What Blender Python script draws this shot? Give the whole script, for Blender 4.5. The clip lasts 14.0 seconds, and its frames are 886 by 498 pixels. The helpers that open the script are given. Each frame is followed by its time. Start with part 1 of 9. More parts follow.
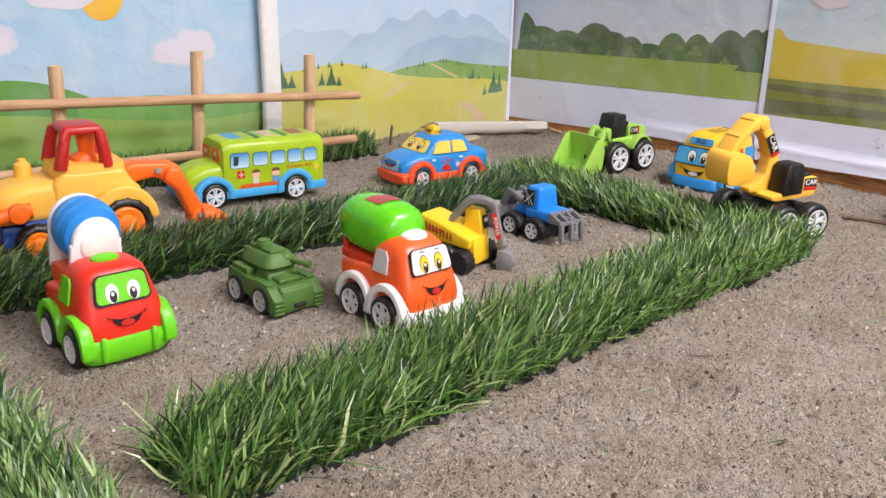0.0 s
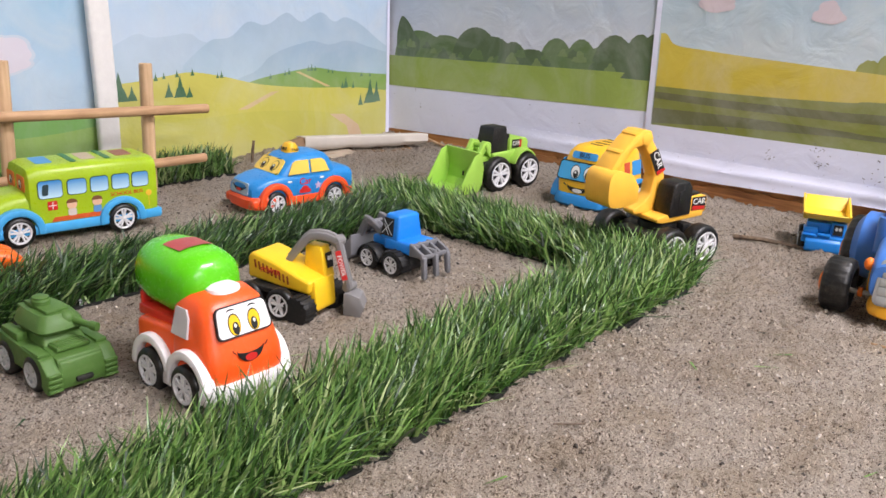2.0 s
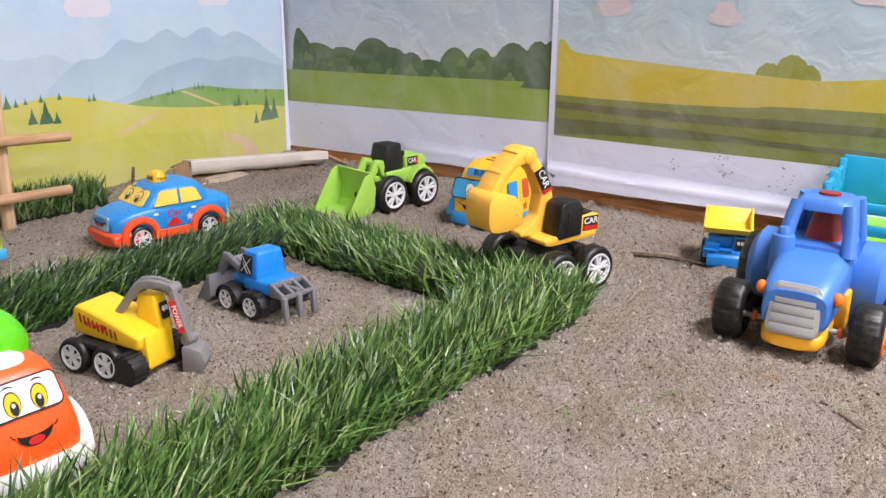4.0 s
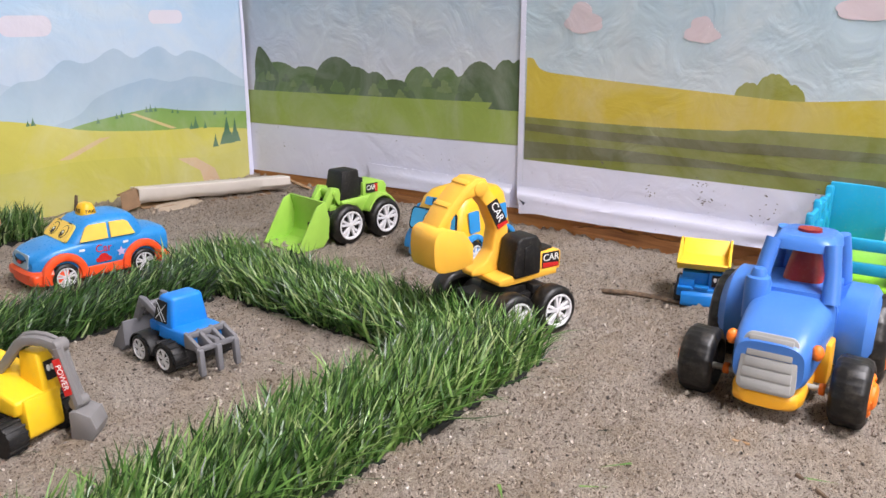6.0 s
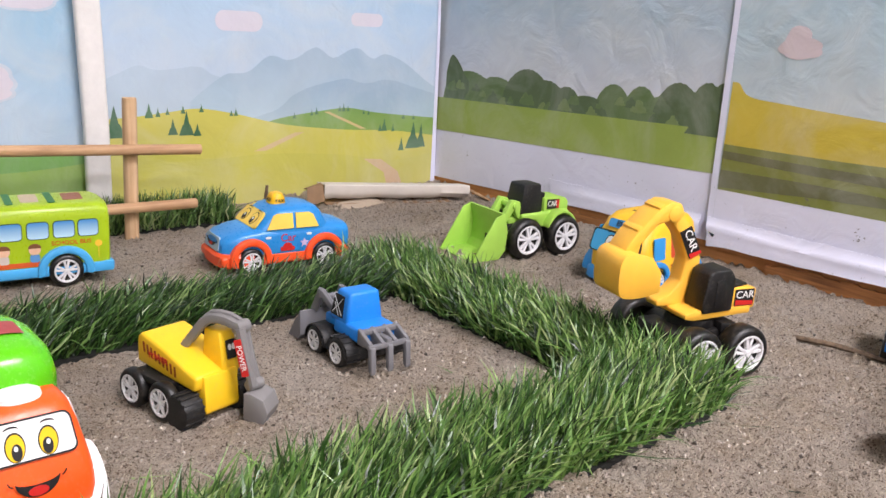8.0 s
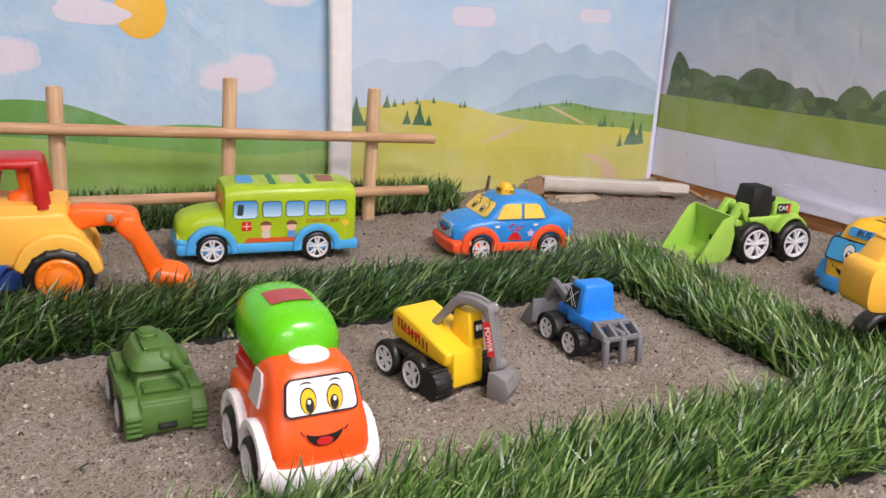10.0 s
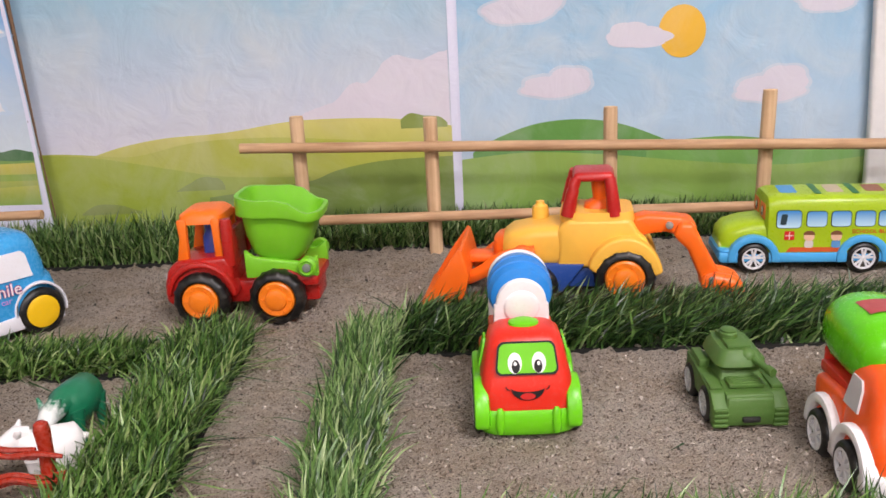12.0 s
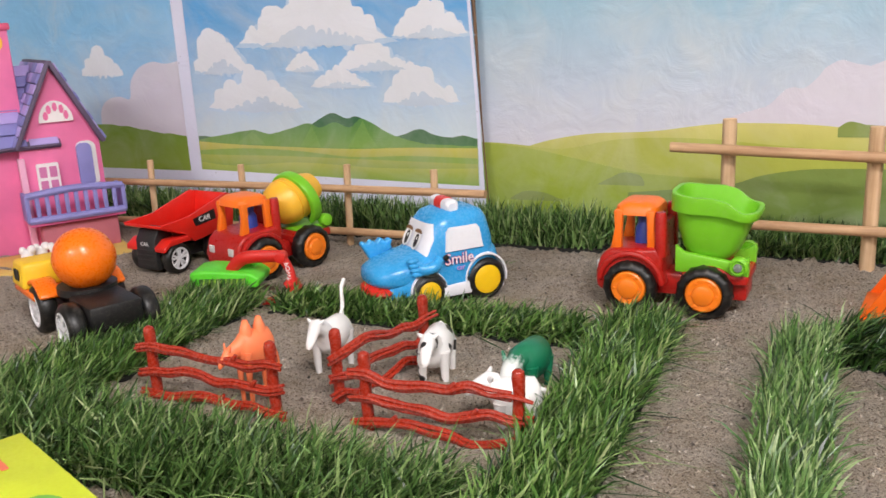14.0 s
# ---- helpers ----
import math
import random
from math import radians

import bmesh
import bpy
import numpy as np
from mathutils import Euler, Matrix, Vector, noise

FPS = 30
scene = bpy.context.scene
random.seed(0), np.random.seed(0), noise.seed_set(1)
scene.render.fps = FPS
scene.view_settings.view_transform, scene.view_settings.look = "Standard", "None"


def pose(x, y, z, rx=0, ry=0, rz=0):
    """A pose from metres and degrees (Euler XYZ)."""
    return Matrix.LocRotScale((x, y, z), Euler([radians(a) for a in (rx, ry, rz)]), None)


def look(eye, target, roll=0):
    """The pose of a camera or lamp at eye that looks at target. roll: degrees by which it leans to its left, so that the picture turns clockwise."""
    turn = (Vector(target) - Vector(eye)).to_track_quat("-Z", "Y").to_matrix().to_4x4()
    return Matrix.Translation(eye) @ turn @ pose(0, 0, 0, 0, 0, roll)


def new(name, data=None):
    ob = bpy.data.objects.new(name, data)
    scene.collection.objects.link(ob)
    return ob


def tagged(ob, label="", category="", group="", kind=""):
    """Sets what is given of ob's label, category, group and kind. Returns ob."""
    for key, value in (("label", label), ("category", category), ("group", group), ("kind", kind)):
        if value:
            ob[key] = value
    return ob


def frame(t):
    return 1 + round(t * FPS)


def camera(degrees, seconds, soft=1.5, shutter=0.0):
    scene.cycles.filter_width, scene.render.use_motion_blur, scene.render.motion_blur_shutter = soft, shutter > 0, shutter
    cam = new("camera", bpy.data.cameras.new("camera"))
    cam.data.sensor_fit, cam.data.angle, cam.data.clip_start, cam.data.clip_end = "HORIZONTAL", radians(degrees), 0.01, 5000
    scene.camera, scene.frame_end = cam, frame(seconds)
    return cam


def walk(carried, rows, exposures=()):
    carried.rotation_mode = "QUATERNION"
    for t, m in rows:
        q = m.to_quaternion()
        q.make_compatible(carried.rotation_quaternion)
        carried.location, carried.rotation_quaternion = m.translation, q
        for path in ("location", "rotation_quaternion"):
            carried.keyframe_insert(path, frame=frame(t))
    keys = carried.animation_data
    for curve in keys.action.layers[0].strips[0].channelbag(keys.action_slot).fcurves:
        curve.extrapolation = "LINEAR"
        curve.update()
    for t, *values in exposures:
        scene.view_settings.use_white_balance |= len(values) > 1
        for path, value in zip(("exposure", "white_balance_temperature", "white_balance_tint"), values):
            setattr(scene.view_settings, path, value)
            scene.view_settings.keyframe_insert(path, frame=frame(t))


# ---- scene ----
cam = camera(54.4, 14.0, soft=1.5, shutter=0.08)
PATH = [
    (0, (-0.077, -0.038, 0.245), (1.266, 1.312, -0.367), 2.5),
    (0.5, (-0.054, -0.025, 0.235), (1.317, 1.295, -0.38), 2.7),
    (1, (-0.034, -0.013, 0.237), (1.344, 1.3, -0.376), 2.6),
    (1.5, (-0.003, 0.001, 0.24), (1.391, 1.3, -0.367), 2.5),
    (2, (0.039, -0.001, 0.242), (1.519, 1.206, -0.353), 2.8),
    (2.5, (0.073, -0.008, 0.243), (1.593, 1.153, -0.343), 2.4),
    (3, (0.098, -0.01, 0.245), (1.628, 1.137, -0.341), 1.9),
    (3.5, (0.115, -0.013, 0.248), (1.651, 1.127, -0.335), 1.5),
    (4, (0.135, -0.015, 0.249), (1.678, 1.116, -0.334), 1.3),
    (4.2, (0.144, -0.015, 0.248), (1.688, 1.117, -0.331), 1.3),
    (6.3, (0.223, -0.009, 0.251), (1.764, 1.143, -0.295), 0.9),
    (6.5, (0.221, -0.007, 0.253), (1.745, 1.168, -0.295), 0.9),
    (6.8, (0.221, -0.005, 0.256), (1.713, 1.214, -0.28), 1.2),
    (7, (0.223, 0.004, 0.248), (1.67, 1.275, -0.291), 1.2),
    (7.2, (0.227, 0.007, 0.241), (1.64, 1.319, -0.291), 2.0),
    (9.3, (0.205, 0.022, 0.24), (1.342, 1.571, -0.318), 4.6),
    (9.5, (0.195, 0.021, 0.24), (1.306, 1.587, -0.321), 5.0),
    (10, (0.182, 0.019, 0.243), (1.131, 1.685, -0.328), 4.1),
    (10.5, (0.165, 0.019, 0.247), (0.854, 1.805, -0.331), 0.5),
    (11, (0.142, 0.01, 0.254), (0.538, 1.89, -0.304), -1.6),
    (11.5, (0.119, 0.007, 0.252), (0.272, 1.92, -0.31), -2.4),
    (12, (0.102, -0.002, 0.253), (0.056, 1.916, -0.312), -2.8),
    (12.5, (0.084, -0.01, 0.253), (-0.119, 1.899, -0.308), -2.6),
    (13, (0.073, -0.019, 0.254), (-0.309, 1.868, -0.286), -2.8),
    (13.5, (0.058, -0.032, 0.252), (-0.534, 1.802, -0.282), -2.3),
    (14, (0.047, -0.048, 0.255), (-0.781, 1.697, -0.263), -2.8),
]
walk(cam, [(t, look(eye, target, roll)) for t, eye, target, roll in PATH],
     [(0.0, 0.33, 6400, 10), (1.5, 0.33, 6350, 11), (2.0, 0.30, 6350, 11), (2.5, 0.37, 6330, 12), (3.0, 0.34, 6300, 12), (4.0, 0.32, 6300, 11), (7.0, 0.36, 6350, 11), (9.5, 0.14, 6500, 15), (10.5, 0.10, 6530, 15), (11.0, 0.03, 6550, 15), (12.0, 0.18, 6590, 14), (12.5, 0.19, 6600, 14), (14.0, 0.28, 6550, 8)])

# ---- light: an indoor room with ceiling lamps ----
world = bpy.data.worlds.new("room_air")
scene.world = world
world.use_nodes = True
world.node_tree.nodes["Background"].inputs["Color"].default_value = (0.9, 0.95, 1.0, 1)
world.node_tree.nodes["Background"].inputs["Strength"].default_value = 0.02


def ceiling_lamp(x, y, z, sx, sy, watts, colour):
    data = bpy.data.lights.new("ceiling_lamp_light", "AREA")
    data.shape, data.size, data.size_y, data.energy, data.color = "RECTANGLE", sx, sy, watts, colour
    ob = new("ceiling_lamp_light", data)
    ob.matrix_world = pose(x, y, z)
    return ob


ceiling_lamp(0.93, -0.52, 1.45, 1.2, 0.30, 58, (1.0, 0.945, 0.975))
ceiling_lamp(-0.60, -1.80, 1.55, 1.2, 0.30, 42, (1.0, 0.945, 0.975))
scene.view_settings.exposure = 0.0


# ---- materials ----
def rgb(r, g, b):
    """Linear colour from the usual 0 to 255 values."""
    return tuple(((c / 255 + 0.055) / 1.055) ** 2.4 if c > 10 else c / 255 / 12.92 for c in (r, g, b)) + (1.0,)


def base_material(name):
    m = bpy.data.materials.new(name)
    m.use_nodes = True
    nt = m.node_tree
    return m, nt, nt.nodes["Principled BSDF"]


def noise_node(nt, scale, detail=4.0, rough=0.55, coords="Object"):
    tc = nt.nodes.new("ShaderNodeTexCoord")
    n = nt.nodes.new("ShaderNodeTexNoise")
    n.inputs["Scale"].default_value, n.inputs["Detail"].default_value, n.inputs["Roughness"].default_value = scale, detail, rough
    nt.links.new(tc.outputs[coords], n.inputs["Vector"])
    return n


def ramp_node(nt, source, stops):
    r = nt.nodes.new("ShaderNodeValToRGB")
    while len(r.color_ramp.elements) < len(stops):
        r.color_ramp.elements.new(0.5)
    for e, (p, c) in zip(r.color_ramp.elements, stops):
        e.position, e.color = p, c
    nt.links.new(source, r.inputs["Fac"])
    return r


def mix_node(nt, a, b, fac, mode="MIX"):
    m = nt.nodes.new("ShaderNodeMix")
    m.data_type, m.blend_type = "RGBA", mode
    for socket, v in ((m.inputs[0], fac), (m.inputs[6], a), (m.inputs[7], b)):
        if isinstance(v, (float, int, tuple)):
            socket.default_value = v
        else:
            nt.links.new(v, socket)
    return m.outputs[2]


def bump_node(nt, bsdf, height, strength, distance):
    b = nt.nodes.new("ShaderNodeBump")
    b.inputs["Strength"].default_value, b.inputs["Distance"].default_value = strength, distance
    nt.links.new(height, b.inputs["Height"])
    nt.links.new(b.outputs["Normal"], bsdf.inputs["Normal"])
    return b


def scaled(c, k):
    return tuple(min(1.0, v * k) for v in c[:3]) + (1.0,)


DUST = rgb(168, 156, 140)
PLASTICS = {}


def plastic(r, g, b, rough=0.3, dust=0.12, name="plastic"):
    """Moulded toy plastic: a little uneven in colour, with fine dust and scuffs."""
    key = (r, g, b, rough, dust)
    if key in PLASTICS:
        return PLASTICS[key]
    m, nt, p = base_material(name)
    col = rgb(r, g, b)
    broad = noise_node(nt, 28.0, 3.0)
    tone = ramp_node(nt, broad.outputs["Fac"], [(0.3, scaled(col, 0.9)), (0.7, scaled(col, 1.06))])
    fine = noise_node(nt, 420.0, 5.0, 0.65)
    specks = ramp_node(nt, fine.outputs["Fac"], [(0.52, (0, 0, 0, 1)), (0.75, (dust, dust, dust, 1))])
    nt.links.new(mix_node(nt, tone.outputs["Color"], DUST, specks.outputs["Color"]), p.inputs["Base Color"])
    rr = ramp_node(nt, fine.outputs["Fac"], [(0.35, (rough, rough, rough, 1)), (0.75, (rough + 0.2,) * 3 + (1,))])
    nt.links.new(rr.outputs["Color"], p.inputs["Roughness"])
    bump_node(nt, p, broad.outputs["Fac"], 0.15, 0.001)
    PLASTICS[key] = m
    return m


def rubber(r=11, g=11, b=11, dust=0.13):
    m, nt, p = base_material("tyre_rubber")
    fine = noise_node(nt, 160.0, 5.0, 0.7)
    d = ramp_node(nt, fine.outputs["Fac"], [(0.48, (0, 0, 0, 1)), (0.8, (dust, dust, dust, 1))])
    nt.links.new(mix_node(nt, rgb(r, g, b), DUST, d.outputs["Color"]), p.inputs["Base Color"])
    p.inputs["Roughness"].default_value = 0.42
    bump_node(nt, p, fine.outputs["Fac"], 0.2, 0.0006)
    return m


RUBBER = rubber()


def printed(name, low, high, z0, z1, wrinkle=0.25, mottled=0.12, rough=0.6, faded=0.22):
    """Print on paper: a vertical blend of two inks between two heights, on a creased sheet."""
    m, nt, p = base_material(name)
    tc = nt.nodes.new("ShaderNodeTexCoord")
    sep = nt.nodes.new("ShaderNodeSeparateXYZ")
    nt.links.new(tc.outputs["Object"], sep.inputs[0])
    mr = nt.nodes.new("ShaderNodeMapRange")
    mr.inputs["From Min"].default_value, mr.inputs["From Max"].default_value = z0, z1
    nt.links.new(sep.outputs["Z"], mr.inputs["Value"])
    blend = ramp_node(nt, mr.outputs["Result"], [(0.0, low), (1.0, high)])
    blot = noise_node(nt, 14.0, 5.0)
    tone = ramp_node(nt, blot.outputs["Fac"], [(0.3, (1 - mottled,) * 3 + (1,)), (0.7, (1.0, 1.0, 1.0, 1))])
    stroke = noise_node(nt, 9.0, 6.0, 0.6)
    stroke.inputs["Distortion"].default_value = 1.4
    fade = ramp_node(nt, stroke.outputs["Fac"], [(0.42, (0, 0, 0, 1)), (0.72, (faded, faded, faded, 1))])
    col = mix_node(nt, blend.outputs["Color"], tone.outputs["Color"], 1.0, "MULTIPLY")
    nt.links.new(mix_node(nt, col, rgb(216, 218, 216), fade.outputs["Color"]), p.inputs["Base Color"])
    p.inputs["Roughness"].default_value = rough
    p.inputs["Specular IOR Level"].default_value = 0.25
    crease = noise_node(nt, 22.0, 4.0, 0.5)
    crease.inputs["Distortion"].default_value = 0.8
    bump_node(nt, p, crease.outputs["Fac"], wrinkle, 0.008)
    return m


def wood(name, light, dark, along="X", scale=60.0):
    m, nt, p = base_material(name)
    tc = nt.nodes.new("ShaderNodeTexCoord")
    mp = nt.nodes.new("ShaderNodeMapping")
    stretch = {"X": (0.06, 1, 1), "Y": (1, 0.06, 1), "Z": (1, 1, 0.06)}[along]
    mp.inputs["Scale"].default_value = stretch
    nt.links.new(tc.outputs["Object"], mp.inputs["Vector"])
    n = nt.nodes.new("ShaderNodeTexNoise")
    n.inputs["Scale"].default_value, n.inputs["Detail"].default_value = scale * 6, 6.0
    nt.links.new(mp.outputs["Vector"], n.inputs["Vector"])
    r = ramp_node(nt, n.outputs["Fac"], [(0.3, dark), (0.65, light)])
    big = noise_node(nt, 30.0, 3.0)
    tone = ramp_node(nt, big.outputs["Fac"], [(0.3, (0.82, 0.8, 0.78, 1)), (0.7, (1, 1, 1, 1))])
    nt.links.new(mix_node(nt, r.outputs["Color"], tone.outputs["Color"], 1.0, "MULTIPLY"), p.inputs["Base Color"])
    p.inputs["Roughness"].default_value = 0.6
    bump_node(nt, p, n.outputs["Fac"], 0.25, 0.0008)
    return m


def sand_material():
    """Dry sand: pale grains, dark crumbs, broad damp patches; shade of pits and hollows and a few glints put into the
    colour.
    """
    m, nt, p = base_material("sand")
    broad = noise_node(nt, 7.0, 4.0)
    grain = noise_node(nt, 1100.0, 3.0, 0.7)
    clump = noise_node(nt, 210.0, 3.0, 0.7)
    lump = noise_node(nt, 85.0, 4.0, 0.6)
    pit = noise_node(nt, 360.0, 2.0, 0.6)
    pit.inputs["Distortion"].default_value = 0.9
    crumb = noise_node(nt, 620.0, 1.0, 0.5)
    c1 = ramp_node(nt, grain.outputs["Fac"], [(0.3, rgb(178, 165, 151)), (0.5, rgb(224, 211, 196)), (0.72, rgb(250, 240, 227))])
    c2 = ramp_node(nt, clump.outputs["Fac"], [(0.30, (0.55, 0.51, 0.47, 1)), (0.43, (0.90, 0.88, 0.86, 1)), (0.58, (1, 1, 1, 1))])
    c3 = ramp_node(nt, broad.outputs["Fac"], [(0.32, (0.80, 0.77, 0.73, 1)), (0.5, (0.95, 0.93, 0.91, 1)), (0.66, (1.0, 1.0, 1.0, 1))])
    # Crevice shade in the colour: dark wherever the pit noise also sinks the bump.
    c5 = ramp_node(nt, pit.outputs["Fac"], [(0.30, (0.24, 0.20, 0.17, 1)), (0.365, (0.62, 0.58, 0.54, 1)), (0.42, (1, 1, 1, 1))])
    c6 = ramp_node(nt, crumb.outputs["Fac"], [(0.31, (0.26, 0.22, 0.18, 1)), (0.38, (1, 1, 1, 1))])
    col = mix_node(nt, c1.outputs["Color"], c2.outputs["Color"], 0.8, "MULTIPLY")
    for layer in (c3, c5, c6):
        col = mix_node(nt, col, layer.outputs["Color"], 1.0, "MULTIPLY")
    damp = noise_node(nt, 22.0, 6.0, 0.65)
    c4 = ramp_node(nt, damp.outputs["Fac"], [(0.38, (0.88, 0.84, 0.77, 1)), (0.56, (1, 1, 1, 1))])
    col = mix_node(nt, col, c4.outputs["Color"], 1.0, "MULTIPLY")
    glint = noise_node(nt, 800.0, 0.0)
    g = ramp_node(nt, glint.outputs["Fac"], [(0.83, (0, 0, 0, 1)), (0.85, (1, 1, 1, 1))])
    nt.links.new(mix_node(nt, col, rgb(240, 238, 232), g.outputs["Color"]), p.inputs["Base Color"])
    p.inputs["Roughness"].default_value = 0.9
    height = grain.outputs["Fac"]
    for source, k in ((clump, 1.0), (lump, 1.5), (pit, 1.6)):
        add = nt.nodes.new("ShaderNodeMath")
        add.operation = "MULTIPLY_ADD"
        nt.links.new(source.outputs["Fac"], add.inputs[0])
        add.inputs[1].default_value = k
        nt.links.new(height, add.inputs[2])
        height = add.outputs[0]
    bump_node(nt, p, height, 1.0, 0.0062)
    return m


def grass_material(name, stops):
    m, nt, p = base_material(name)
    geo = nt.nodes.new("ShaderNodeNewGeometry")
    r = ramp_node(nt, geo.outputs["Random Per Island"], stops)
    streak = noise_node(nt, 300.0, 2.0)
    tone = ramp_node(nt, streak.outputs["Fac"], [(0.3, (0.8, 0.82, 0.78, 1)), (0.7, (1, 1, 1, 1))])
    nt.links.new(mix_node(nt, r.outputs["Color"], tone.outputs["Color"], 1.0, "MULTIPLY"), p.inputs["Base Color"])
    p.inputs["Roughness"].default_value = 0.36
    p.inputs["Specular IOR Level"].default_value = 0.6
    thin = nt.nodes.new("ShaderNodeBsdfTranslucent")
    nt.links.new(p.inputs["Base Color"].links[0].from_socket, thin.inputs["Color"])
    blend = nt.nodes.new("ShaderNodeMixShader")
    blend.inputs[0].default_value = 0.18
    nt.links.new(p.outputs["BSDF"], blend.inputs[1])
    nt.links.new(thin.outputs["BSDF"], blend.inputs[2])
    nt.links.new(blend.outputs[0], nt.nodes["Material Output"].inputs["Surface"])
    return m


def paint(name, r, g, b, rough=0.6, spread=0.08, scale=20.0, bump=0.1):
    m, nt, p = base_material(name)
    n = noise_node(nt, scale, 5.0)
    c = rgb(r, g, b)
    t = ramp_node(nt, n.outputs["Fac"], [(0.3, scaled(c, 1 - spread)), (0.7, scaled(c, 1 + spread * 0.5))])
    nt.links.new(t.outputs["Color"], p.inputs["Base Color"])
    p.inputs["Roughness"].default_value = rough
    bump_node(nt, p, n.outputs["Fac"], bump, 0.002)
    return m


# ---- mesh helpers ----
def part(name, bm, material, parent=None, label="", smooth=40.0):
    """Links a bmesh as one mesh object, under a thing or a part."""
    me = bpy.data.meshes.new(name)
    bmesh.ops.recalc_face_normals(bm, faces=bm.faces)
    bm.to_mesh(me)
    bm.free()
    if smooth:
        me.polygons.foreach_set("use_smooth", [True] * len(me.polygons))
        me.set_sharp_from_angle(angle=radians(smooth))
    me.materials.append(material)
    ob = new(name, me)
    if parent is not None:
        ob.parent = parent
    if label:
        ob["label"] = label
    return ob


SCALES = {}


def thing(name, m, label, category, group="", kind="", scale=(1.0, 1.0, 1.0)):
    """An Empty at the thing's foot; scale: along its length, width and height."""
    ob = new(name)
    ob.empty_display_size = 0.02
    ob.matrix_world = m @ Matrix.Diagonal((*scale, 1.0))
    SCALES[ob.name] = scale
    return tagged(ob, label, category, group, kind)


def join(*bms):
    out = bms[0]
    for b in bms[1:]:
        me = bpy.data.meshes.new("tmp")
        b.to_mesh(me)
        b.free()
        out.from_mesh(me)
        bpy.data.meshes.remove(me)
    return out


def bevelled(bm, width, segments=2, angle=30.0):
    if width > 0:
        edges = [e for e in bm.edges if len(e.link_faces) == 2 and e.calc_face_angle(0) > radians(angle)]
        bmesh.ops.bevel(bm, geom=edges, offset=width, segments=segments, affect="EDGES", profile=0.5, clamp_overlap=True)
    return bm


def moved(bm, m):
    bmesh.ops.transform(bm, matrix=m, verts=bm.verts)
    return bm


def box(x0, x1, y0, y1, z0, z1, bev=0.0, seg=2, top=(1.0, 1.0), lean=0.0):
    """A box between limits; top: the top face's size against the bottom's; lean: the top's shift along x."""
    bm = bmesh.new()
    bmesh.ops.create_cube(bm, size=1.0)
    cx, cy = (x0 + x1) / 2, (y0 + y1) / 2
    for v in bm.verts:
        t = v.co.z > 0
        kx, ky = top if t else (1.0, 1.0)
        v.co = Vector((cx + v.co.x * (x1 - x0) * kx + (lean if t else 0), cy + v.co.y * (y1 - y0) * ky, z1 if t else z0))
    return bevelled(bm, bev, seg)


def prism(points, y0, y1, bev=0.0, seg=2, taper=0.0, zref=0.0):
    """A side outline (x, z) drawn out from y0 to y1; taper: the narrowing of each side per metre of height above zref."""
    bm = bmesh.new()
    rings = []
    for y, s in ((y0, 1), (y1, -1)):
        rings.append([bm.verts.new((x, y + s * taper * max(0.0, z - zref), z)) for x, z in points])
    n = len(points)
    bm.faces.new(rings[0])
    bm.faces.new(rings[1][::-1])
    for i in range(n):
        j = (i + 1) % n
        bm.faces.new((rings[0][j], rings[0][i], rings[1][i], rings[1][j]))
    bmesh.ops.recalc_face_normals(bm, faces=bm.faces)
    return bevelled(bm, bev, seg)


def super_ring(h1, h2, e, n):
    pts = []
    for i in range(n):
        a = 2 * math.pi * i / n
        c, s = math.cos(a), math.sin(a)
        pts.append((h1 * math.copysign(abs(c) ** (2 / e), c), h2 * math.copysign(abs(s) ** (2 / e), s)))
    return pts


def loft(sections, axis="z", n=32, cap=True):
    """Rounded sections stacked along an axis: (place, centre 1, centre 2, half 1, half 2, squareness). Axis z: x and y; axis x: y and z; axis y: x and z."""
    bm = bmesh.new()
    rings = []
    for p, c1, c2, h1, h2, e in sections:
        ring = []
        for a, b in super_ring(h1, h2, e, n):
            co = {"z": (c1 + a, c2 + b, p), "x": (p, c1 + a, c2 + b), "y": (c1 + a, p, c2 + b)}[axis]
            ring.append(bm.verts.new(co))
        rings.append(ring)
    for r0, r1 in zip(rings, rings[1:]):
        for i in range(n):
            j = (i + 1) % n
            bm.faces.new((r0[i], r0[j], r1[j], r1[i]))
    if cap:
        bm.faces.new(rings[0][::-1])
        bm.faces.new(rings[-1])
    bmesh.ops.recalc_face_normals(bm, faces=bm.faces)
    return bm


AXES = {"x": Matrix.Rotation(math.pi / 2, 4, "Y"), "y": Matrix.Rotation(-math.pi / 2, 4, "X"), "z": Matrix.Identity(4)}


def lathe(profile, centre=(0, 0, 0), axis="z", n=28):
    """A turned shape: (radius, place along the axis), from end to end."""
    bm = bmesh.new()
    rings = []
    for r, t in profile:
        if r < 1e-6:
            rings.append([bm.verts.new((0, 0, t))])
        else:
            rings.append([bm.verts.new((r * math.cos(2 * math.pi * i / n), r * math.sin(2 * math.pi * i / n), t)) for i in range(n)])
    for a, b in zip(rings, rings[1:]):
        for i in range(n):
            j = (i + 1) % n
            if len(a) == 1 and len(b) == 1:
                continue
            if len(a) == 1:
                bm.faces.new((a[0], b[i], b[j]))
            elif len(b) == 1:
                bm.faces.new((a[i], a[j], b[0]))
            else:
                bm.faces.new((a[i], a[j], b[j], b[i]))
    for ring in (rings[0], rings[-1]):
        if len(ring) > 1:
            bm.faces.new(ring)
    bmesh.ops.recalc_face_normals(bm, faces=bm.faces)
    return moved(bm, Matrix.Translation(centre) @ AXES[axis])


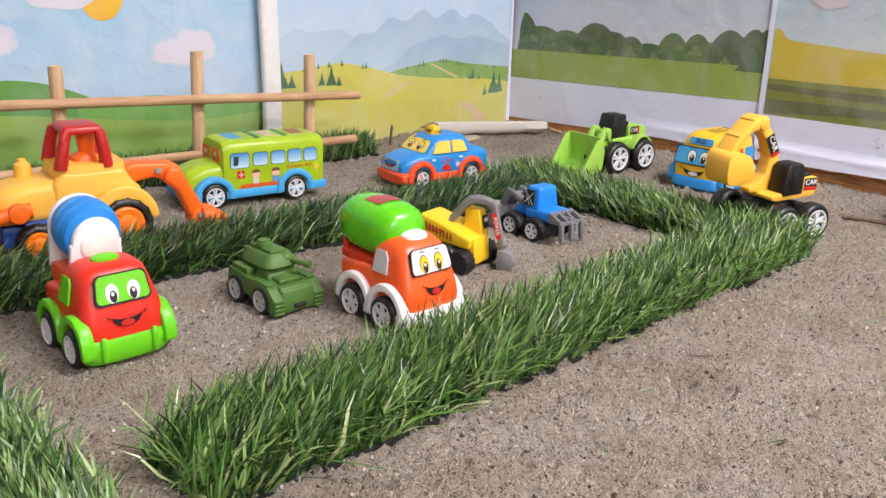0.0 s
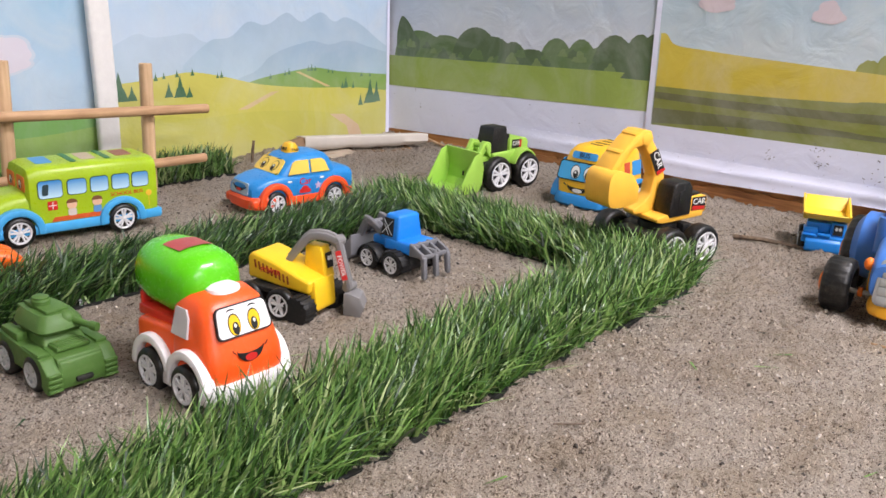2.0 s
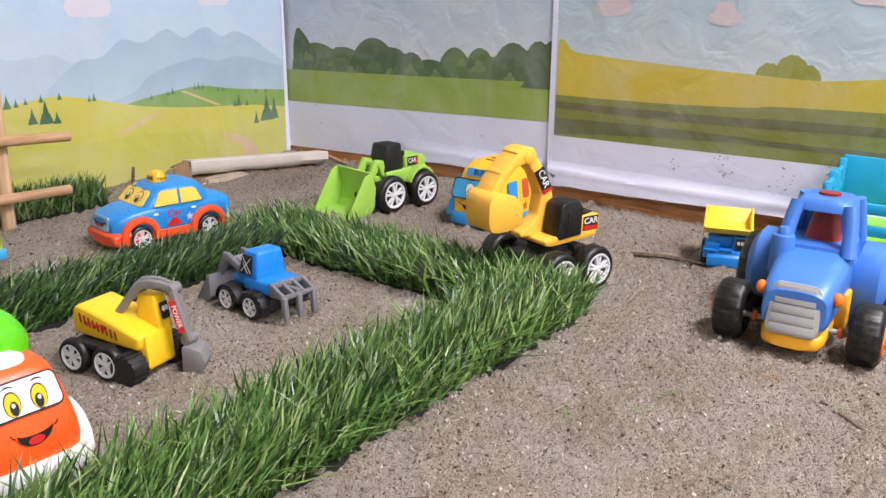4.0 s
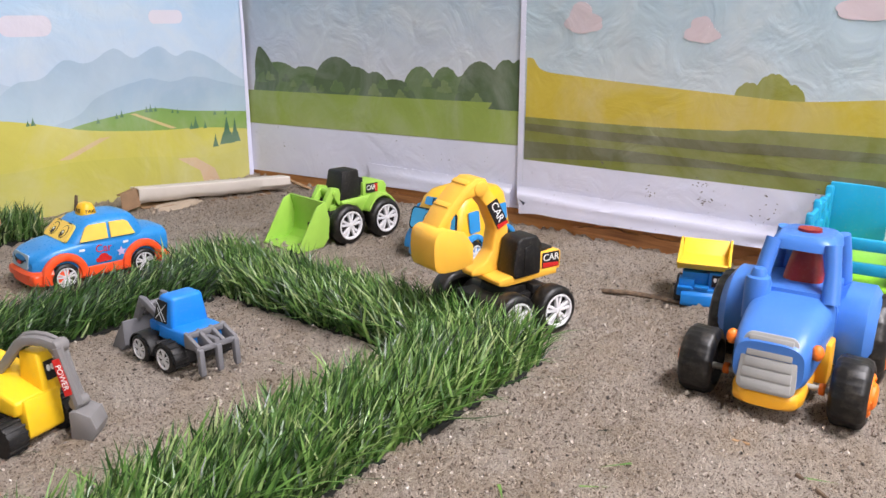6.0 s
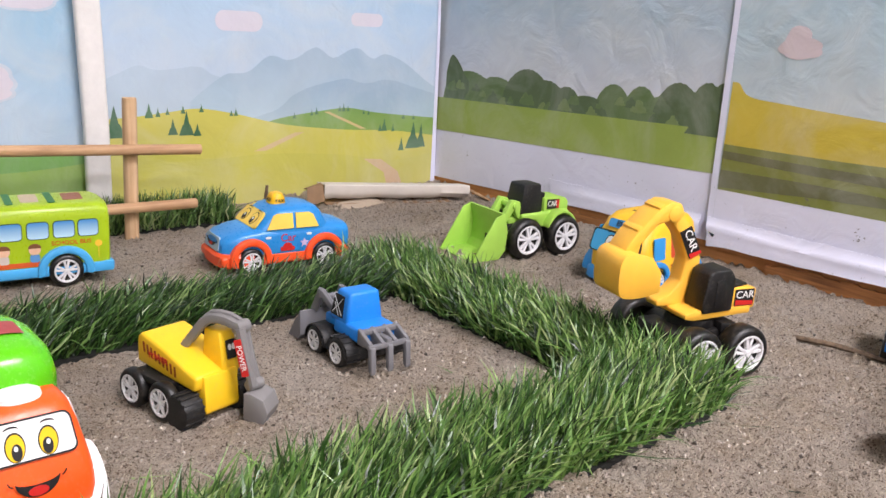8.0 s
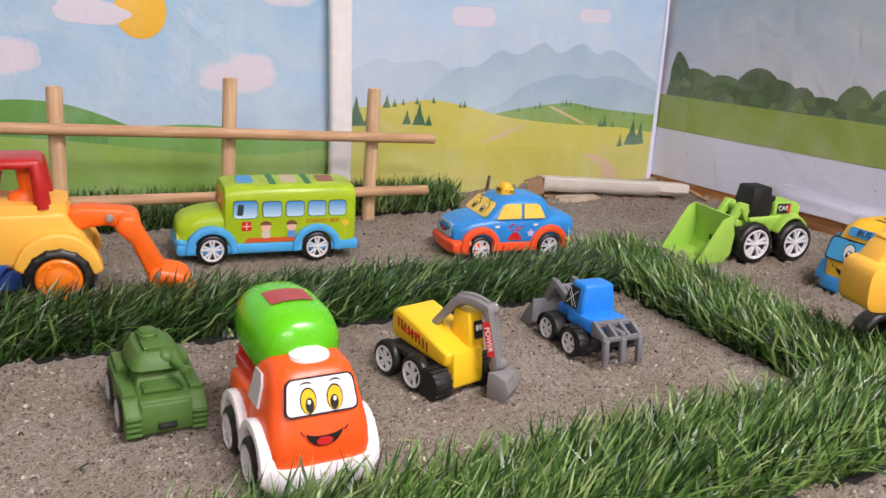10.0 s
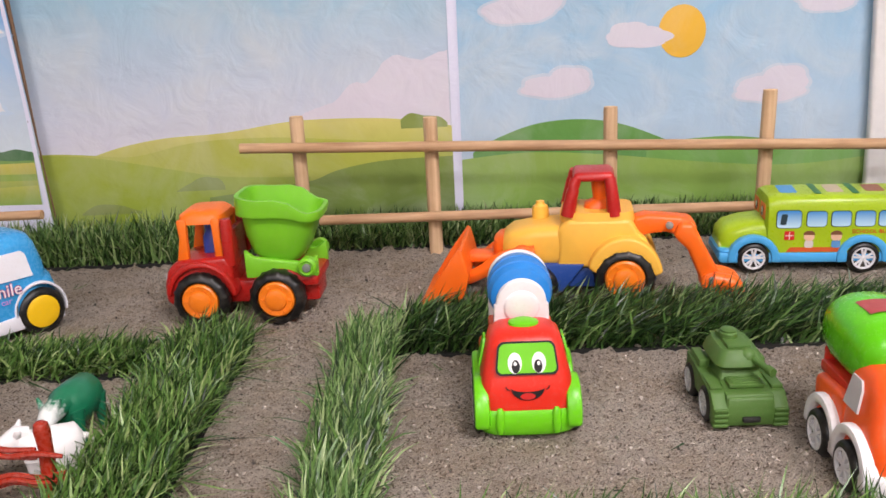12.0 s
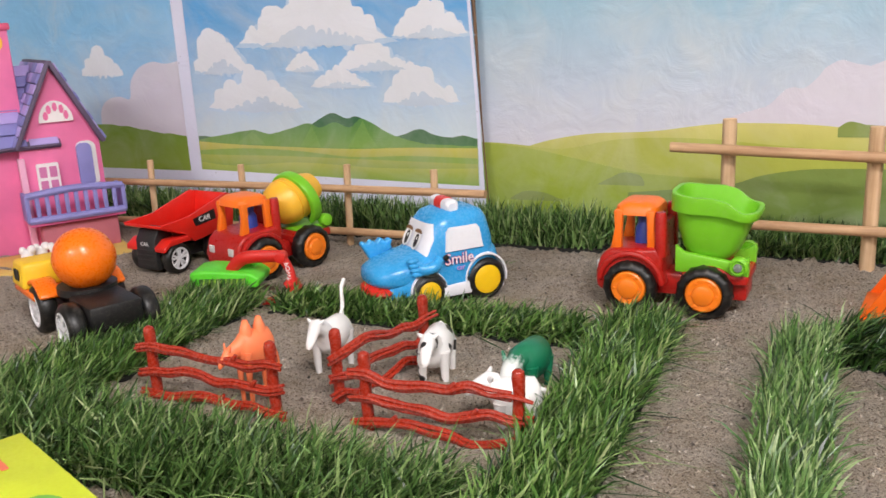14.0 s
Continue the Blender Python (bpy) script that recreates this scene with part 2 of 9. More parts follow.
def rod(r, h, centre, axis="z", bev=0.0, n=20):
    """A cylinder about a centre, with softened rims."""
    b = min(bev, r * 0.9, h * 0.45)
    prof = [(r, -h / 2), (r, h / 2)] if b <= 0 else [(r - b, -h / 2), (r - b * 0.3, -h / 2 + b * 0.3), (r, -h / 2 + b), (r, h / 2 - b), (r - b * 0.3, h / 2 - b * 0.3), (r - b, h / 2)]
    return lathe(prof, centre, axis, n)


def ball(centre, rx, ry, rz, n=20, m=12):
    bm = bmesh.new()
    bmesh.ops.create_uvsphere(bm, u_segments=n, v_segments=m, radius=1.0)
    return moved(bm, Matrix.LocRotScale(centre, None, (rx, ry, rz)))


def smooth_path(points, steps=6):
    pts = [Vector(p) for p in points]
    out = []
    for i in range(len(pts) - 1):
        p0, p1, p2, p3 = pts[max(i - 1, 0)], pts[i], pts[i + 1], pts[min(i + 2, len(pts) - 1)]
        for k in range(steps):
            t = k / steps
            out.append(0.5 * ((2 * p1) + (p2 - p0) * t + (2 * p0 - 5 * p1 + 4 * p2 - p3) * t * t + (3 * p1 - p0 - 3 * p2 + p3) * t ** 3))
    out.append(pts[-1])
    return out


def tube(points, radii, n=10, steps=6, flat=1.0, up=(0, 0, 1)):
    """A round bar swept along a smooth path; radii: one number, or one for each point."""
    rs = radii if isinstance(radii, (list, tuple)) else [radii] * len(points)
    path = smooth_path(points, steps) if steps > 1 else [Vector(p) for p in points]
    count = len(path)
    bm = bmesh.new()
    rings = []
    side = None
    for i, p in enumerate(path):
        d = (path[min(i + 1, count - 1)] - path[max(i - 1, 0)]).normalized()
        u = Vector(up)
        if abs(d.dot(u)) > 0.95:
            u = Vector((0, 1, 0)) if abs(d.y) < 0.9 else Vector((1, 0, 0))
        s = d.cross(u).normalized()
        if side is not None and s.dot(side) < 0:
            s = -s
        side = s
        w = s.cross(d).normalized()
        f = i / max(count - 1, 1) * (len(rs) - 1)
        k = min(int(f), len(rs) - 2) if len(rs) > 1 else 0
        r = rs[k] + (rs[min(k + 1, len(rs) - 1)] - rs[k]) * (f - k)
        rings.append([bm.verts.new(p + s * r * math.cos(2 * math.pi * j / n) + w * r * flat * math.sin(2 * math.pi * j / n)) for j in range(n)])
    for a, b in zip(rings, rings[1:]):
        for j in range(n):
            bm.faces.new((a[j], a[(j + 1) % n], b[(j + 1) % n], b[j]))
    bm.faces.new(rings[0][::-1])
    bm.faces.new(rings[-1])
    bmesh.ops.recalc_face_normals(bm, faces=bm.faces)
    return bm


def plate(points, origin, u, v, thick, bev=0.0):
    """A flat outline (a, b) laid at origin along u and v, thick along their cross product."""
    o, u, v = Vector(origin), Vector(u).normalized(), Vector(v).normalized()
    w = u.cross(v).normalized() * thick
    bm = bmesh.new()
    lo = [bm.verts.new(o + u * a + v * b) for a, b in points]
    hi = [bm.verts.new(o + u * a + v * b + w) for a, b in points]
    bm.faces.new(lo[::-1])
    bm.faces.new(hi)
    n = len(points)
    for i in range(n):
        j = (i + 1) % n
        bm.faces.new((lo[i], lo[j], hi[j], hi[i]))
    bmesh.ops.recalc_face_normals(bm, faces=bm.faces)
    return bevelled(bm, bev, 2, 60.0)


def oval(cx, cy, rx, ry, n=20, a0=0.0, a1=360.0):
    full = abs(a1 - a0) >= 359.9
    k = n if full else n + 1
    return [(cx + rx * math.cos(radians(a0 + (a1 - a0) * i / n)), cy + ry * math.sin(radians(a0 + (a1 - a0) * i / n))) for i in range(k)]


def rounded(cx, cy, w, h, r, n=5, skew=0.0, top=1.0):
    """A rounded rectangle; top: the upper edge's length against the lower; skew: the upper edge's shift."""
    out = []
    for qx, qy, a0 in ((1, 1, 0), (-1, 1, 90), (-1, -1, 180), (1, -1, 270)):
        for i in range(n + 1):
            a = radians(a0 + 90 * i / n)
            x, y = qx * (w / 2 - r) + r * math.cos(a), qy * (h / 2 - r) + r * math.sin(a)
            f = (y / h + 0.5)
            out.append((cx + x * (1 + (top - 1) * f) + skew * f, cy + y))
    return out


def words(text, size, origin, u, v, material, parent, name="lettering", depth=0.0002, label=""):
    """Raised or printed words, centred at origin, reading along u."""
    cu = bpy.data.curves.new("words", "FONT")
    cu.body, cu.size, cu.align_x, cu.align_y, cu.extrude, cu.resolution_u = text, size, "CENTER", "CENTER", depth, 3
    tmp = new("words", cu)
    me = bpy.data.meshes.new_from_object(tmp.evaluated_get(bpy.context.evaluated_depsgraph_get()))
    bpy.data.objects.remove(tmp)
    bpy.data.curves.remove(cu)
    u, v = Vector(u).normalized(), Vector(v).normalized()
    w = u.cross(v)
    m = Matrix((u, v, w)).transposed().to_4x4()
    me.transform(Matrix.Translation(origin) @ m)
    me.materials.clear()
    me.materials.append(material)
    me.name = name
    ob = new(name, me)
    ob.parent = parent
    if label:
        ob["label"] = label
    return ob


INK = plastic(24, 22, 24, 0.45, 0.05, "black_ink")
WHITE_INK = plastic(240, 240, 238, 0.4, 0.06, "white_ink")
RED_INK = plastic(206, 38, 34, 0.4, 0.05, "red_ink")

# ---- the setting ----
WALL_N, WALL_E = 0.945, 1.056
FLOOR_Z = -0.035
room_paint = paint("room_paint", 204, 200, 192, 0.7, 0.04)
floor_mat = paint("floor_tiles", 112, 106, 98, 0.45, 0.1)


def slab(name, x0, x1, y0, y1, z0, z1, mat, label, category):
    return tagged(part(name, box(x0, x1, y0, y1, z0, z1), mat, None, smooth=0), label, category, kind="structure")


slab("wall_north", -2.4, WALL_E + 0.12, WALL_N, WALL_N + 0.12, FLOOR_Z, 2.3, room_paint, "plain off-white painted wall behind the picture sheets", "wall")
slab("wall_east", WALL_E, WALL_E + 0.12, -2.4, WALL_N, FLOOR_Z, 2.3, room_paint, "plain off-white painted wall behind the picture sheets", "wall")
slab("wall_west", -2.52, -2.4, -2.4, WALL_N + 0.12, FLOOR_Z, 2.3, room_paint, "plain off-white painted room wall", "wall")
slab("wall_south", -2.52, WALL_E + 0.12, -2.52, -2.4, FLOOR_Z, 2.3, room_paint, "plain off-white painted room wall", "wall")
slab("ceiling", -2.52, WALL_E + 0.12, -2.52, WALL_N + 0.12, 2.3, 2.4, room_paint, "plain white painted ceiling", "ceiling")
slab("floor", -2.52, WALL_E + 0.12, -2.52, WALL_N + 0.12, FLOOR_Z - 0.1, FLOOR_Z, floor_mat, "plain grey-brown room floor under the sand", "floor")

SAND = sand_material()
X0, X1, Y0, Y1 = -1.5, WALL_E, -0.55, WALL_N


def sand_height(x, y):
    h = 0.0022 * noise.noise((x * 9, y * 9, 0.3)) + 0.0017 * noise.noise((x * 34, y * 34, 4.0)) + 0.0020 * noise.noise((x * 95, y * 95, 9.0))
    h += 0.0022 * noise.noise((x * 58, y * 58, 7.0))
    lump, clod = noise.noise((x * 240, y * 240, 2.0)), noise.noise((x * 130, y * 130, 5.0))
    h += 0.0052 * max(0.0, clod - 0.12) + 0.0024 * lump * abs(lump) * 2.2 + 0.0007 * noise.noise((x * 420, y * 420, 6.0))
    h *= 1.0 + 0.45 * min(1.0, max(0.0, (0.29 - y) / 0.05, (x - 0.74) / 0.05))
    near_wall = max(0.0, 1 - (WALL_E - x) / 0.06) * 0.006 + max(0.0, 1 - (WALL_N - y) / 0.06) * 0.003
    pile = 0.016 * math.exp(-((x - 0.90) / 0.09) ** 2 - ((y - 0.89) / 0.045) ** 2)
    rim = 0.0032 * math.exp(-((y - 0.2665) / 0.005) ** 2) * (0.6 + 0.6 * noise.noise((x * 22, 3.0, 1.0))) if 0.08 < x < 0.75 else 0.0
    return h + near_wall + pile + rim


def spaced(stops):
    """Places along an axis: (from, to, step) stretch by stretch."""
    out = []
    for a, b, step in stops:
        k = max(1, int(round((b - a) / step)))
        out += [a + (b - a) * i / k for i in range(k)]
    return out + [stops[-1][1]]


def build_sand():
    xs = spaced([(X0, -0.75, 0.012), (-0.75, -0.25, 0.0032), (-0.25, X1, 0.0021)])
    ys = spaced([(Y0, 0.0, 0.012), (0.0, 0.60, 0.0021), (0.60, Y1, 0.0030)])
    nx, ny = len(xs) - 1, len(ys) - 1
    verts = []
    for y in ys:
        for x in xs:
            edge = max(0.0, (X0 + 0.1 - x) / 0.1, (Y0 + 0.1 - y) / 0.1)
            verts.append((x, y, sand_height(x, y) - 0.034 * edge))
    faces = [(j * (nx + 1) + i, j * (nx + 1) + i + 1, (j + 1) * (nx + 1) + i + 1, (j + 1) * (nx + 1) + i) for j in range(ny) for i in range(nx)]
    me = bpy.data.meshes.new("ground")
    me.from_pydata(verts, [], faces)
    me.polygons.foreach_set("use_smooth", [True] * len(me.polygons))
    me.materials.append(SAND)
    return tagged(new("ground", me), "dry grey-brown sand bed with small lumps and dents", "ground", kind="structure")


build_sand()


# ---- picture sheets on the walls ----
def wall_shape(points, wall, depth, thick=0.0004):
    """A flat outline on a wall: (x, z) on the north wall, (y, z) on the east wall; depth: how far it stands off the wall."""
    if wall == "N":
        hung = [(-0.0113 + 1.0314 * a + 0.0027 * b - 0.0153 * a * a, -0.0024 + 1.0302 * b) for a, b in points]
        return plate(hung, (0, WALL_N - depth, 0), (1, 0, 0), (0, 0, 1), thick)
    hung = [(-0.0179 + 1.0095 * a + 0.0120 * b, 0.0192 - 0.0192 * a + 0.9874 * b + 0.0254 * a * b) for a, b in points]
    bm = plate([(-a, b) for a, b in hung], (WALL_E - depth, 0, 0), (0, -1, 0), (0, 0, 1), thick)
    for v in bm.verts:
        v.co.x -= max(0.0, v.co.y - 0.5) * 0.03
    return bm


def ridge(points, base, wobble=0.0, freq=60.0, seed=0.0, steps=5):
    """An outline under a smooth line through points, down to a base line."""
    path = smooth_path([(a, 0, b) for a, b in points], steps)
    top = [(p.x, p.z + wobble * (noise.noise((p.x * freq, seed, 0.5)) + 0.5 * noise.noise((p.x * freq * 2.7, seed, 1.5)))) for p in path]
    lo = base if isinstance(base, (list, tuple)) else [(top[0][0], base), (top[-1][0], base)]
    return top + list(lo)[::-1]


def cloud_outline(cx, cy, w, h, seed=0, bumps=7):
    """A drawn cloud: a heap of many small round lobes with drawn-out ends over a ragged, nearly flat foot."""
    rnd = random.Random(seed)
    peak_at = rnd.uniform(-0.14, 0.14)

    def heap(f):
        side = (f - peak_at) / (0.5 - peak_at) if f > peak_at else (peak_at - f) / (0.5 + peak_at)
        return max(0.0, 1 - side) ** 0.85

    lobes = []
    for k in range(bumps * 4):
        f = rnd.uniform(-0.44, 0.44)
        r = h * rnd.uniform(0.09, 0.24) * (0.35 + 0.65 * heap(f))
        lobes.append((f * w, h * heap(f) * rnd.uniform(0.62, 0.98) - r * 0.45, r))
    top, n = [], 120
    for i in range(n + 1):
        x = -w / 2 + w * i / n
        z = h * heap(x / w) * 0.62
        for lx, lz, r in lobes:
            if abs(x - lx) < r * 1.25:
                z = max(z, lz + math.sqrt(max(0.0, 1.5625 * r * r - (x - lx) ** 2)) * 0.8)
        top.append((cx + x, z))
    peak = max(z for _, z in top)
    top = [(x, cy - h / 2 + z * h / peak) for x, z in top]
    foot = [(cx + w / 2 - w * i / 60, cy - h / 2 - h * 0.13 * math.sin(math.pi * i / 60) * (0.5 + noise.noise((i * 0.31, seed, 0.7)) + 0.6 * noise.noise((i * 0.9, seed, 2.7)))) for i in range(1, 60)]
    return top + foot


def puff(cx, cy, w, h, seed=0.0):
    """A soft bumpy oval of a drawn cloud."""
    out = []
    for i in range(72):
        a = 2 * math.pi * i / 72
        k = 0.90 + 0.11 * abs(math.sin(2.5 * a + seed)) + 0.05 * noise.noise((math.cos(a) * 2, math.sin(a) * 2, seed + 3.1))
        out.append((cx + w / 2 * k * math.cos(a), cy + h / 2 * k * math.sin(a) * (1.0 if math.sin(a) > 0 else 0.85)))
    return out


def pine(cx, z0, w, h):
    return [(cx - w / 2, z0), (cx + w / 2, z0), (cx + w * 0.26, z0 + h * 0.42), (cx + w * 0.2, z0 + h * 0.44), (cx, z0 + h), (cx - w * 0.2, z0 + h * 0.44), (cx - w * 0.26, z0 + h * 0.42)]


def picture(wall, corners, mat, label, depth):
    """A hanging printed sheet: its root is the paper, and the printed shapes are its parts."""
    bm = wall_shape(corners, wall, depth, 0.0012)
    return tagged(part("wall_picture", bm, mat, None, smooth=0), label, "poster", "printed landscape sheets on the walls")


LAYER = 0.00014
STACK = [0]


def ink(root, name, outline, wall, depth, mat):
    STACK[0] = (STACK[0] + 1) % 11
    return part(name, wall_shape(outline, wall, depth + 0.0012 + STACK[0] * 0.000012, 0.00003), mat, root, smooth=0)


PAPER = printed("white_paper_margin", rgb(226, 227, 246), rgb(224, 226, 245), 0.0, 0.1, 0.26, 0.05, 0.6, 0.0)


def scuffed(m):
    """Small dark marks and sand dust on the paper."""
    nt = m.node_tree
    p = nt.nodes["Principled BSDF"]
    source = p.inputs["Base Color"].links[0].from_socket
    marks = noise_node(nt, 260.0, 2.0, 0.5)
    f = ramp_node(nt, marks.outputs["Fac"], [(0.72, (0, 0, 0, 1)), (0.76, (0.6, 0.6, 0.6, 1))])
    nt.links.new(mix_node(nt, source, rgb(96, 92, 92), f.outputs["Color"]), p.inputs["Base Color"])


scuffed(PAPER)


def sky(name, low, high, z0, z1):
    return printed(name, low, high, z0, z1, 0.38, 0.08, 0.6, 0.42)


CLOUD = printed("cloud_print", rgb(216, 210, 222), rgb(212, 211, 224), 0.1, 0.3, 0.25, 0.04)
CLOUD_RIM = printed("pale_cloud_rim_print", rgb(200, 210, 224), rgb(192, 206, 222), 0.1, 0.3, 0.25, 0.06)
CLOUD_SOFT = printed("cloud_rim_print", rgb(192, 214, 236), rgb(184, 210, 236), 0.12, 0.3, 0.25, 0.08)
CLOUD_SHADE = printed("shaded_cloud_print", rgb(196, 212, 230), rgb(210, 222, 236), 0.12, 0.3, 0.25, 0.10)
CLOUD_WHITE = printed("white_cloud_print", rgb(222, 226, 234), rgb(232, 236, 244), 0.12, 0.3, 0.25, 0.04)

# sheet behind the pink house
d = 0.030
root = picture("N", [(-1.5, 0.012), (-0.742, 0.012), (-0.742, 0.42), (-1.5, 0.42)], sky("sky_a", rgb(186, 208, 232), rgb(140, 196, 236), 0.1, 0.26), "printed sheet with blue sky, big pale cloud and green field", d)
ink(root, "cloud_print", cloud_outline(-0.897, 0.214, 0.078, 0.042, 3, 5), "N", d + 2 * LAYER, CLOUD_WHITE)
ink(root, "cloud_print", ridge([(-0.912, 0.12), (-0.909, 0.143), (-0.895, 0.158), (-0.872, 0.163), (-0.853, 0.160), (-0.848, 0.182), (-0.832, 0.201), (-0.806, 0.210), (-0.78, 0.207), (-0.744, 0.214)], 0.10), "N", d + 2 * LAYER, CLOUD)
ink(root, "field_print", ridge([(-1.5, 0.128), (-0.98, 0.128), (-0.92, 0.124), (-0.85, 0.119), (-0.80, 0.111), (-0.744, 0.107)], 0.060, 0.0028, 110), "N", d + 3 * LAYER, printed("field_a", rgb(150, 172, 70), rgb(126, 158, 62), 0.05, 0.12))
ink(root, "paper_margin", [(-1.5, 0.012), (-0.744, 0.012), (-0.744, 0.062), (-1.5, 0.062)], "N", d + 2 * LAYER, PAPER)

# bright sheet with clouds and green mountains
d = 0.034
root = picture("N", [(-0.756, 0.012), (-0.322, 0.012), (-0.324, 0.045), (-0.328, 0.155), (-0.334, 0.267), (-0.343, 0.42), (-0.758, 0.42)], sky("sky_b", rgb(206, 222, 234), rgb(104, 172, 228), 0.115, 0.27), "printed sheet with bright blue sky, white clouds and green mountains", d)
for cx, cy, w, h, s in ((-0.690, 0.224, 0.092, 0.062, 1), (-0.640, 0.176, 0.165, 0.064, 4), (-0.548, 0.266, 0.236, 0.082, 5), (-0.563, 0.206, 0.056, 0.026, 6), (-0.510, 0.187, 0.096, 0.030, 7), (-0.462, 0.213, 0.112, 0.040, 8), (-0.402, 0.178, 0.112, 0.054, 9), (-0.387, 0.252, 0.108, 0.046, 10), (-0.45, 0.315, 0.16, 0.06, 12), (-0.66, 0.33, 0.15, 0.06, 13)):
    ink(root, "cloud_print", cloud_outline(cx + 0.004, cy - h * 0.10, w * 1.0, h * 0.80, s + 40, 6), "N", d + 1.2 * LAYER, CLOUD_SOFT)
    ink(root, "cloud_print", cloud_outline(cx, cy, w * 0.90, h * 0.88, s, 7), "N", d + 2.2 * LAYER, CLOUD_WHITE)
    ink(root, "cloud_print", cloud_outline(cx + w * 0.05, cy - h * 0.36, w * 0.68, h * 0.30, s + 80, 6), "N", d + 3.2 * LAYER, CLOUD_SHADE)
GREEN_MT = printed("mountain_print", rgb(132, 168, 82), rgb(96, 146, 78), 0.095, 0.132)
ink(root, "mountain_print", ridge([(-0.737, 0.110), (-0.70, 0.108), (-0.64, 0.109), (-0.60, 0.117), (-0.57, 0.120), (-0.545, 0.133), (-0.524, 0.141), (-0.505, 0.134), (-0.49, 0.137), (-0.465, 0.126), (-0.44, 0.113), (-0.425, 0.116), (-0.405, 0.122), (-0.385, 0.115), (-0.365, 0.112), (-0.35, 0.115), (-0.331, 0.111)], 0.09, 0.0010, 90), "N", d + 2 * LAYER, printed("mountain_far", rgb(88, 128, 84), rgb(62, 108, 76), 0.095, 0.14))
ink(root, "mountain_print", ridge([(-0.737, 0.104), (-0.69, 0.112), (-0.65, 0.118), (-0.62, 0.114), (-0.585, 0.122), (-0.56, 0.128), (-0.545, 0.123), (-0.52, 0.129), (-0.50, 0.123), (-0.482, 0.134), (-0.45, 0.118), (-0.42, 0.108), (-0.39, 0.104), (-0.331, 0.102)], 0.085, 0.0012, 80), "N", d + 3 * LAYER, GREEN_MT)
MT_FACE = printed("mountain_face_print", rgb(142, 176, 90), rgb(116, 160, 84), 0.09, 0.13)
for pts in ([(-0.556, 0.125), (-0.575, 0.098), (-0.545, 0.098), (-0.550, 0.112)], [(-0.482, 0.132), (-0.505, 0.098), (-0.462, 0.098), (-0.474, 0.114)], [(-0.648, 0.117), (-0.675, 0.100), (-0.63, 0.100)]):
    ink(root, "mountain_face", pts, "N", d + 4 * LAYER, MT_FACE)
ink(root, "field_print", ridge([(-0.737, 0.102), (-0.68, 0.099), (-0.6, 0.097), (-0.5, 0.096), (-0.42, 0.099), (-0.331, 0.100)], 0.054), "N", d + 5 * LAYER, printed("field_b", rgb(150, 172, 84), rgb(206, 196, 98), 0.07, 0.102))
ink(root, "field_print", ridge([(-0.737, 0.090), (-0.66, 0.094), (-0.58, 0.092), (-0.50, 0.086), (-0.42, 0.089), (-0.331, 0.088)], [(-0.737, 0.084), (-0.6, 0.085), (-0.331, 0.081)]), "N", d + 6 * LAYER, printed("field_band", rgb(152, 178, 84), rgb(146, 174, 82), 0.06, 0.09))
ink(root, "field_print", ridge([(-0.737, 0.074), (-0.68, 0.070), (-0.58, 0.077), (-0.46, 0.073), (-0.331, 0.076)], 0.054), "N", d + 6 * LAYER, printed("field_c", rgb(140, 172, 84), rgb(186, 190, 88), 0.055, 0.076))
ink(root, "paper_margin", [(-0.756, 0.012), (-0.322, 0.012), (-0.324, 0.055), (-0.53, 0.059), (-0.737, 0.0635), (-0.738, 0.42), (-0.758, 0.42)], "N", d + 8 * LAYER, PAPER)
ink(root, "paper_margin", [(-0.329, 0.05), (-0.324, 0.05), (-0.328, 0.155), (-0.334, 0.267), (-0.343, 0.42), (-0.347, 0.42), (-0.338, 0.267), (-0.332, 0.155)], "N", d + 8 * LAYER, PAPER)
BROWN_EDGE = paint("brown_paper_edge", 122, 92, 66, 0.7, 0.2, 60)
tagged(part("paper_edge", tube([(-0.3435, WALL_N - 0.030, 0.02), (-0.3495, WALL_N - 0.030, 0.12), (-0.3555, WALL_N - 0.029, 0.26), (-0.3630, WALL_N - 0.029, 0.42)], [0.0008, 0.0010, 0.0024, 0.0034], 8), BROWN_EDGE, root), "frayed brown edge of the sheet")

# pale sheet with low yellow-green hills
d = 0.012
root = picture("N", [(-0.40, 0.0), (0.112, 0.0), (0.110, 0.42), (-0.40, 0.42)], sky("sky_c", rgb(214, 214, 228), rgb(158, 196, 216), 0.11, 0.27), "creased printed sheet with pale sky and yellow-green hills", d)
ink(root, "cloud_print", ridge([(-0.07, 0.125), (-0.044, 0.138), (-0.02, 0.145), (-0.001, 0.163), (0.02, 0.168), (0.045, 0.19), (0.075, 0.186), (0.102, 0.195)], 0.11, 0.003, 60), "N", d + 2 * LAYER, CLOUD)
ink(root, "hill_print", ridge([(-0.29, 0.096), (-0.25, 0.108), (-0.20, 0.116), (-0.136, 0.119), (-0.063, 0.128), (0.009, 0.128), (0.06, 0.124), (0.104, 0.116)], 0.0), "N", d + 3 * LAYER, printed("hill_c1", rgb(180, 186, 84), rgb(214, 208, 120), 0.085, 0.125))
ink(root, "hill_print", ridge([(-0.40, 0.101), (-0.33, 0.104), (-0.289, 0.102), (-0.235, 0.098), (-0.17, 0.110), (-0.09, 0.112), (-0.01, 0.106), (0.104, 0.097)], 0.0), "N", d + 4 * LAYER, printed("hill_c2", rgb(168, 182, 78), rgb(186, 190, 84), 0.03, 0.11))
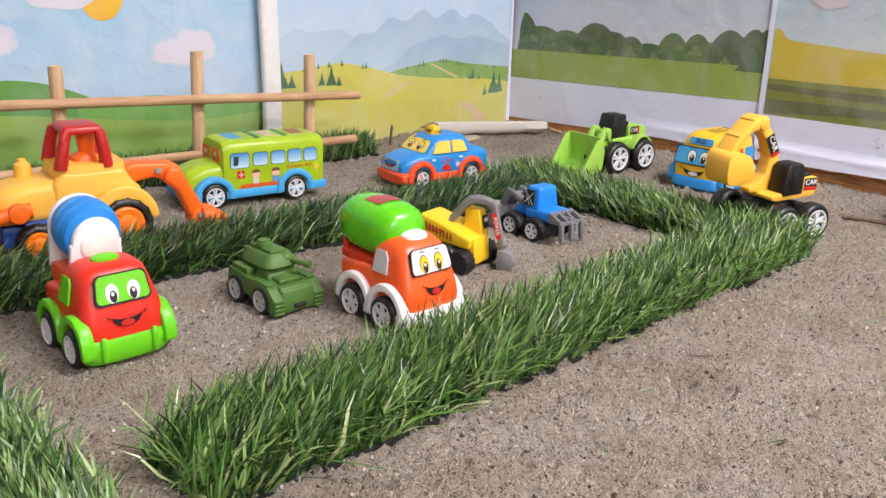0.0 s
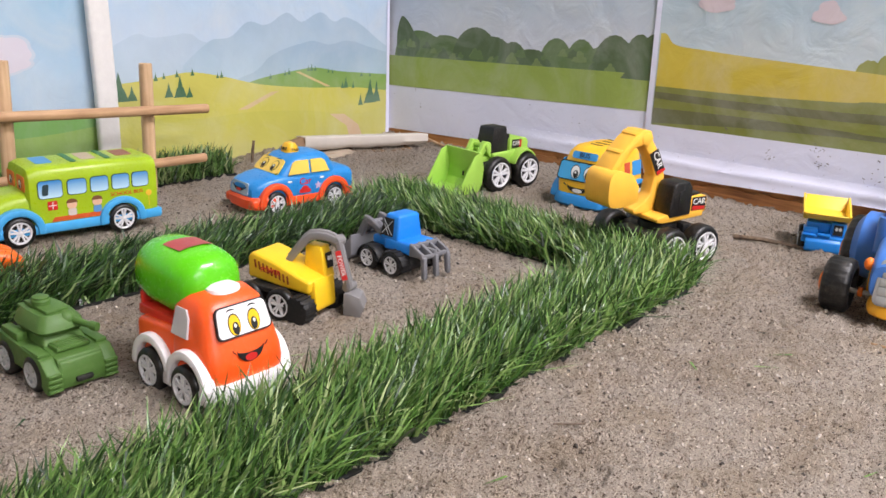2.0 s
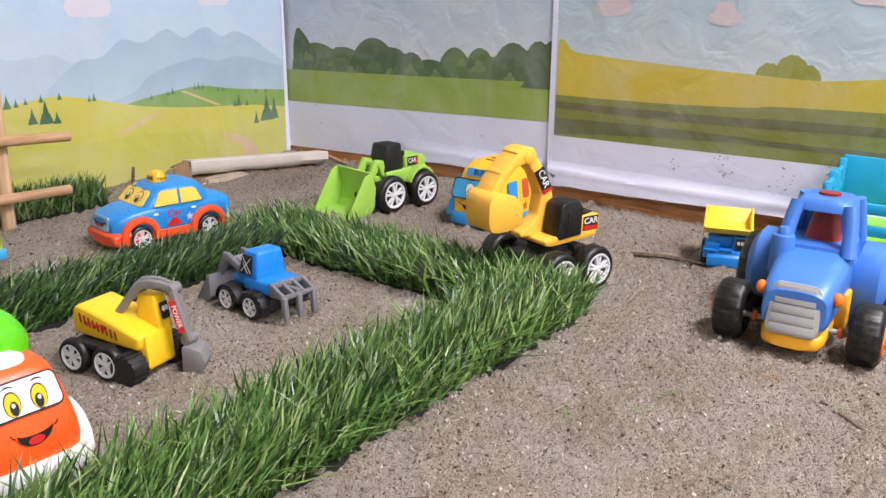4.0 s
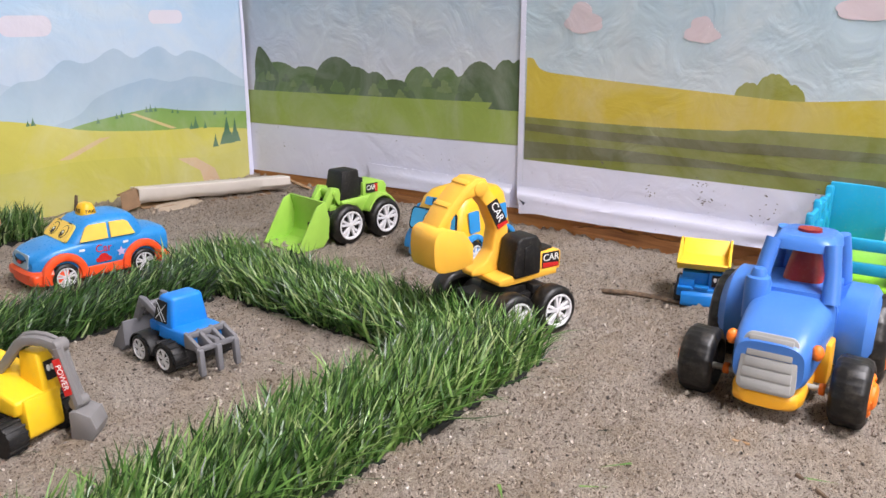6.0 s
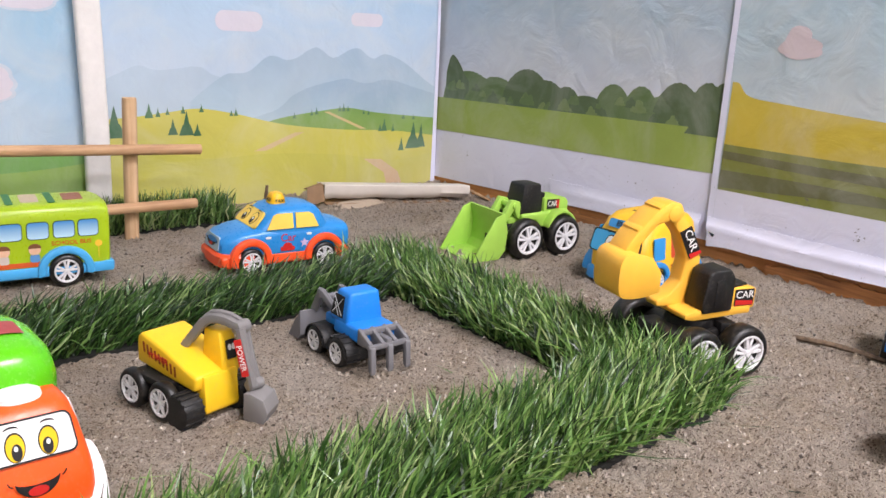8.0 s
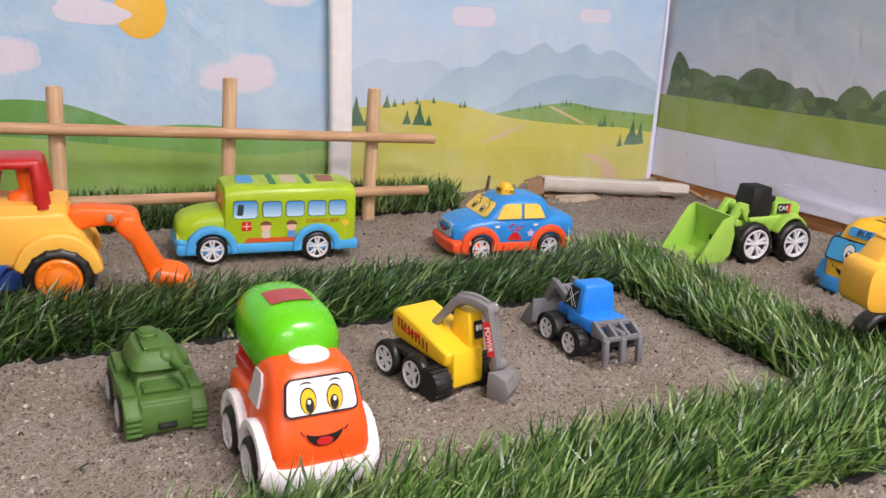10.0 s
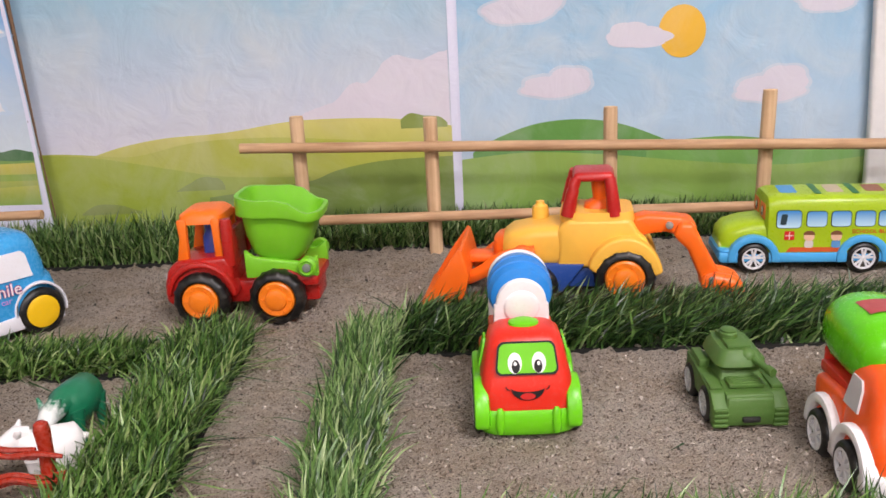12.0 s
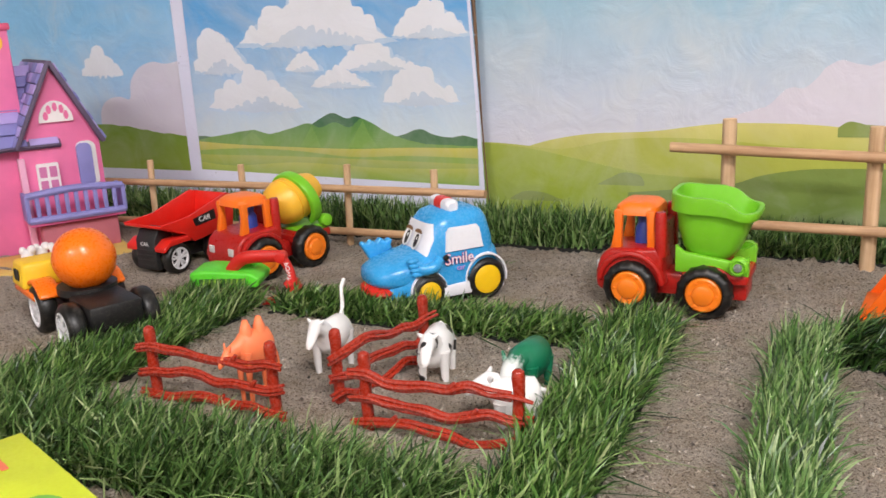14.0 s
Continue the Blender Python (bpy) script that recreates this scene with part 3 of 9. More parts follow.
ink(root, "hill_print", ridge([(-0.40, 0.102), (-0.33, 0.103), (-0.27, 0.097), (-0.20, 0.083), (-0.14, 0.072), (-0.05, 0.068)], 0.0), "N", d + 5 * LAYER, printed("hill_c3", rgb(146, 168, 62), rgb(166, 180, 70), 0.02, 0.1))
ink(root, "hill_print", ridge([(-0.16, 0.050), (-0.057, 0.062), (-0.019, 0.074), (0.03, 0.082), (0.104, 0.084)], 0.0), "N", d + 6 * LAYER, printed("hill_c4", rgb(112, 138, 66), rgb(132, 152, 76), 0.02, 0.085))
BUSH_PRINT = printed("bush_print", rgb(134, 150, 78), rgb(142, 158, 84), 0.03, 0.09)
ink(root, "bush_print", ridge([(-0.195, 0.058), (-0.18, 0.066), (-0.166, 0.072), (-0.148, 0.070), (-0.142, 0.062)], 0.058, 0.001), "N", d + 6 * LAYER, BUSH_PRINT)
ink(root, "bush_print", ridge([(-0.30, 0.038), (-0.28, 0.047), (-0.255, 0.045), (-0.235, 0.038)], 0.036, 0.001), "N", d + 6 * LAYER, BUSH_PRINT)
ink(root, "bush_print", ridge([(0.05, 0.124), (0.06, 0.131), (0.075, 0.128), (0.09, 0.126), (0.099, 0.120)], 0.115, 0.001), "N", d + 5 * LAYER, BUSH_PRINT)
ink(root, "paper_margin", [(0.104, 0.0), (0.112, 0.0), (0.110, 0.42), (0.102, 0.42)], "N", d + 7 * LAYER, PAPER)

# blue sheet with the sun
d = 0.008
root = picture("N", [(0.108, 0.0), (0.552, 0.0), (0.552, 0.42), (0.108, 0.42)], sky("sky_d", rgb(182, 206, 226), rgb(152, 194, 222), 0.09, 0.25), "creased printed sheet with sun, clouds and green hills", d)
SUN = printed("sun_print", rgb(236, 184, 66), rgb(240, 190, 70), 0.1, 0.3)
ink(root, "sun_print", oval(0.344, 0.201, 0.0245, 0.0265, 28), "N", d + 2 * LAYER, SUN)
ink(root, "cloud_print", puff(0.300, 0.196, 0.072, 0.024, 1.3), "N", d + 3 * LAYER, CLOUD)
ink(root, "cloud_print", puff(0.290, 0.201, 0.046, 0.025, 2.2), "N", d + 4 * LAYER, CLOUD)
for cx, cy, w, h in ((0.212, 0.150, 0.07, 0.022), (0.228, 0.156, 0.045, 0.026), (0.200, 0.152, 0.04, 0.018), (0.438, 0.136, 0.074, 0.024), (0.452, 0.146, 0.05, 0.030), (0.425, 0.141, 0.04, 0.020), (0.174, 0.228, 0.07, 0.026), (0.195, 0.236, 0.05, 0.034), (0.492, 0.226, 0.06, 0.026), (0.475, 0.238, 0.05, 0.03)):
    ink(root, "cloud_print", puff(cx, cy, w + 0.010, h + 0.009, cx * 40), "N", d + 1.4 * LAYER, CLOUD_RIM)
    ink(root, "cloud_print", puff(cx, cy, w * 1.04, h * 1.12, cx * 40), "N", d + (2.4 + (w > 0.06)) * LAYER, CLOUD)
ink(root, "hill_print", ridge([(0.125, 0.085), (0.15, 0.099), (0.188, 0.112), (0.224, 0.116), (0.259, 0.114), (0.295, 0.105), (0.345, 0.084)], 0.05), "N", d + 2 * LAYER, printed("hill_d1", rgb(96, 152, 78), rgb(106, 158, 76), 0.07, 0.12))
ink(root, "hill_print", ridge([(0.31, 0.086), (0.338, 0.089), (0.398, 0.091), (0.464, 0.084), (0.552, 0.079)], 0.0), "N", d + 3 * LAYER, printed("hill_d2", rgb(110, 160, 84), rgb(122, 172, 88), 0.02, 0.09))
ink(root, "hill_print", ridge([(0.110, 0.078), (0.18, 0.083), (0.26, 0.078), (0.36, 0.066), (0.46, 0.058), (0.552, 0.064)], 0.0), "N", d + 4 * LAYER, printed("hill_d3", rgb(132, 170, 82), rgb(148, 178, 88), 0.02, 0.08))
ink(root, "paper_margin", [(0.108, 0.0), (0.113, 0.0), (0.113, 0.42), (0.108, 0.42)], "N", d + 6 * LAYER, PAPER)

# white padded strip between two sheets
TAPE = paint("white_foam", 232, 230, 228, 0.7, 0.06, 80, 0.4)
bm = loft([(0.0, 0.5534, WALL_N - 0.022, 0.0129, 0.006, 4), (0.1, 0.5526, WALL_N - 0.022, 0.0129, 0.006, 4), (0.22, 0.5479, WALL_N - 0.022, 0.0129, 0.006, 4), (0.42, 0.5383, WALL_N - 0.022, 0.0129, 0.006, 4)], "z", 20)
tagged(part("wall_strip", bm, TAPE, None), "white padded foam strip standing against the wall", "strip")

# sheet with mountains, pines and yellow hills
d = 0.008
root = picture("N", [(0.552, -0.002), (1.031, -0.002), (1.024, 0.21), (1.012, 0.42), (0.552, 0.42)], sky("sky_e", rgb(202, 214, 228), rgb(176, 204, 228), 0.1, 0.25), "printed sheet with misty mountains, pines and yellow hills", d)
ink(root, "cloud_print", rounded(0.72, 0.213, 0.06, 0.022, 0.0108), "N", d + 2 * LAYER, CLOUD)
ink(root, "cloud_print", rounded(0.90, 0.222, 0.05, 0.016, 0.0078), "N", d + 2 * LAYER, CLOUD)
ink(root, "mountain_print", ridge([(0.552, 0.142), (0.57, 0.150), (0.60, 0.163), (0.625, 0.158), (0.669, 0.163), (0.69, 0.153), (0.73, 0.146)], 0.09, 0.001, 60), "N", d + 2 * LAYER, printed("misty_far", rgb(190, 208, 222), rgb(184, 204, 222), 0.1, 0.17))
ink(root, "mountain_print", ridge([(0.66, 0.125), (0.70, 0.153), (0.73, 0.157), (0.76, 0.176), (0.79, 0.172), (0.824, 0.187), (0.85, 0.176), (0.885, 0.188), (0.91, 0.176), (0.935, 0.181), (0.97, 0.168), (1.0, 0.150), (1.024, 0.138)], 0.09, 0.001, 70), "N", d + 3 * LAYER, printed("misty_mountain", rgb(184, 206, 219), rgb(166, 190, 212), 0.1, 0.19))
ink(root, "mountain_print", ridge([(0.70, 0.098), (0.765, 0.112), (0.80, 0.134), (0.863, 0.150), (0.90, 0.145), (0.938, 0.149), (0.98, 0.140), (1.024, 0.130)], 0.08, 0.001, 70), "N", d + 4 * LAYER, printed("misty_near", rgb(174, 198, 210), rgb(160, 184, 206), 0.09, 0.15))
ink(root, "hill_print", ridge([(0.74, 0.095), (0.777, 0.104), (0.832, 0.111), (0.876, 0.114), (0.924, 0.107), (1.024, 0.098)], 0.05), "N", d + 5 * LAYER, printed("hill_e1", rgb(140, 170, 92), rgb(128, 164, 90), 0.08, 0.115))
ink(root, "hill_print", ridge([(0.552, 0.107), (0.60, 0.110), (0.635, 0.114), (0.671, 0.117), (0.717, 0.110), (0.782, 0.096), (0.87, 0.087), (0.95, 0.083), (1.024, 0.074)], 0.0), "N", d + 6 * LAYER, printed("hill_e2", rgb(200, 196, 92), rgb(206, 199, 98), 0.0, 0.115))
ink(root, "hill_print", ridge([(0.552, 0.076), (0.62, 0.072), (0.68, 0.060), (0.76, 0.062), (0.86, 0.056), (0.95, 0.044), (1.024, 0.050)], 0.0), "N", d + 7 * LAYER, printed("hill_e3", rgb(206, 200, 106), rgb(196, 193, 90), 0.0, 0.07))
PATH_PRINT = printed("path_print", rgb(214, 184, 150), rgb(206, 188, 128), 0.02, 0.12)
ink(root, "path_print", [(0.74, 0.066), (0.757, 0.066), (0.81, 0.086), (0.796, 0.086)], "N", d + 8 * LAYER, PATH_PRINT)
ink(root, "path_print", [(0.903, 0.048), (0.932, 0.046), (0.962, 0.028), (0.974, 0.004), (0.946, 0.004), (0.938, 0.028)], "N", d + 8 * LAYER, PATH_PRINT)
ink(root, "path_print", [(0.838, 0.110), (0.846, 0.110), (0.905, 0.087), (0.896, 0.087)], "N", d + 8 * LAYER, PATH_PRINT)
PINE_FAR = printed("pine_print", rgb(100, 138, 96), rgb(84, 124, 90), 0.05, 0.12)
PINE = printed("dark_pine_print", rgb(80, 120, 84), rgb(66, 106, 78), 0.05, 0.12)
for cx, z0, w, h in ((0.574, 0.088, 0.024, 0.034), (0.590, 0.088, 0.014, 0.018), (0.655, 0.088, 0.018, 0.027), (0.639, 0.089, 0.012, 0.018), (0.668, 0.087, 0.010, 0.014), (0.986, 0.058, 0.026, 0.036), (1.000, 0.059, 0.018, 0.032), (0.966, 0.056, 0.010, 0.018)):
    ink(root, "pine_print", pine(cx, z0, w, h), "N", d + 8 * LAYER, PINE)
for cx, z0, w, h in ((0.612, 0.108, 0.010, 0.016), (0.622, 0.109, 0.006, 0.010), (0.633, 0.111, 0.005, 0.008), (0.651, 0.112, 0.006, 0.009), (0.673, 0.113, 0.006, 0.009), (0.716, 0.108, 0.006, 0.009), (0.710, 0.108, 0.005, 0.007), (0.795, 0.103, 0.005, 0.007), (0.820, 0.106, 0.005, 0.007), (0.827, 0.107, 0.005, 0.009), (0.862, 0.110, 0.005, 0.008), (0.868, 0.110, 0.006, 0.010), (0.875, 0.110, 0.005, 0.007), (0.90, 0.106, 0.004, 0.006), (0.908, 0.105, 0.004, 0.006), (0.935, 0.083, 0.010, 0.017), (0.928, 0.083, 0.007, 0.010), (0.950, 0.082, 0.006, 0.010), (0.967, 0.098, 0.006, 0.007), (0.985, 0.097, 0.005, 0.007)):
    ink(root, "pine_print", pine(cx, z0, w, h), "N", d + 8 * LAYER, PINE_FAR)
ink(root, "paper_margin", [(1.023, 0.0), (1.031, 0.0), (1.024, 0.21), (1.012, 0.42), (1.008, 0.42), (1.019, 0.21)], "N", d + 9 * LAYER, PAPER)



def kinked(bm):
    """The east wall's sheets and board turn a little inwards towards the corner."""
    for v in bm.verts:
        v.co.x -= max(0.0, v.co.y - 0.5) * 0.03
    return bm


def paper_fold(root, foot, depth, swell):
    """The loose lower edge of a sheet, creased and bent outwards; foot: (y, z) of its lower edge."""
    bm = bmesh.new()
    y0, y1 = min(y for y, _ in foot), max(y for y, _ in foot)
    line = sorted(foot)
    n = int((y1 - y0) / 0.006)
    rows = []
    for i in range(n + 1):
        y = y0 + (y1 - y0) * i / n
        k = max(j for j in range(len(line) - 1) if line[j][0] <= y + 1e-9)
        (ya, za), (yb, zb) = line[k], line[k + 1]
        z_low = za + (zb - za) * (y - ya) / (yb - ya) + 0.0007 * noise.noise((y * 40, 1.0, 0.0))
        wave, crease = noise.noise((y * 14, 5.0, 0.0)), 0.0405 + 0.0022 * noise.noise((y * 9, 8.0, 0.0))
        a = swell(y)
        ring = []
        for off, z in ((0.0000, 0.050), (0.0006, 0.0455), (0.0024 + 0.0010 * wave, crease + 0.0010), (0.0040 + 0.0010 * wave, crease - 0.002), (0.0036 + 0.0012 * wave, 0.035), (0.0040 + 0.0016 * noise.noise((y * 21, 2.0, 3.0)), 0.030), (0.0046 + 0.0016 * wave, z_low)):
            ring.append(bm.verts.new((WALL_E - depth - off * a, y - (0.008 * (0.05 - z) / 0.03 if i == n else 0.0), z)))
        rows.append(ring)
    for r0, r1 in zip(rows, rows[1:]):
        for j in range(len(r0) - 1):
            bm.faces.new((r0[j], r0[j + 1], r1[j + 1], r1[j]))
    bmesh.ops.recalc_face_normals(bm, faces=bm.faces)
    bmesh.ops.solidify(bm, geom=list(bm.faces), thickness=0.0004)
    return part("paper_fold", kinked(bm), PAPER, root, "creased loose lower edge of the sheet")


def scuffs(root, spots, depth, seed):
    """Small dark smudges on the white margin: (y, z, how far they spread)."""
    rnd = random.Random(seed)
    bm = bmesh.new()
    for cy, cz, spread in spots:
        for _ in range(9):
            y, z = cy + rnd.gauss(0, spread * 0.5), cz + rnd.gauss(0, spread * 0.38)
            w, h, t = rnd.uniform(0.0004, 0.0022), rnd.uniform(0.0003, 0.0008), rnd.uniform(-0.7, 0.7)
            pts = [(w * math.cos(q) * rnd.uniform(0.6, 1.2), h * math.sin(q) * rnd.uniform(0.6, 1.2)) for q in (0, 1.0, 2.1, 3.1, 4.2, 5.2)]
            bm.faces.new([bm.verts.new((WALL_E - depth, y + p * math.cos(t) - q * math.sin(t), max(0.052, z) + p * math.sin(t) + q * math.cos(t))) for p, q in pts])
    return tagged(part("scuff_marks", kinked(bm), SCUFF, root, smooth=0), "small dark smudges on the white margin", "", "", "stuff")


SCUFF = paint("dark_smudge", 104, 98, 100, 0.8, 0.2, 200)

# east wall: sheet with tree line, then sheet with yellow field
d = 0.006
root = picture("E", [(0.957, 0.0135), (0.65, 0.0165), (0.507, 0.0130), (0.511, 0.42), (0.957, 0.42)], sky("sky_f", rgb(214, 214, 224), rgb(176, 194, 208), 0.13, 0.25), "printed sheet with dark tree line above a green meadow", d)
TREES = printed("tree_print", rgb(104, 126, 82), rgb(100, 122, 78), 0.12, 0.18)
TREES_DARK = printed("dark_tree_print", rgb(92, 112, 80), rgb(90, 106, 76), 0.12, 0.18)


def crowns(centres, base):
    """The outline over a row of round crowns."""
    a0, a1 = max(c[0] + c[2] for c in centres), min(c[0] - c[2] for c in centres)
    top = []
    for i in range(121):
        a = a0 + (a1 - a0) * i / 120
        z = base
        for c, h, w in centres:
            u = (a - c) / w
            if abs(u) < 1:
                z = max(z, base + (h - base) * math.sqrt(1 - u * u) + 0.0012 * abs(math.sin(a * 420)))
        top.append((a, z))
    return top + [(a1, base), (a0, base)]


ink(root, "tree_print", crowns([(0.885, 0.164, 0.05), (0.835, 0.160, 0.045), (0.65, 0.167, 0.028), (0.69, 0.150, 0.03), (0.612, 0.168, 0.026), (0.585, 0.160, 0.025), (0.53, 0.158, 0.02)], 0.122), "E", d + 2 * LAYER, TREES)
ink(root, "tree_print", crowns([(0.782, 0.174, 0.042), (0.75, 0.163, 0.035), (0.718, 0.158, 0.025), (0.685, 0.150, 0.03), (0.565, 0.176, 0.032), (0.53, 0.179, 0.025), (0.514, 0.180, 0.015)], 0.124), "E", d + 3 * LAYER, TREES_DARK)
ink(root, "tree_print", ridge([(0.93, 0.160), (0.925, 0.178), (0.918, 0.184), (0.905, 0.174), (0.895, 0.160), (0.885, 0.150)], 0.122, 0.001), "E", d + 3 * LAYER, TREES_DARK)
TREES_LIGHT = printed("light_tree_print", rgb(122, 140, 92), rgb(118, 138, 90), 0.12, 0.18)
rnd = random.Random(5)
for k in range(34):
    a = 0.925 - 0.405 * (k + rnd.random()) / 34
    top = 0.146 + 0.010 * math.sin(a * 31) + 0.004 * math.sin(a * 83)
    r = rnd.uniform(0.006, 0.012)
    ink(root, "crown_print", cloud_outline(a, rnd.uniform(0.132, top), r * 2.2, r * 1.3, 200 + k, 4), "E", d + 3.4 * LAYER, (TREES, TREES_DARK, TREES_LIGHT)[k % 3])
ink(root, "meadow_print", [(0.957, 0.125), (0.72, 0.1285), (0.513, 0.132), (0.513, 0.086), (0.957, 0.080)], "E", d + 4 * LAYER, printed("meadow", rgb(158, 176, 92), rgb(150, 170, 84), 0.08, 0.13))
ink(root, "paper_margin", [(0.957, 0.0135), (0.957, 0.079), (0.513, 0.085), (0.513, 0.42), (0.507, 0.42), (0.507, 0.0130), (0.65, 0.0165)], "E", d + 3 * LAYER, PAPER)
paper_fold(root, [(0.505, 0.0235), (0.56, 0.0245), (0.65, 0.0250), (0.72, 0.0215)], 0.0100, lambda y: min(1.0, max(0.0, (0.72 - y) / 0.15)))
scuffs(root, ((0.571, 0.064, 0.016), (0.611, 0.059, 0.012), (0.613, 0.036, 0.010), (0.838, 0.041, 0.016), (0.768, 0.052, 0.016), (0.656, 0.065, 0.012), (0.72, 0.042, 0.014)), 0.0072, 31)

d = 0.008
root = picture("E", [(0.509, 0.022), (-0.62, 0.024), (-0.62, 0.42), (0.513, 0.42)], sky("sky_g", rgb(196, 208, 216), rgb(176, 198, 210), 0.15, 0.26), "printed sheet with pink clouds, yellow field and dark green furrows", d)
PINK = printed("pink_cloud_print", rgb(216, 202, 208), rgb(214, 200, 207), 0.2, 0.24)
for cx, cy, w, h in ((0.437, 0.220, 0.044, 0.022), (0.440, 0.229, 0.026, 0.024), (0.311, 0.211, 0.036, 0.016), (0.312, 0.219, 0.022, 0.018), (0.17, 0.235, 0.05, 0.02)):
    ink(root, "cloud_print", puff(cx, cy, w * 1.04, h * 1.1, cx * 40), "E", d + (2 + (w > 0.03)) * LAYER, PINK)
ink(root, "field_print", ridge([(0.503, 0.183), (0.495, 0.182), (0.482, 0.170), (0.44, 0.166), (0.383, 0.162), (0.273, 0.156), (0.211, 0.154), (0.10, 0.162), (-0.1, 0.160), (-0.62, 0.165)], 0.075), "E", d + 2 * LAYER, printed("field_g", rgb(198, 178, 68), rgb(204, 184, 76), 0.1, 0.18))
ink(root, "bush_print", crowns([(0.262, 0.168, 0.014), (0.240, 0.177, 0.019), (0.224, 0.168, 0.013)], 0.150), "E", d + 1.5 * LAYER, printed("bush_g", rgb(150, 152, 62), rgb(146, 150, 60), 0.15, 0.18))
ink(root, "field_print", ridge([(0.503, 0.119), (0.38, 0.119), (0.28, 0.122), (0.16, 0.127), (-0.62, 0.13)], 0.071), "E", d + 4 * LAYER, printed("field_g2", rgb(128, 136, 66), rgb(130, 134, 72), 0.07, 0.13))
DARK_FURROW = printed("furrow_print", rgb(104, 108, 74), rgb(108, 108, 76), 0.07, 0.12)
ink(root, "furrow_print", ridge([(0.503, 0.112), (0.40, 0.1105), (0.28, 0.111), (0.16, 0.113), (-0.62, 0.115)], [(0.503, 0.104), (0.40, 0.101), (0.28, 0.101), (0.16, 0.104), (-0.62, 0.107)]), "E", d + 5 * LAYER, DARK_FURROW)
ink(root, "furrow_print", ridge([(0.503, 0.092), (0.40, 0.093), (0.28, 0.091), (0.16, 0.089), (-0.62, 0.09)], [(0.503, 0.073), (0.40, 0.080), (0.28, 0.084), (0.16, 0.083), (-0.62, 0.083)]), "E", d + 5 * LAYER, DARK_FURROW)
ink(root, "paper_margin", [(0.511, 0.022), (0.504, 0.022), (0.504, 0.070), (0.507, 0.42), (0.513, 0.42)], "E", d + 6 * LAYER, PAPER)
ink(root, "paper_margin", [(0.504, 0.022), (0.504, 0.071), (0.154, 0.077), (-0.62, 0.09), (-0.62, 0.024)], "E", d + 3 * LAYER, PAPER)
paper_fold(root, [(-0.62, 0.0285), (0.10, 0.0285), (0.24, 0.0275), (0.30, 0.0255), (0.39, 0.0225), (0.47, 0.0215), (0.497, 0.0190)], 0.0118, lambda y: 1.0)
scuffs(root, ((0.285, 0.080, 0.010), (0.280, 0.062, 0.009), (0.394, 0.086, 0.012), (0.174, 0.083, 0.012), (0.335, 0.066, 0.014), (0.22, 0.060, 0.014)), 0.0100, 32)

# wooden skirting under the sheets of the east wall
WOOD_BOARD = wood("orange_board", rgb(214, 152, 92), rgb(176, 114, 66), "Y", 30.0)
TORN_WOOD = wood("torn_board", rgb(206, 144, 88), rgb(138, 90, 54), "Y", 44.0)
board = tagged(part("baseboard", kinked(prism([(WALL_E - 0.0050, -0.02), (WALL_E - 0.0050, 0.031), (WALL_E - 0.001, 0.031), (WALL_E - 0.001, -0.02)], -0.55, 0.5)), WOOD_BOARD, None), "orange-brown wooden board at the foot of the wall", "baseboard", kind="structure")
part("board_length", kinked(prism([(WALL_E - 0.0050, -0.02), (WALL_E - 0.0050, 0.031), (WALL_E - 0.001, 0.031), (WALL_E - 0.001, -0.02)], 0.5, WALL_N - 0.005)), WOOD_BOARD, board)
for ya, yb, z_top, seed in ((0.275, 0.425, 0.0165, 1), (-0.1, 0.245, 0.0150, 2), (0.55, 0.70, 0.0150, 3)):
    top = []
    k = int((yb - ya) / 0.004)
    for i in range(k + 1):
        y = ya + (yb - ya) * i / k
        step = 0.0022 if noise.noise((y * 55, seed, 0.0)) > 0.05 else 0.0
        top.append((y, z_top + step + 0.0016 * noise.noise((y * 160, seed, 4.0)) - 0.006 * max(0.0, 1 - (y - ya) / 0.02) - 0.006 * max(0.0, 1 - (yb - y) / 0.02)))
    part("torn_layer", kinked(plate([(-y, z) for y, z in top] + [(-yb, -0.02), (-ya, -0.02)], (WALL_E - 0.0052, 0, 0), (0, -1, 0), (0, 0, 1), 0.0032)), TORN_WOOD, board, "torn darker layer of the board", smooth=0)


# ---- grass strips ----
# The darkest blade tones carry the deep shade between blades in their colour.
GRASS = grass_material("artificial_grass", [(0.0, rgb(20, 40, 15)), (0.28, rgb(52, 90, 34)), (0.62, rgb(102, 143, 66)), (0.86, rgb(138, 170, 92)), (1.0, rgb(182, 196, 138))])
# Shaded copy of the same turf: dimness behind the toys put into the colour.
GRASS_SHADED = grass_material("shaded_artificial_grass", [(0.0, rgb(12, 26, 9)), (0.35, rgb(34, 64, 24)), (0.68, rgb(64, 102, 42)), (0.88, rgb(104, 140, 70)), (1.0, rgb(166, 186, 128))])
# Lighter copy for wall and pen front, their brightness put into the colour.
GRASS_WALL = grass_material("wall_artificial_grass", [(0.0, rgb(24, 42, 17)), (0.28, rgb(60, 96, 42)), (0.62, rgb(110, 146, 78)), (0.86, rgb(144, 172, 104)), (1.0, rgb(190, 200, 150))])
# Lit copy of the turf: the lane strip's brightness is put into its colour.
GRASS_LIT = grass_material("lit_artificial_grass", [(0.0, rgb(28, 52, 20)), (0.30, rgb(66, 104, 46)), (0.65, rgb(110, 148, 76)), (1.0, rgb(182, 200, 144))])
# Black backing, its colour darkened further for shade under the blades.
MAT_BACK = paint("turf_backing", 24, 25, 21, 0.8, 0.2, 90)


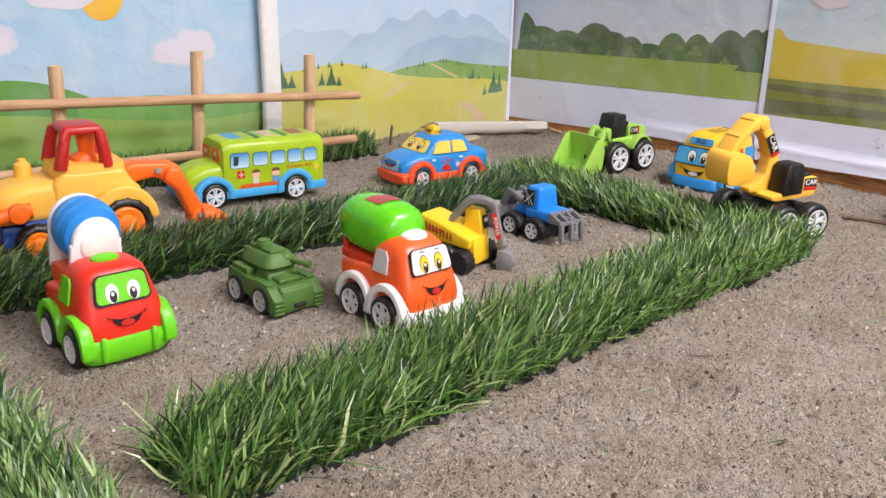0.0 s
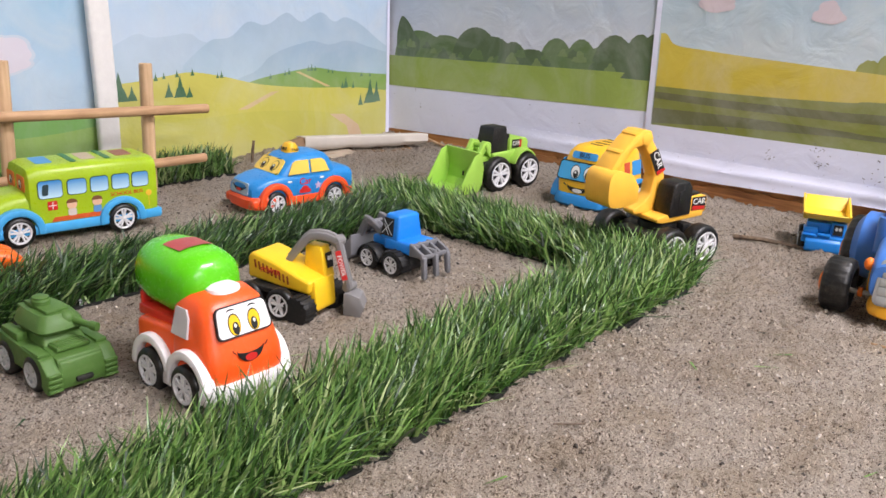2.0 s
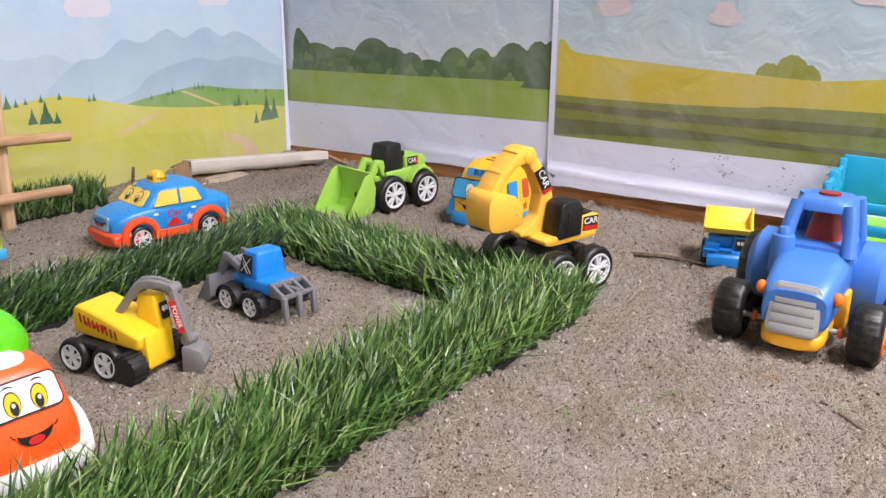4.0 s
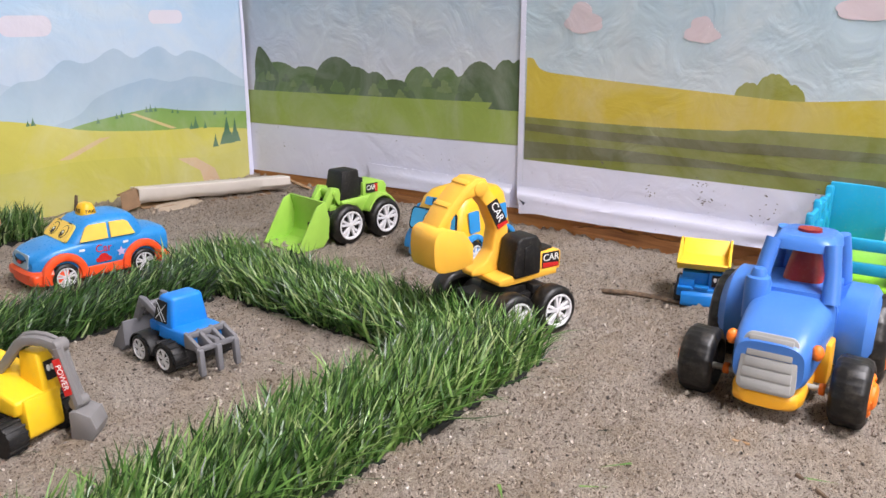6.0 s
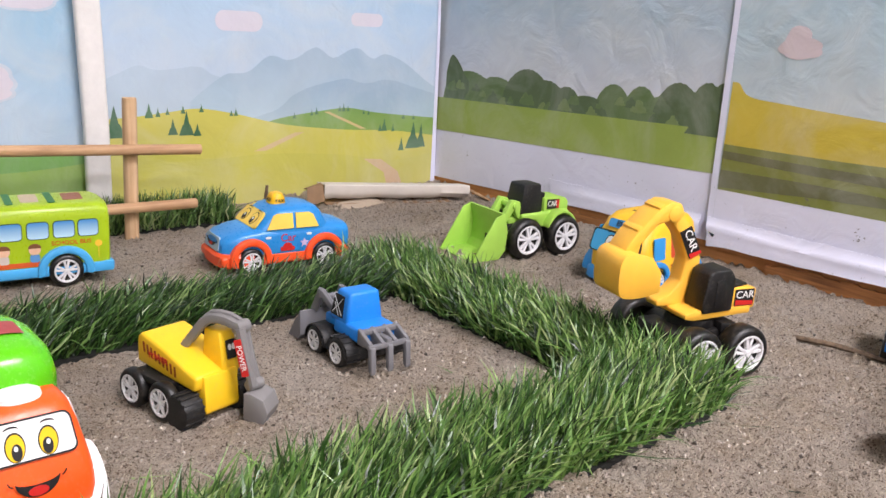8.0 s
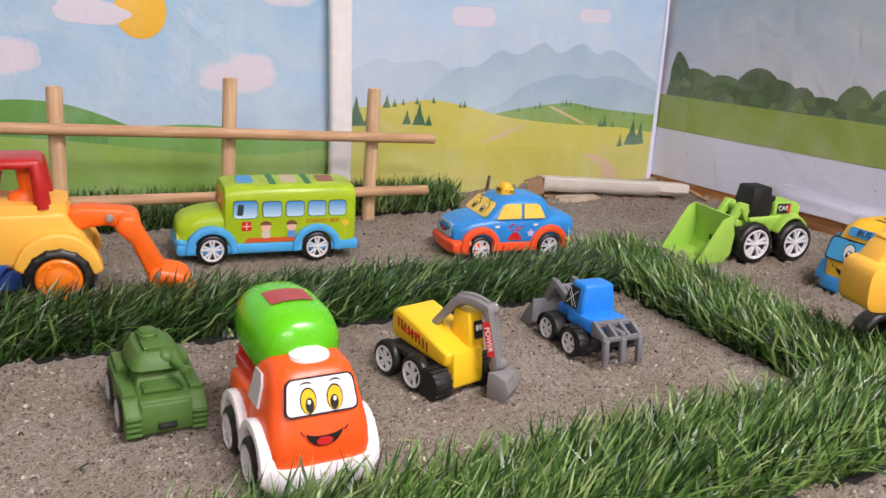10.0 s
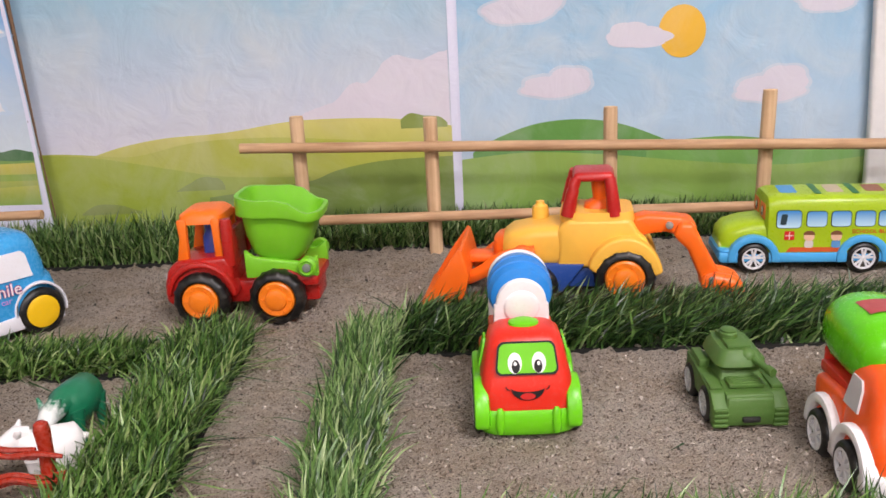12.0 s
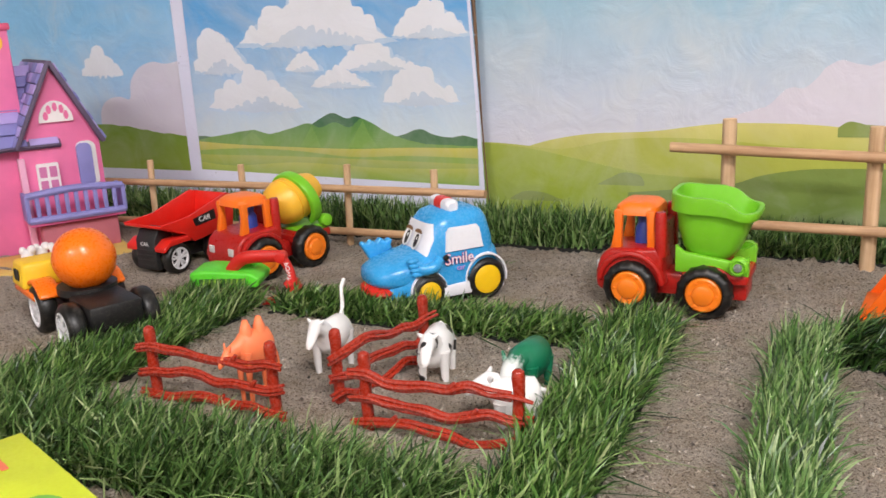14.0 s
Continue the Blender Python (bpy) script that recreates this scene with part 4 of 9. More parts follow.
def turf_strip(x0, x1, y0, y1, count, length, lean=(0.0, 0.0), spread=0.45, seed=1, label="strip of artificial grass on black backing", angle=0.0, mat=None, inset=0.003):
    """A cut strip of artificial turf: a black backing and tufts of flat curved blades."""
    cx, cy = (x0 + x1) / 2, (y0 + y1) / 2
    root = thing("grass_strip", pose(cx, cy, 0, 0, 0, angle), label, "artificial grass", "strips of artificial grass")
    hx, hy = (x1 - x0) / 2, (y1 - y0) / 2
    rnd = random.Random(seed)
    edge = []
    per = [(-hx, -hy), (hx, -hy), (hx, hy), (-hx, hy)]
    for (ax, ay), (bx, by) in zip(per, per[1:] + per[:1]):
        k = max(2, int(math.hypot(bx - ax, by - ay) / 0.012))
        edge += [(ax + (bx - ax) * i / k + rnd.uniform(-0.0004, 0.0004), ay + (by - ay) * i / k + rnd.uniform(-0.0004, 0.0004)) for i in range(k)]
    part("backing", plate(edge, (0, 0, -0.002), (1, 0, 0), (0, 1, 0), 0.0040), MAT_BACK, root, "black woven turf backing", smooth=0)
    g = np.random.default_rng(seed)
    count = int(count * 1.15)
    px, py = g.uniform(-hx + 0.002, hx - 0.003, count), g.uniform(-hy + inset, hy - 0.003, count)
    pitch = 0.0072
    px, py = np.round(px / pitch) * pitch + g.normal(0, 0.0013, count), np.round(py / pitch) * pitch + g.normal(0, 0.0013, count)
    ln = length * np.where(g.random(count) < 0.22, g.uniform(0.30, 0.65, count), g.uniform(0.62, 1.18, count))
    w = g.uniform(0.00055, 0.00125, count)
    az = g.uniform(0, 2 * np.pi, count)
    tilt = np.abs(g.normal(0, spread, count))
    rim = np.stack([np.clip((np.abs(px) - hx + 0.02) / 0.02, 0, 1) * np.sign(px), np.clip((np.abs(py) - hy + 0.02) / 0.02, 0, 1) * np.sign(py)])
    dx = np.cos(az) * tilt + lean[0] + 0.22 * rim[0] * g.uniform(0, 1, count)
    dy = np.sin(az) * tilt + lean[1] + 0.22 * rim[1] * g.uniform(0, 1, count)
    stray = g.random(count) < 0.10
    dx, dy = np.where(stray, np.cos(az) * 0.9, dx), np.where(stray, np.sin(az) * 0.9, dy)
    face = g.uniform(0, np.pi, count)
    wx, wy = np.cos(face) * w, np.sin(face) * w
    kx, ky = g.normal(0, 0.09, count) * ln, g.normal(0, 0.09, count) * ln
    rows = []
    for f, k in ((0.0, 1.0), (0.4, 0.95), (0.75, 0.7), (1.0, 0.0)):
        bend = f * (0.35 + 0.65 * f)
        hor = np.sqrt(dx * dx + dy * dy)
        zz = 0.002 + ln * f * np.cos(np.minimum(hor * (0.4 + 0.6 * f), 1.35))
        kink = 1.0 if f == 0.4 else (-0.6 if f == 1.0 else 0.0)
        cxs, cys = px + ln * dx * bend + kx * kink, py + ln * dy * bend + ky * kink
        if k > 0:
            rows.append(np.stack([cxs - wx * k, cys - wy * k, zz], 1))
            rows.append(np.stack([cxs + wx * k, cys + wy * k, zz], 1))
        else:
            rows.append(np.stack([cxs, cys, zz], 1))
    verts = np.stack(rows, 1).reshape(-1, 3)
    base = np.arange(count)[:, None] * 7
    quads = np.concatenate([base + np.array([0, 1, 3, 2]), base + np.array([2, 3, 5, 4])], 1).reshape(-1, 4)
    tris = base + np.array([4, 5, 6])
    loops = np.concatenate([quads.reshape(-1), tris.reshape(-1)])
    starts = np.concatenate([np.arange(len(quads)) * 4, len(quads) * 4 + np.arange(count) * 3])
    me = bpy.data.meshes.new("turf")
    me.vertices.add(len(verts))
    me.vertices.foreach_set("co", verts.astype(np.float32).reshape(-1))
    me.loops.add(len(loops))
    me.loops.foreach_set("vertex_index", loops.astype(np.int32))
    me.polygons.add(len(starts))
    me.polygons.foreach_set("loop_start", starts.astype(np.int32))
    me.polygons.foreach_set("use_smooth", np.ones(len(starts), dtype=bool))
    me.update(calc_edges=True)
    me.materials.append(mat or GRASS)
    ob = tagged(new("turf", me), "glossy green plastic grass blades", "", "", "stuff")
    ob.parent = root
    return root


turf_strip(0.088, 0.730, 0.2705, 0.337, 13500, 0.0385, (0.50, 0.08), 0.50, 11, "long strip of green artificial grass at the front edge", 0.0, None, 0.0045)
turf_strip(0.675, 0.747, 0.343, 0.641, 6000, 0.0354, (0.05, 0.62), 0.48, 12, "strip of green artificial grass closing the side")
turf_strip(0.050, 0.667, 0.572, 0.635, 11500, 0.0343, (0.66, 0.0), 0.38, 13, "strip of green artificial grass behind the parked toys, darkened in colour", -1.6, GRASS_SHADED)
turf_strip(0.015, 0.048, 0.253, 0.600, 3600, 0.0354, (0.10, 0.70), 0.36, 14, "strip of flattened artificial grass beside the sand lane, lightened in colour", 0.0, GRASS_LIT)
turf_strip(-0.115, -0.062, 0.257, 0.615, 5600, 0.0312, (0.25, 0.2), 0.6, 15, "strip of artificial grass between animal pen and sand lane")
turf_strip(-0.423, -0.131, 0.561, 0.605, 5000, 0.0225, (0.55, 0.0), 0.6, 16, "strip of artificial grass behind the animal pen")
turf_strip(-0.517, -0.438, 0.336, 0.574, 5600, 0.0265, (0.4, 0.3), 0.5, 17, "strip of artificial grass at the end of the pen")
turf_strip(-0.516, -0.129, 0.270, 0.332, 8200, 0.0364, (0.45, 0.05), 0.60, 18, "strip of artificial grass in front of the animal pen", 0.0, GRASS_WALL)
turf_strip(-0.971, -0.186, 0.839, 0.905, 8600, 0.0406, (0.05, -0.05), 0.48, 19, "tall band of artificial grass along the back wall", 0.0, GRASS_WALL)
turf_strip(-0.186, 0.684, 0.860, 0.924, 11500, 0.0302, (0.10, -0.05), 0.48, 20, "band of artificial grass behind the wooden fence", 0.0, GRASS_WALL)

# ---- wooden fences ----
DOWEL = wood("fence_wood", rgb(226, 194, 156), rgb(198, 160, 120), "Z", 40.0)
DOWEL_RAIL = wood("rail_wood", rgb(210, 172, 132), rgb(178, 136, 98), "X", 40.0)


def stick_fence(posts, rails, r_post, r_rail, label):
    root = thing("wooden_fence", pose(0, 0, 0), label, "fence", "wooden fences by the back wall")
    for x, y, h, lx in posts:
        part("post", tube([(x, y, -0.01), (x + lx * 0.5, y, h * 0.5), (x + lx, y, h - 0.001), (x + lx, y, h)], [r_post, r_post, r_post, r_post * 0.92], 12, 2), DOWEL, root)
    for (xa, za), (xb, zb), y in rails:
        mid = ((xa + xb) / 2, y, (za + zb) / 2 + 0.001)
        part("rail", tube([(xa, y, za), mid, (xb, y, zb)], [r_rail * 0.95, r_rail, r_rail], 12, 6), DOWEL_RAIL, root)
    return root


stick_fence([(-0.057, 0.849, 0.141, 0.0), (0.075, 0.846, 0.135, 0.0), (0.252, 0.846, 0.137, 0.0), (0.404, 0.848, 0.146, 0.003), (0.557, 0.847, 0.138, 0.001)],
            [((-0.112, 0.118), (0.625, 0.090), 0.834), ((-0.04, 0.042), (0.620, 0.034), 0.834)], 0.0070, 0.0053, "light wooden dowel fence with five posts and two rails")
stick_fence([(-0.780, 0.806, 0.091, 0.004), (-0.630, 0.806, 0.089, 0.0), (-0.480, 0.806, 0.093, 0.003), (-0.366, 0.806, 0.090, 0.001)],
            [((-0.895, 0.064), (-0.300, 0.069), 0.797), ((-0.895, 0.012), (-0.377, 0.018), 0.797)], 0.0042, 0.0046, "low fence of thin wooden sticks with two rails")

# ---- toy parts ----
WHITE_RIM = plastic(226, 226, 228, 0.35, 0.2, "white_rim")
ORANGE_HUB = plastic(246, 128, 24, 0.35, 0.1, "orange_hub")
YELLOW_HUB = plastic(246, 198, 20, 0.35, 0.1, "yellow_hub")
GREY_HUB = plastic(190, 192, 192, 0.4, 0.2, "grey_hub")
MESHES = {}


def cached(name, key, make, material, smooth=40.0):
    if key not in MESHES:
        ob = part(name, make(), material, None, "", smooth)
        MESHES[key] = ob.data
        return ob
    return new(name, MESHES[key])


def tyre_shape(r, w, lugs):
    """A tyre about the y axis with a recessed face; lugs: raised tread blocks."""
    h = w / 2
    b = min(0.2 * r, 0.3 * w)
    prof = [(r * 0.2, -h * 0.55), (r * 0.68, -h * 0.6), (r * 0.72, -h), (r - b, -h), (r - b * 0.3, -h + b * 0.4), (r, -h + b), (r, h - b), (r - b * 0.3, h - b * 0.4), (r - b, h), (r * 0.72, h), (r * 0.68, h * 0.6), (r * 0.2, h * 0.55)]
    bm = lathe(prof, (0, 0, 0), "y", lugs * 6 if lugs else 32)
    if lugs:
        for v in bm.verts:
            rad = math.hypot(v.co.x, v.co.z)
            if rad > r * 0.9:
                a = math.atan2(v.co.z, v.co.x) + (math.pi / lugs if v.co.y > 0 else 0.0)
                k = 1.022 if math.sin(a * lugs) > 0.1 else 0.985
                v.co.x, v.co.z = v.co.x * k, v.co.z * k
    return bm


def spoked_rim(r, w, spokes=10):
    """White rim: outer ring, paired spokes and hub, on the +y face."""
    h = w / 2
    ring = lathe([(r * 0.60, h * 0.45), (r * 0.60, h * 0.9), (r * 0.63, h * 1.02), (r * 0.70, h * 1.02), (r * 0.715, h * 0.9), (r * 0.715, h * 0.45)], (0, 0, 0), "y", 32)
    hub = lathe([(r * 0.17, h * 0.4), (r * 0.17, h * 0.85), (r * 0.12, h * 0.98), (0, h * 1.0)], (0, 0, 0), "y", 16)
    bars = []
    for i in range(spokes):
        s = box(-r * 0.052, r * 0.052, h * 0.55, h * 0.93, r * 0.12, r * 0.62, r * 0.015, 1, (1.25, 1.0))
        bars.append(moved(s, Matrix.Rotation(2 * math.pi * (i // 2) / (spokes / 2) + (0.21 if i % 2 else -0.21), 4, "Y")))
    return join(ring, hub, *bars)


def cap_rim(r, w, studs=6):
    """A closed coloured hub with a raised boss and studs, on the +y face."""
    h = w / 2
    disc = lathe([(r * 0.70, h * 0.4), (r * 0.66, h * 0.62), (r * 0.64, h * 0.95), (r * 0.58, h * 1.08), (r * 0.40, h * 1.02), (r * 0.36, h * 1.22), (r * 0.24, h * 1.34), (r * 0.10, h * 1.36), (0, h * 1.36)], (0, 0, 0), "y", 28)
    return join(disc, *[rod(r * 0.055, h * 0.16, (r * 0.49 * math.cos(2 * math.pi * i / studs), h * 1.06, r * 0.49 * math.sin(2 * math.pi * i / studs)), "y", r * 0.03, 8) for i in range(studs)])


def plain_rim(r, w):
    h = w / 2
    return lathe([(r * 0.69, h * 0.4), (r * 0.69, h * 0.95), (r * 0.63, h * 1.06), (r * 0.3, h * 1.10), (0, h * 1.11)], (0, 0, 0), "y", 28)


def wheel(parent, x, y, r, w, style="spoke", rim=None, lugs=0, sink=0.0006):
    """One wheel with its rim on the outer side."""
    ob = cached("wheel", ("tyre", r, w, lugs), lambda: tyre_shape(r, w, lugs), RUBBER)
    ob.parent = parent
    sx, sy, sz = SCALES[parent.name]
    ob.matrix_local = pose(x, y, (r * (1.02 if lugs else 1.0) - sink) * sx / sz, 0, 0, 0 if y > 0 else 180) @ Matrix.Diagonal((1.0, sx / sy, sx / sz, 1.0))
    mat = rim or WHITE_RIM
    make = {"spoke": lambda: spoked_rim(r, w), "cap": lambda: cap_rim(r, w), "plain": lambda: plain_rim(r, w)}[style]
    face = cached("rim", (style, r, w, mat.name), make, mat)
    face.parent = ob
    return ob


def wheels(parent, xs, track, r, w, **kw):
    for x in xs:
        for s in (1, -1):
            wheel(parent, x, s * track, r, w, **kw)


def arch(cx, cz, r_in, r_out, y0, y1, a0=-8.0, a1=188.0, bev=0.0012):
    """A wheel arch: part of a ring in the side view, drawn out along y."""
    outer = oval(cx, cz, r_out, r_out, 18, a0, a1)
    inner = oval(cx, cz, r_in, r_in, 18, a1, a0)
    return prism(outer + inner, min(y0, y1), max(y0, y1), bev)


def mirrored(bm):
    me = bpy.data.meshes.new("tmp")
    bm.to_mesh(me)
    me.transform(Matrix.Diagonal((1, -1, 1, 1)))
    me.flip_normals()
    bm.from_mesh(me)
    bpy.data.meshes.remove(me)
    return bm


def both(name, bm, material, parent, label="", smooth=40.0):
    """A part and its mirror image on the other side, as two parts."""
    me = bpy.data.meshes.new("tmp")
    bm.to_mesh(me)
    me.transform(Matrix.Diagonal((1, -1, 1, 1)))
    me.flip_normals()
    other = bmesh.new()
    other.from_mesh(me)
    bpy.data.meshes.remove(me)
    part(name, other, material, parent, label, smooth)
    return part(name, bm, material, parent, label, smooth)


def eyes(parent, origin, v, gap, rx, ry, iris, brow=True, look_x=0.0):
    """Two printed eyes with brows; origin between them, v up along the pane."""
    u = (0, 1, 0)
    n = Vector(u).cross(Vector(v).normalized())
    o = Vector(origin)
    for s in (-1, 1):
        c = s * gap / 2
        part("eye", plate(oval(c, 0, rx * 1.09, ry * 1.06), o, u, v, 0.0003), INK, parent, smooth=0)
        eye = part("eye", plate(oval(c, -ry * 0.04, rx * 0.96, ry * 0.96), o + n * 0.0003, u, v, 0.0002), iris, parent, smooth=0)
        part("pupil", plate(oval(c + look_x - s * rx * 0.12, -ry * 0.36, rx * 0.56, ry * 0.60), o + n * 0.0005, u, v, 0.0002), INK, eye, smooth=0)
        part("glint", plate(oval(c + look_x - s * rx * 0.05, -ry * 0.10, rx * 0.22, ry * 0.20, 10), o + n * 0.0007, u, v, 0.0002), WHITE_INK, eye, smooth=0)
        if brow:
            part("brow", plate(oval(c + s * rx * 0.15, ry * 1.16, rx * 0.85, ry * 0.34, 10, 25, 155) + oval(c + s * rx * 0.15, ry * 1.16, rx * 0.85, ry * 0.20, 10, 155, 25), o, u, v, 0.0003), INK, parent, smooth=0)


def smile(parent, origin, v, w, h, tongue=RED_INK, teeth=False):
    """A printed open grin: a wide crescent with its tongue, and drawn-out corners."""
    u = (0, 1, 0)
    n = Vector(u).cross(Vector(v).normalized())
    o = Vector(origin)
    lips = oval(0, 0, w / 2, h, 18, 180, 360) + oval(0, 0, w / 2, h * 0.34, 18, 360, 180)
    mouth = part("mouth", plate(lips, o, u, v, 0.0004), INK, parent, smooth=0)
    part("tongue", plate(oval(0, -h * 0.68, w * 0.23, h * 0.27, 16), o + n * 0.0004, u, v, 0.0002), WHITE_INK if teeth else tongue, mouth, smooth=0)
    for s in (-1, 1):
        arc = oval(0, h * 0.12, w * 0.66, h * 0.62, 6, -90 + s * 58, -90 + s * 90)
        inner = oval(0, h * 0.12, w * 0.66 - 0.0006, h * 0.62 - 0.0007, 6, -90 + s * 58, -90 + s * 90)
        part("cheek", plate((arc + inner[::-1]) if s > 0 else (inner + arc[::-1]), o - n * 0.0002, u, v, 0.0005), INK, parent, smooth=0)


def on_side(points, x, y, z, thick=0.0004):
    """A flat outline on the side of a toy at y; a runs forward, b up."""
    if y > 0:
        return plate([(-a, b) for a, b in points], (x, y, z), (-1, 0, 0), (0, 0, 1), thick)
    return plate(points, (x, y, z), (1, 0, 0), (0, 0, 1), thick)


def side_words(text, size, x, y, z, mat, parent):
    u = (-1, 0, 0) if y > 0 else (1, 0, 0)
    return words(text, size, (x, y, z), u, (0, 0, 1), mat, parent)


# ---- smiling tanker truck ----
def tanker_truck():
    org, wht, red = plastic(250, 92, 28, 0.28), plastic(240, 238, 238, 0.3), plastic(214, 44, 30, 0.3)
    grn = plastic(92, 196, 20, 0.16, 0.05)
    root = thing("tanker_truck", pose(0.3232, 0.406, 0, 0, 0, -90), "orange and white plastic toy tanker with green tank and smiling face", "toy truck", "smiling toy trucks", scale=(0.908, 0.908, 0.992))
    part("cab", loft([(0.010, 0.017, 0, 0.023, 0.0295, 5), (0.024, 0.017, 0, 0.0245, 0.0300, 5), (0.032, 0.015, 0, 0.0245, 0.0295, 5), (0.038, 0.013, 0, 0.0240, 0.0285, 5), (0.052, 0.0095, 0, 0.0215, 0.0255, 4.5), (0.060, 0.0075, 0, 0.0195, 0.0230, 4), (0.0645, 0.006, 0, 0.0150, 0.0190, 3), (0.0662, 0.005, 0, 0.0080, 0.0110, 2.5)], "z", 40), org, root)
    part("roof_lamp", loft([(0.0645, 0.0125, 0, 0.0088, 0.0118, 2.3), (0.067, 0.0125, 0, 0.0085, 0.0112, 2.3), (0.0690, 0.0125, 0, 0.0055, 0.0070, 2.2), (0.0696, 0.0125, 0, 0.002, 0.003, 2)], "z", 24), wht, root, "white domed roof lamp")
    part("bed", prism([(-0.044, 0.014), (0.0, 0.014), (0.0, 0.044), (-0.044, 0.041)], -0.029, 0.029, 0.004, 3), org, root)
    part("cradle", join(box(-0.049, -0.001, -0.024, 0.024, 0.040, 0.047, 0.002), box(-0.050, -0.046, -0.022, 0.022, 0.042, 0.055, 0.002)), red, root)
    tank = part("tank", moved(loft([(-0.036, 0, 0, 0.004, 0.004, 2), (-0.0355, 0, 0, 0.010, 0.008, 2), (-0.032, 0, 0, 0.0185, 0.0155, 2.2), (-0.025, 0, 0, 0.0235, 0.0190, 2.4), (-0.012, 0, 0, 0.0258, 0.0205, 2.5), (0.012, 0, 0, 0.0258, 0.0205, 2.5), (0.025, 0, 0, 0.0235, 0.0190, 2.4), (0.032, 0, 0, 0.0185, 0.0155, 2.2), (0.0355, 0, 0, 0.010, 0.008, 2), (0.036, 0, 0, 0.004, 0.004, 2)], "x", 36), Matrix.Translation((-0.026, 0, 0.0655)) @ Matrix.Rotation(radians(2), 4, "Y")), grn, root, "glossy green barrel tank")
    maroon = plastic(168, 62, 60, 0.35)
    part("label", moved(loft([(-0.010, 0, 0, 0.0262, 0.0209, 2.5), (0.010, 0, 0, 0.0262, 0.0209, 2.5)], "x", 60, False), Matrix.Translation((-0.024, 0, 0.0655))), maroon, tank, "faded red label on top")
    lab = tank.children[0]
    me = lab.data
    bm = bmesh.new()
    bm.from_mesh(me)
    bmesh.ops.delete(bm, geom=[v for v in bm.verts if abs(v.co.y) > 0.0135 or v.co.z < 0.07], context="VERTS")
    bm.to_mesh(me)
    bm.free()
    part("bumper", loft([(0.005, 0.020, 0, 0.0235, 0.0310, 4), (0.008, 0.020, 0, 0.0255, 0.0335, 4.5), (0.015, 0.020, 0, 0.0262, 0.0340, 4.5), (0.0185, 0.020, 0, 0.0245, 0.0320, 4.5)], "z", 40), wht, root, "white wrap-round bumper")
    for x in (0.017, -0.022):
        both("fender", (arch(x, 0.0135, 0.0162, 0.0222, 0.0245, 0.0345, -10, 185, 0.002)), wht, root)
    both("sill", (box(-0.010, 0.006, 0.024, 0.0335, 0.008, 0.016, 0.0015)), wht, root)
    v = Vector((-0.40, 0, 1)).normalized()
    pane = part("windscreen", plate(rounded(0, 0, 0.0425, 0.0192, 0.004, 5, 0, 0.90), (0.0314, 0, 0.0515), (0, 1, 0), v, 0.0016), INK, root, "black-framed windscreen")
    part("windscreen_print", plate(rounded(0, 0, 0.0405, 0.0174, 0.0035, 5, 0, 0.90), (0.0314, 0, 0.0515), (0, 1, 0), v, 0.0019), wht, pane)
    eyes(root, Vector((0.0338, 0, 0.0503)), v, 0.0150, 0.0043, 0.0063, YELLOW_HUB)
    smile(root, (0.0397, 0, 0.0362), Vector((-0.14, 0, 1)), 0.0205, 0.0082)
    glass = plastic(206, 204, 206, 0.3, 0.1)
    for s in (1, -1):
        pl = on_side([(-0.0085, -0.008), (0.0085, -0.008), (0.0065, 0.004), (0.003, 0.0085), (-0.0075, 0.0085)], 0.006, s * 0.0284, 0.0485, 0.0014)
        part("side_window", moved(pl, Matrix.Translation((0, s * 0.0265, 0.040)) @ Matrix.Rotation(radians(s * 14), 4, "X") @ Matrix.Translation((0, -s * 0.0265, -0.040))), glass, root)
    wheels(root, (0.017, -0.022), 0.0305, 0.0148, 0.011)
    return root


tanker_truck()


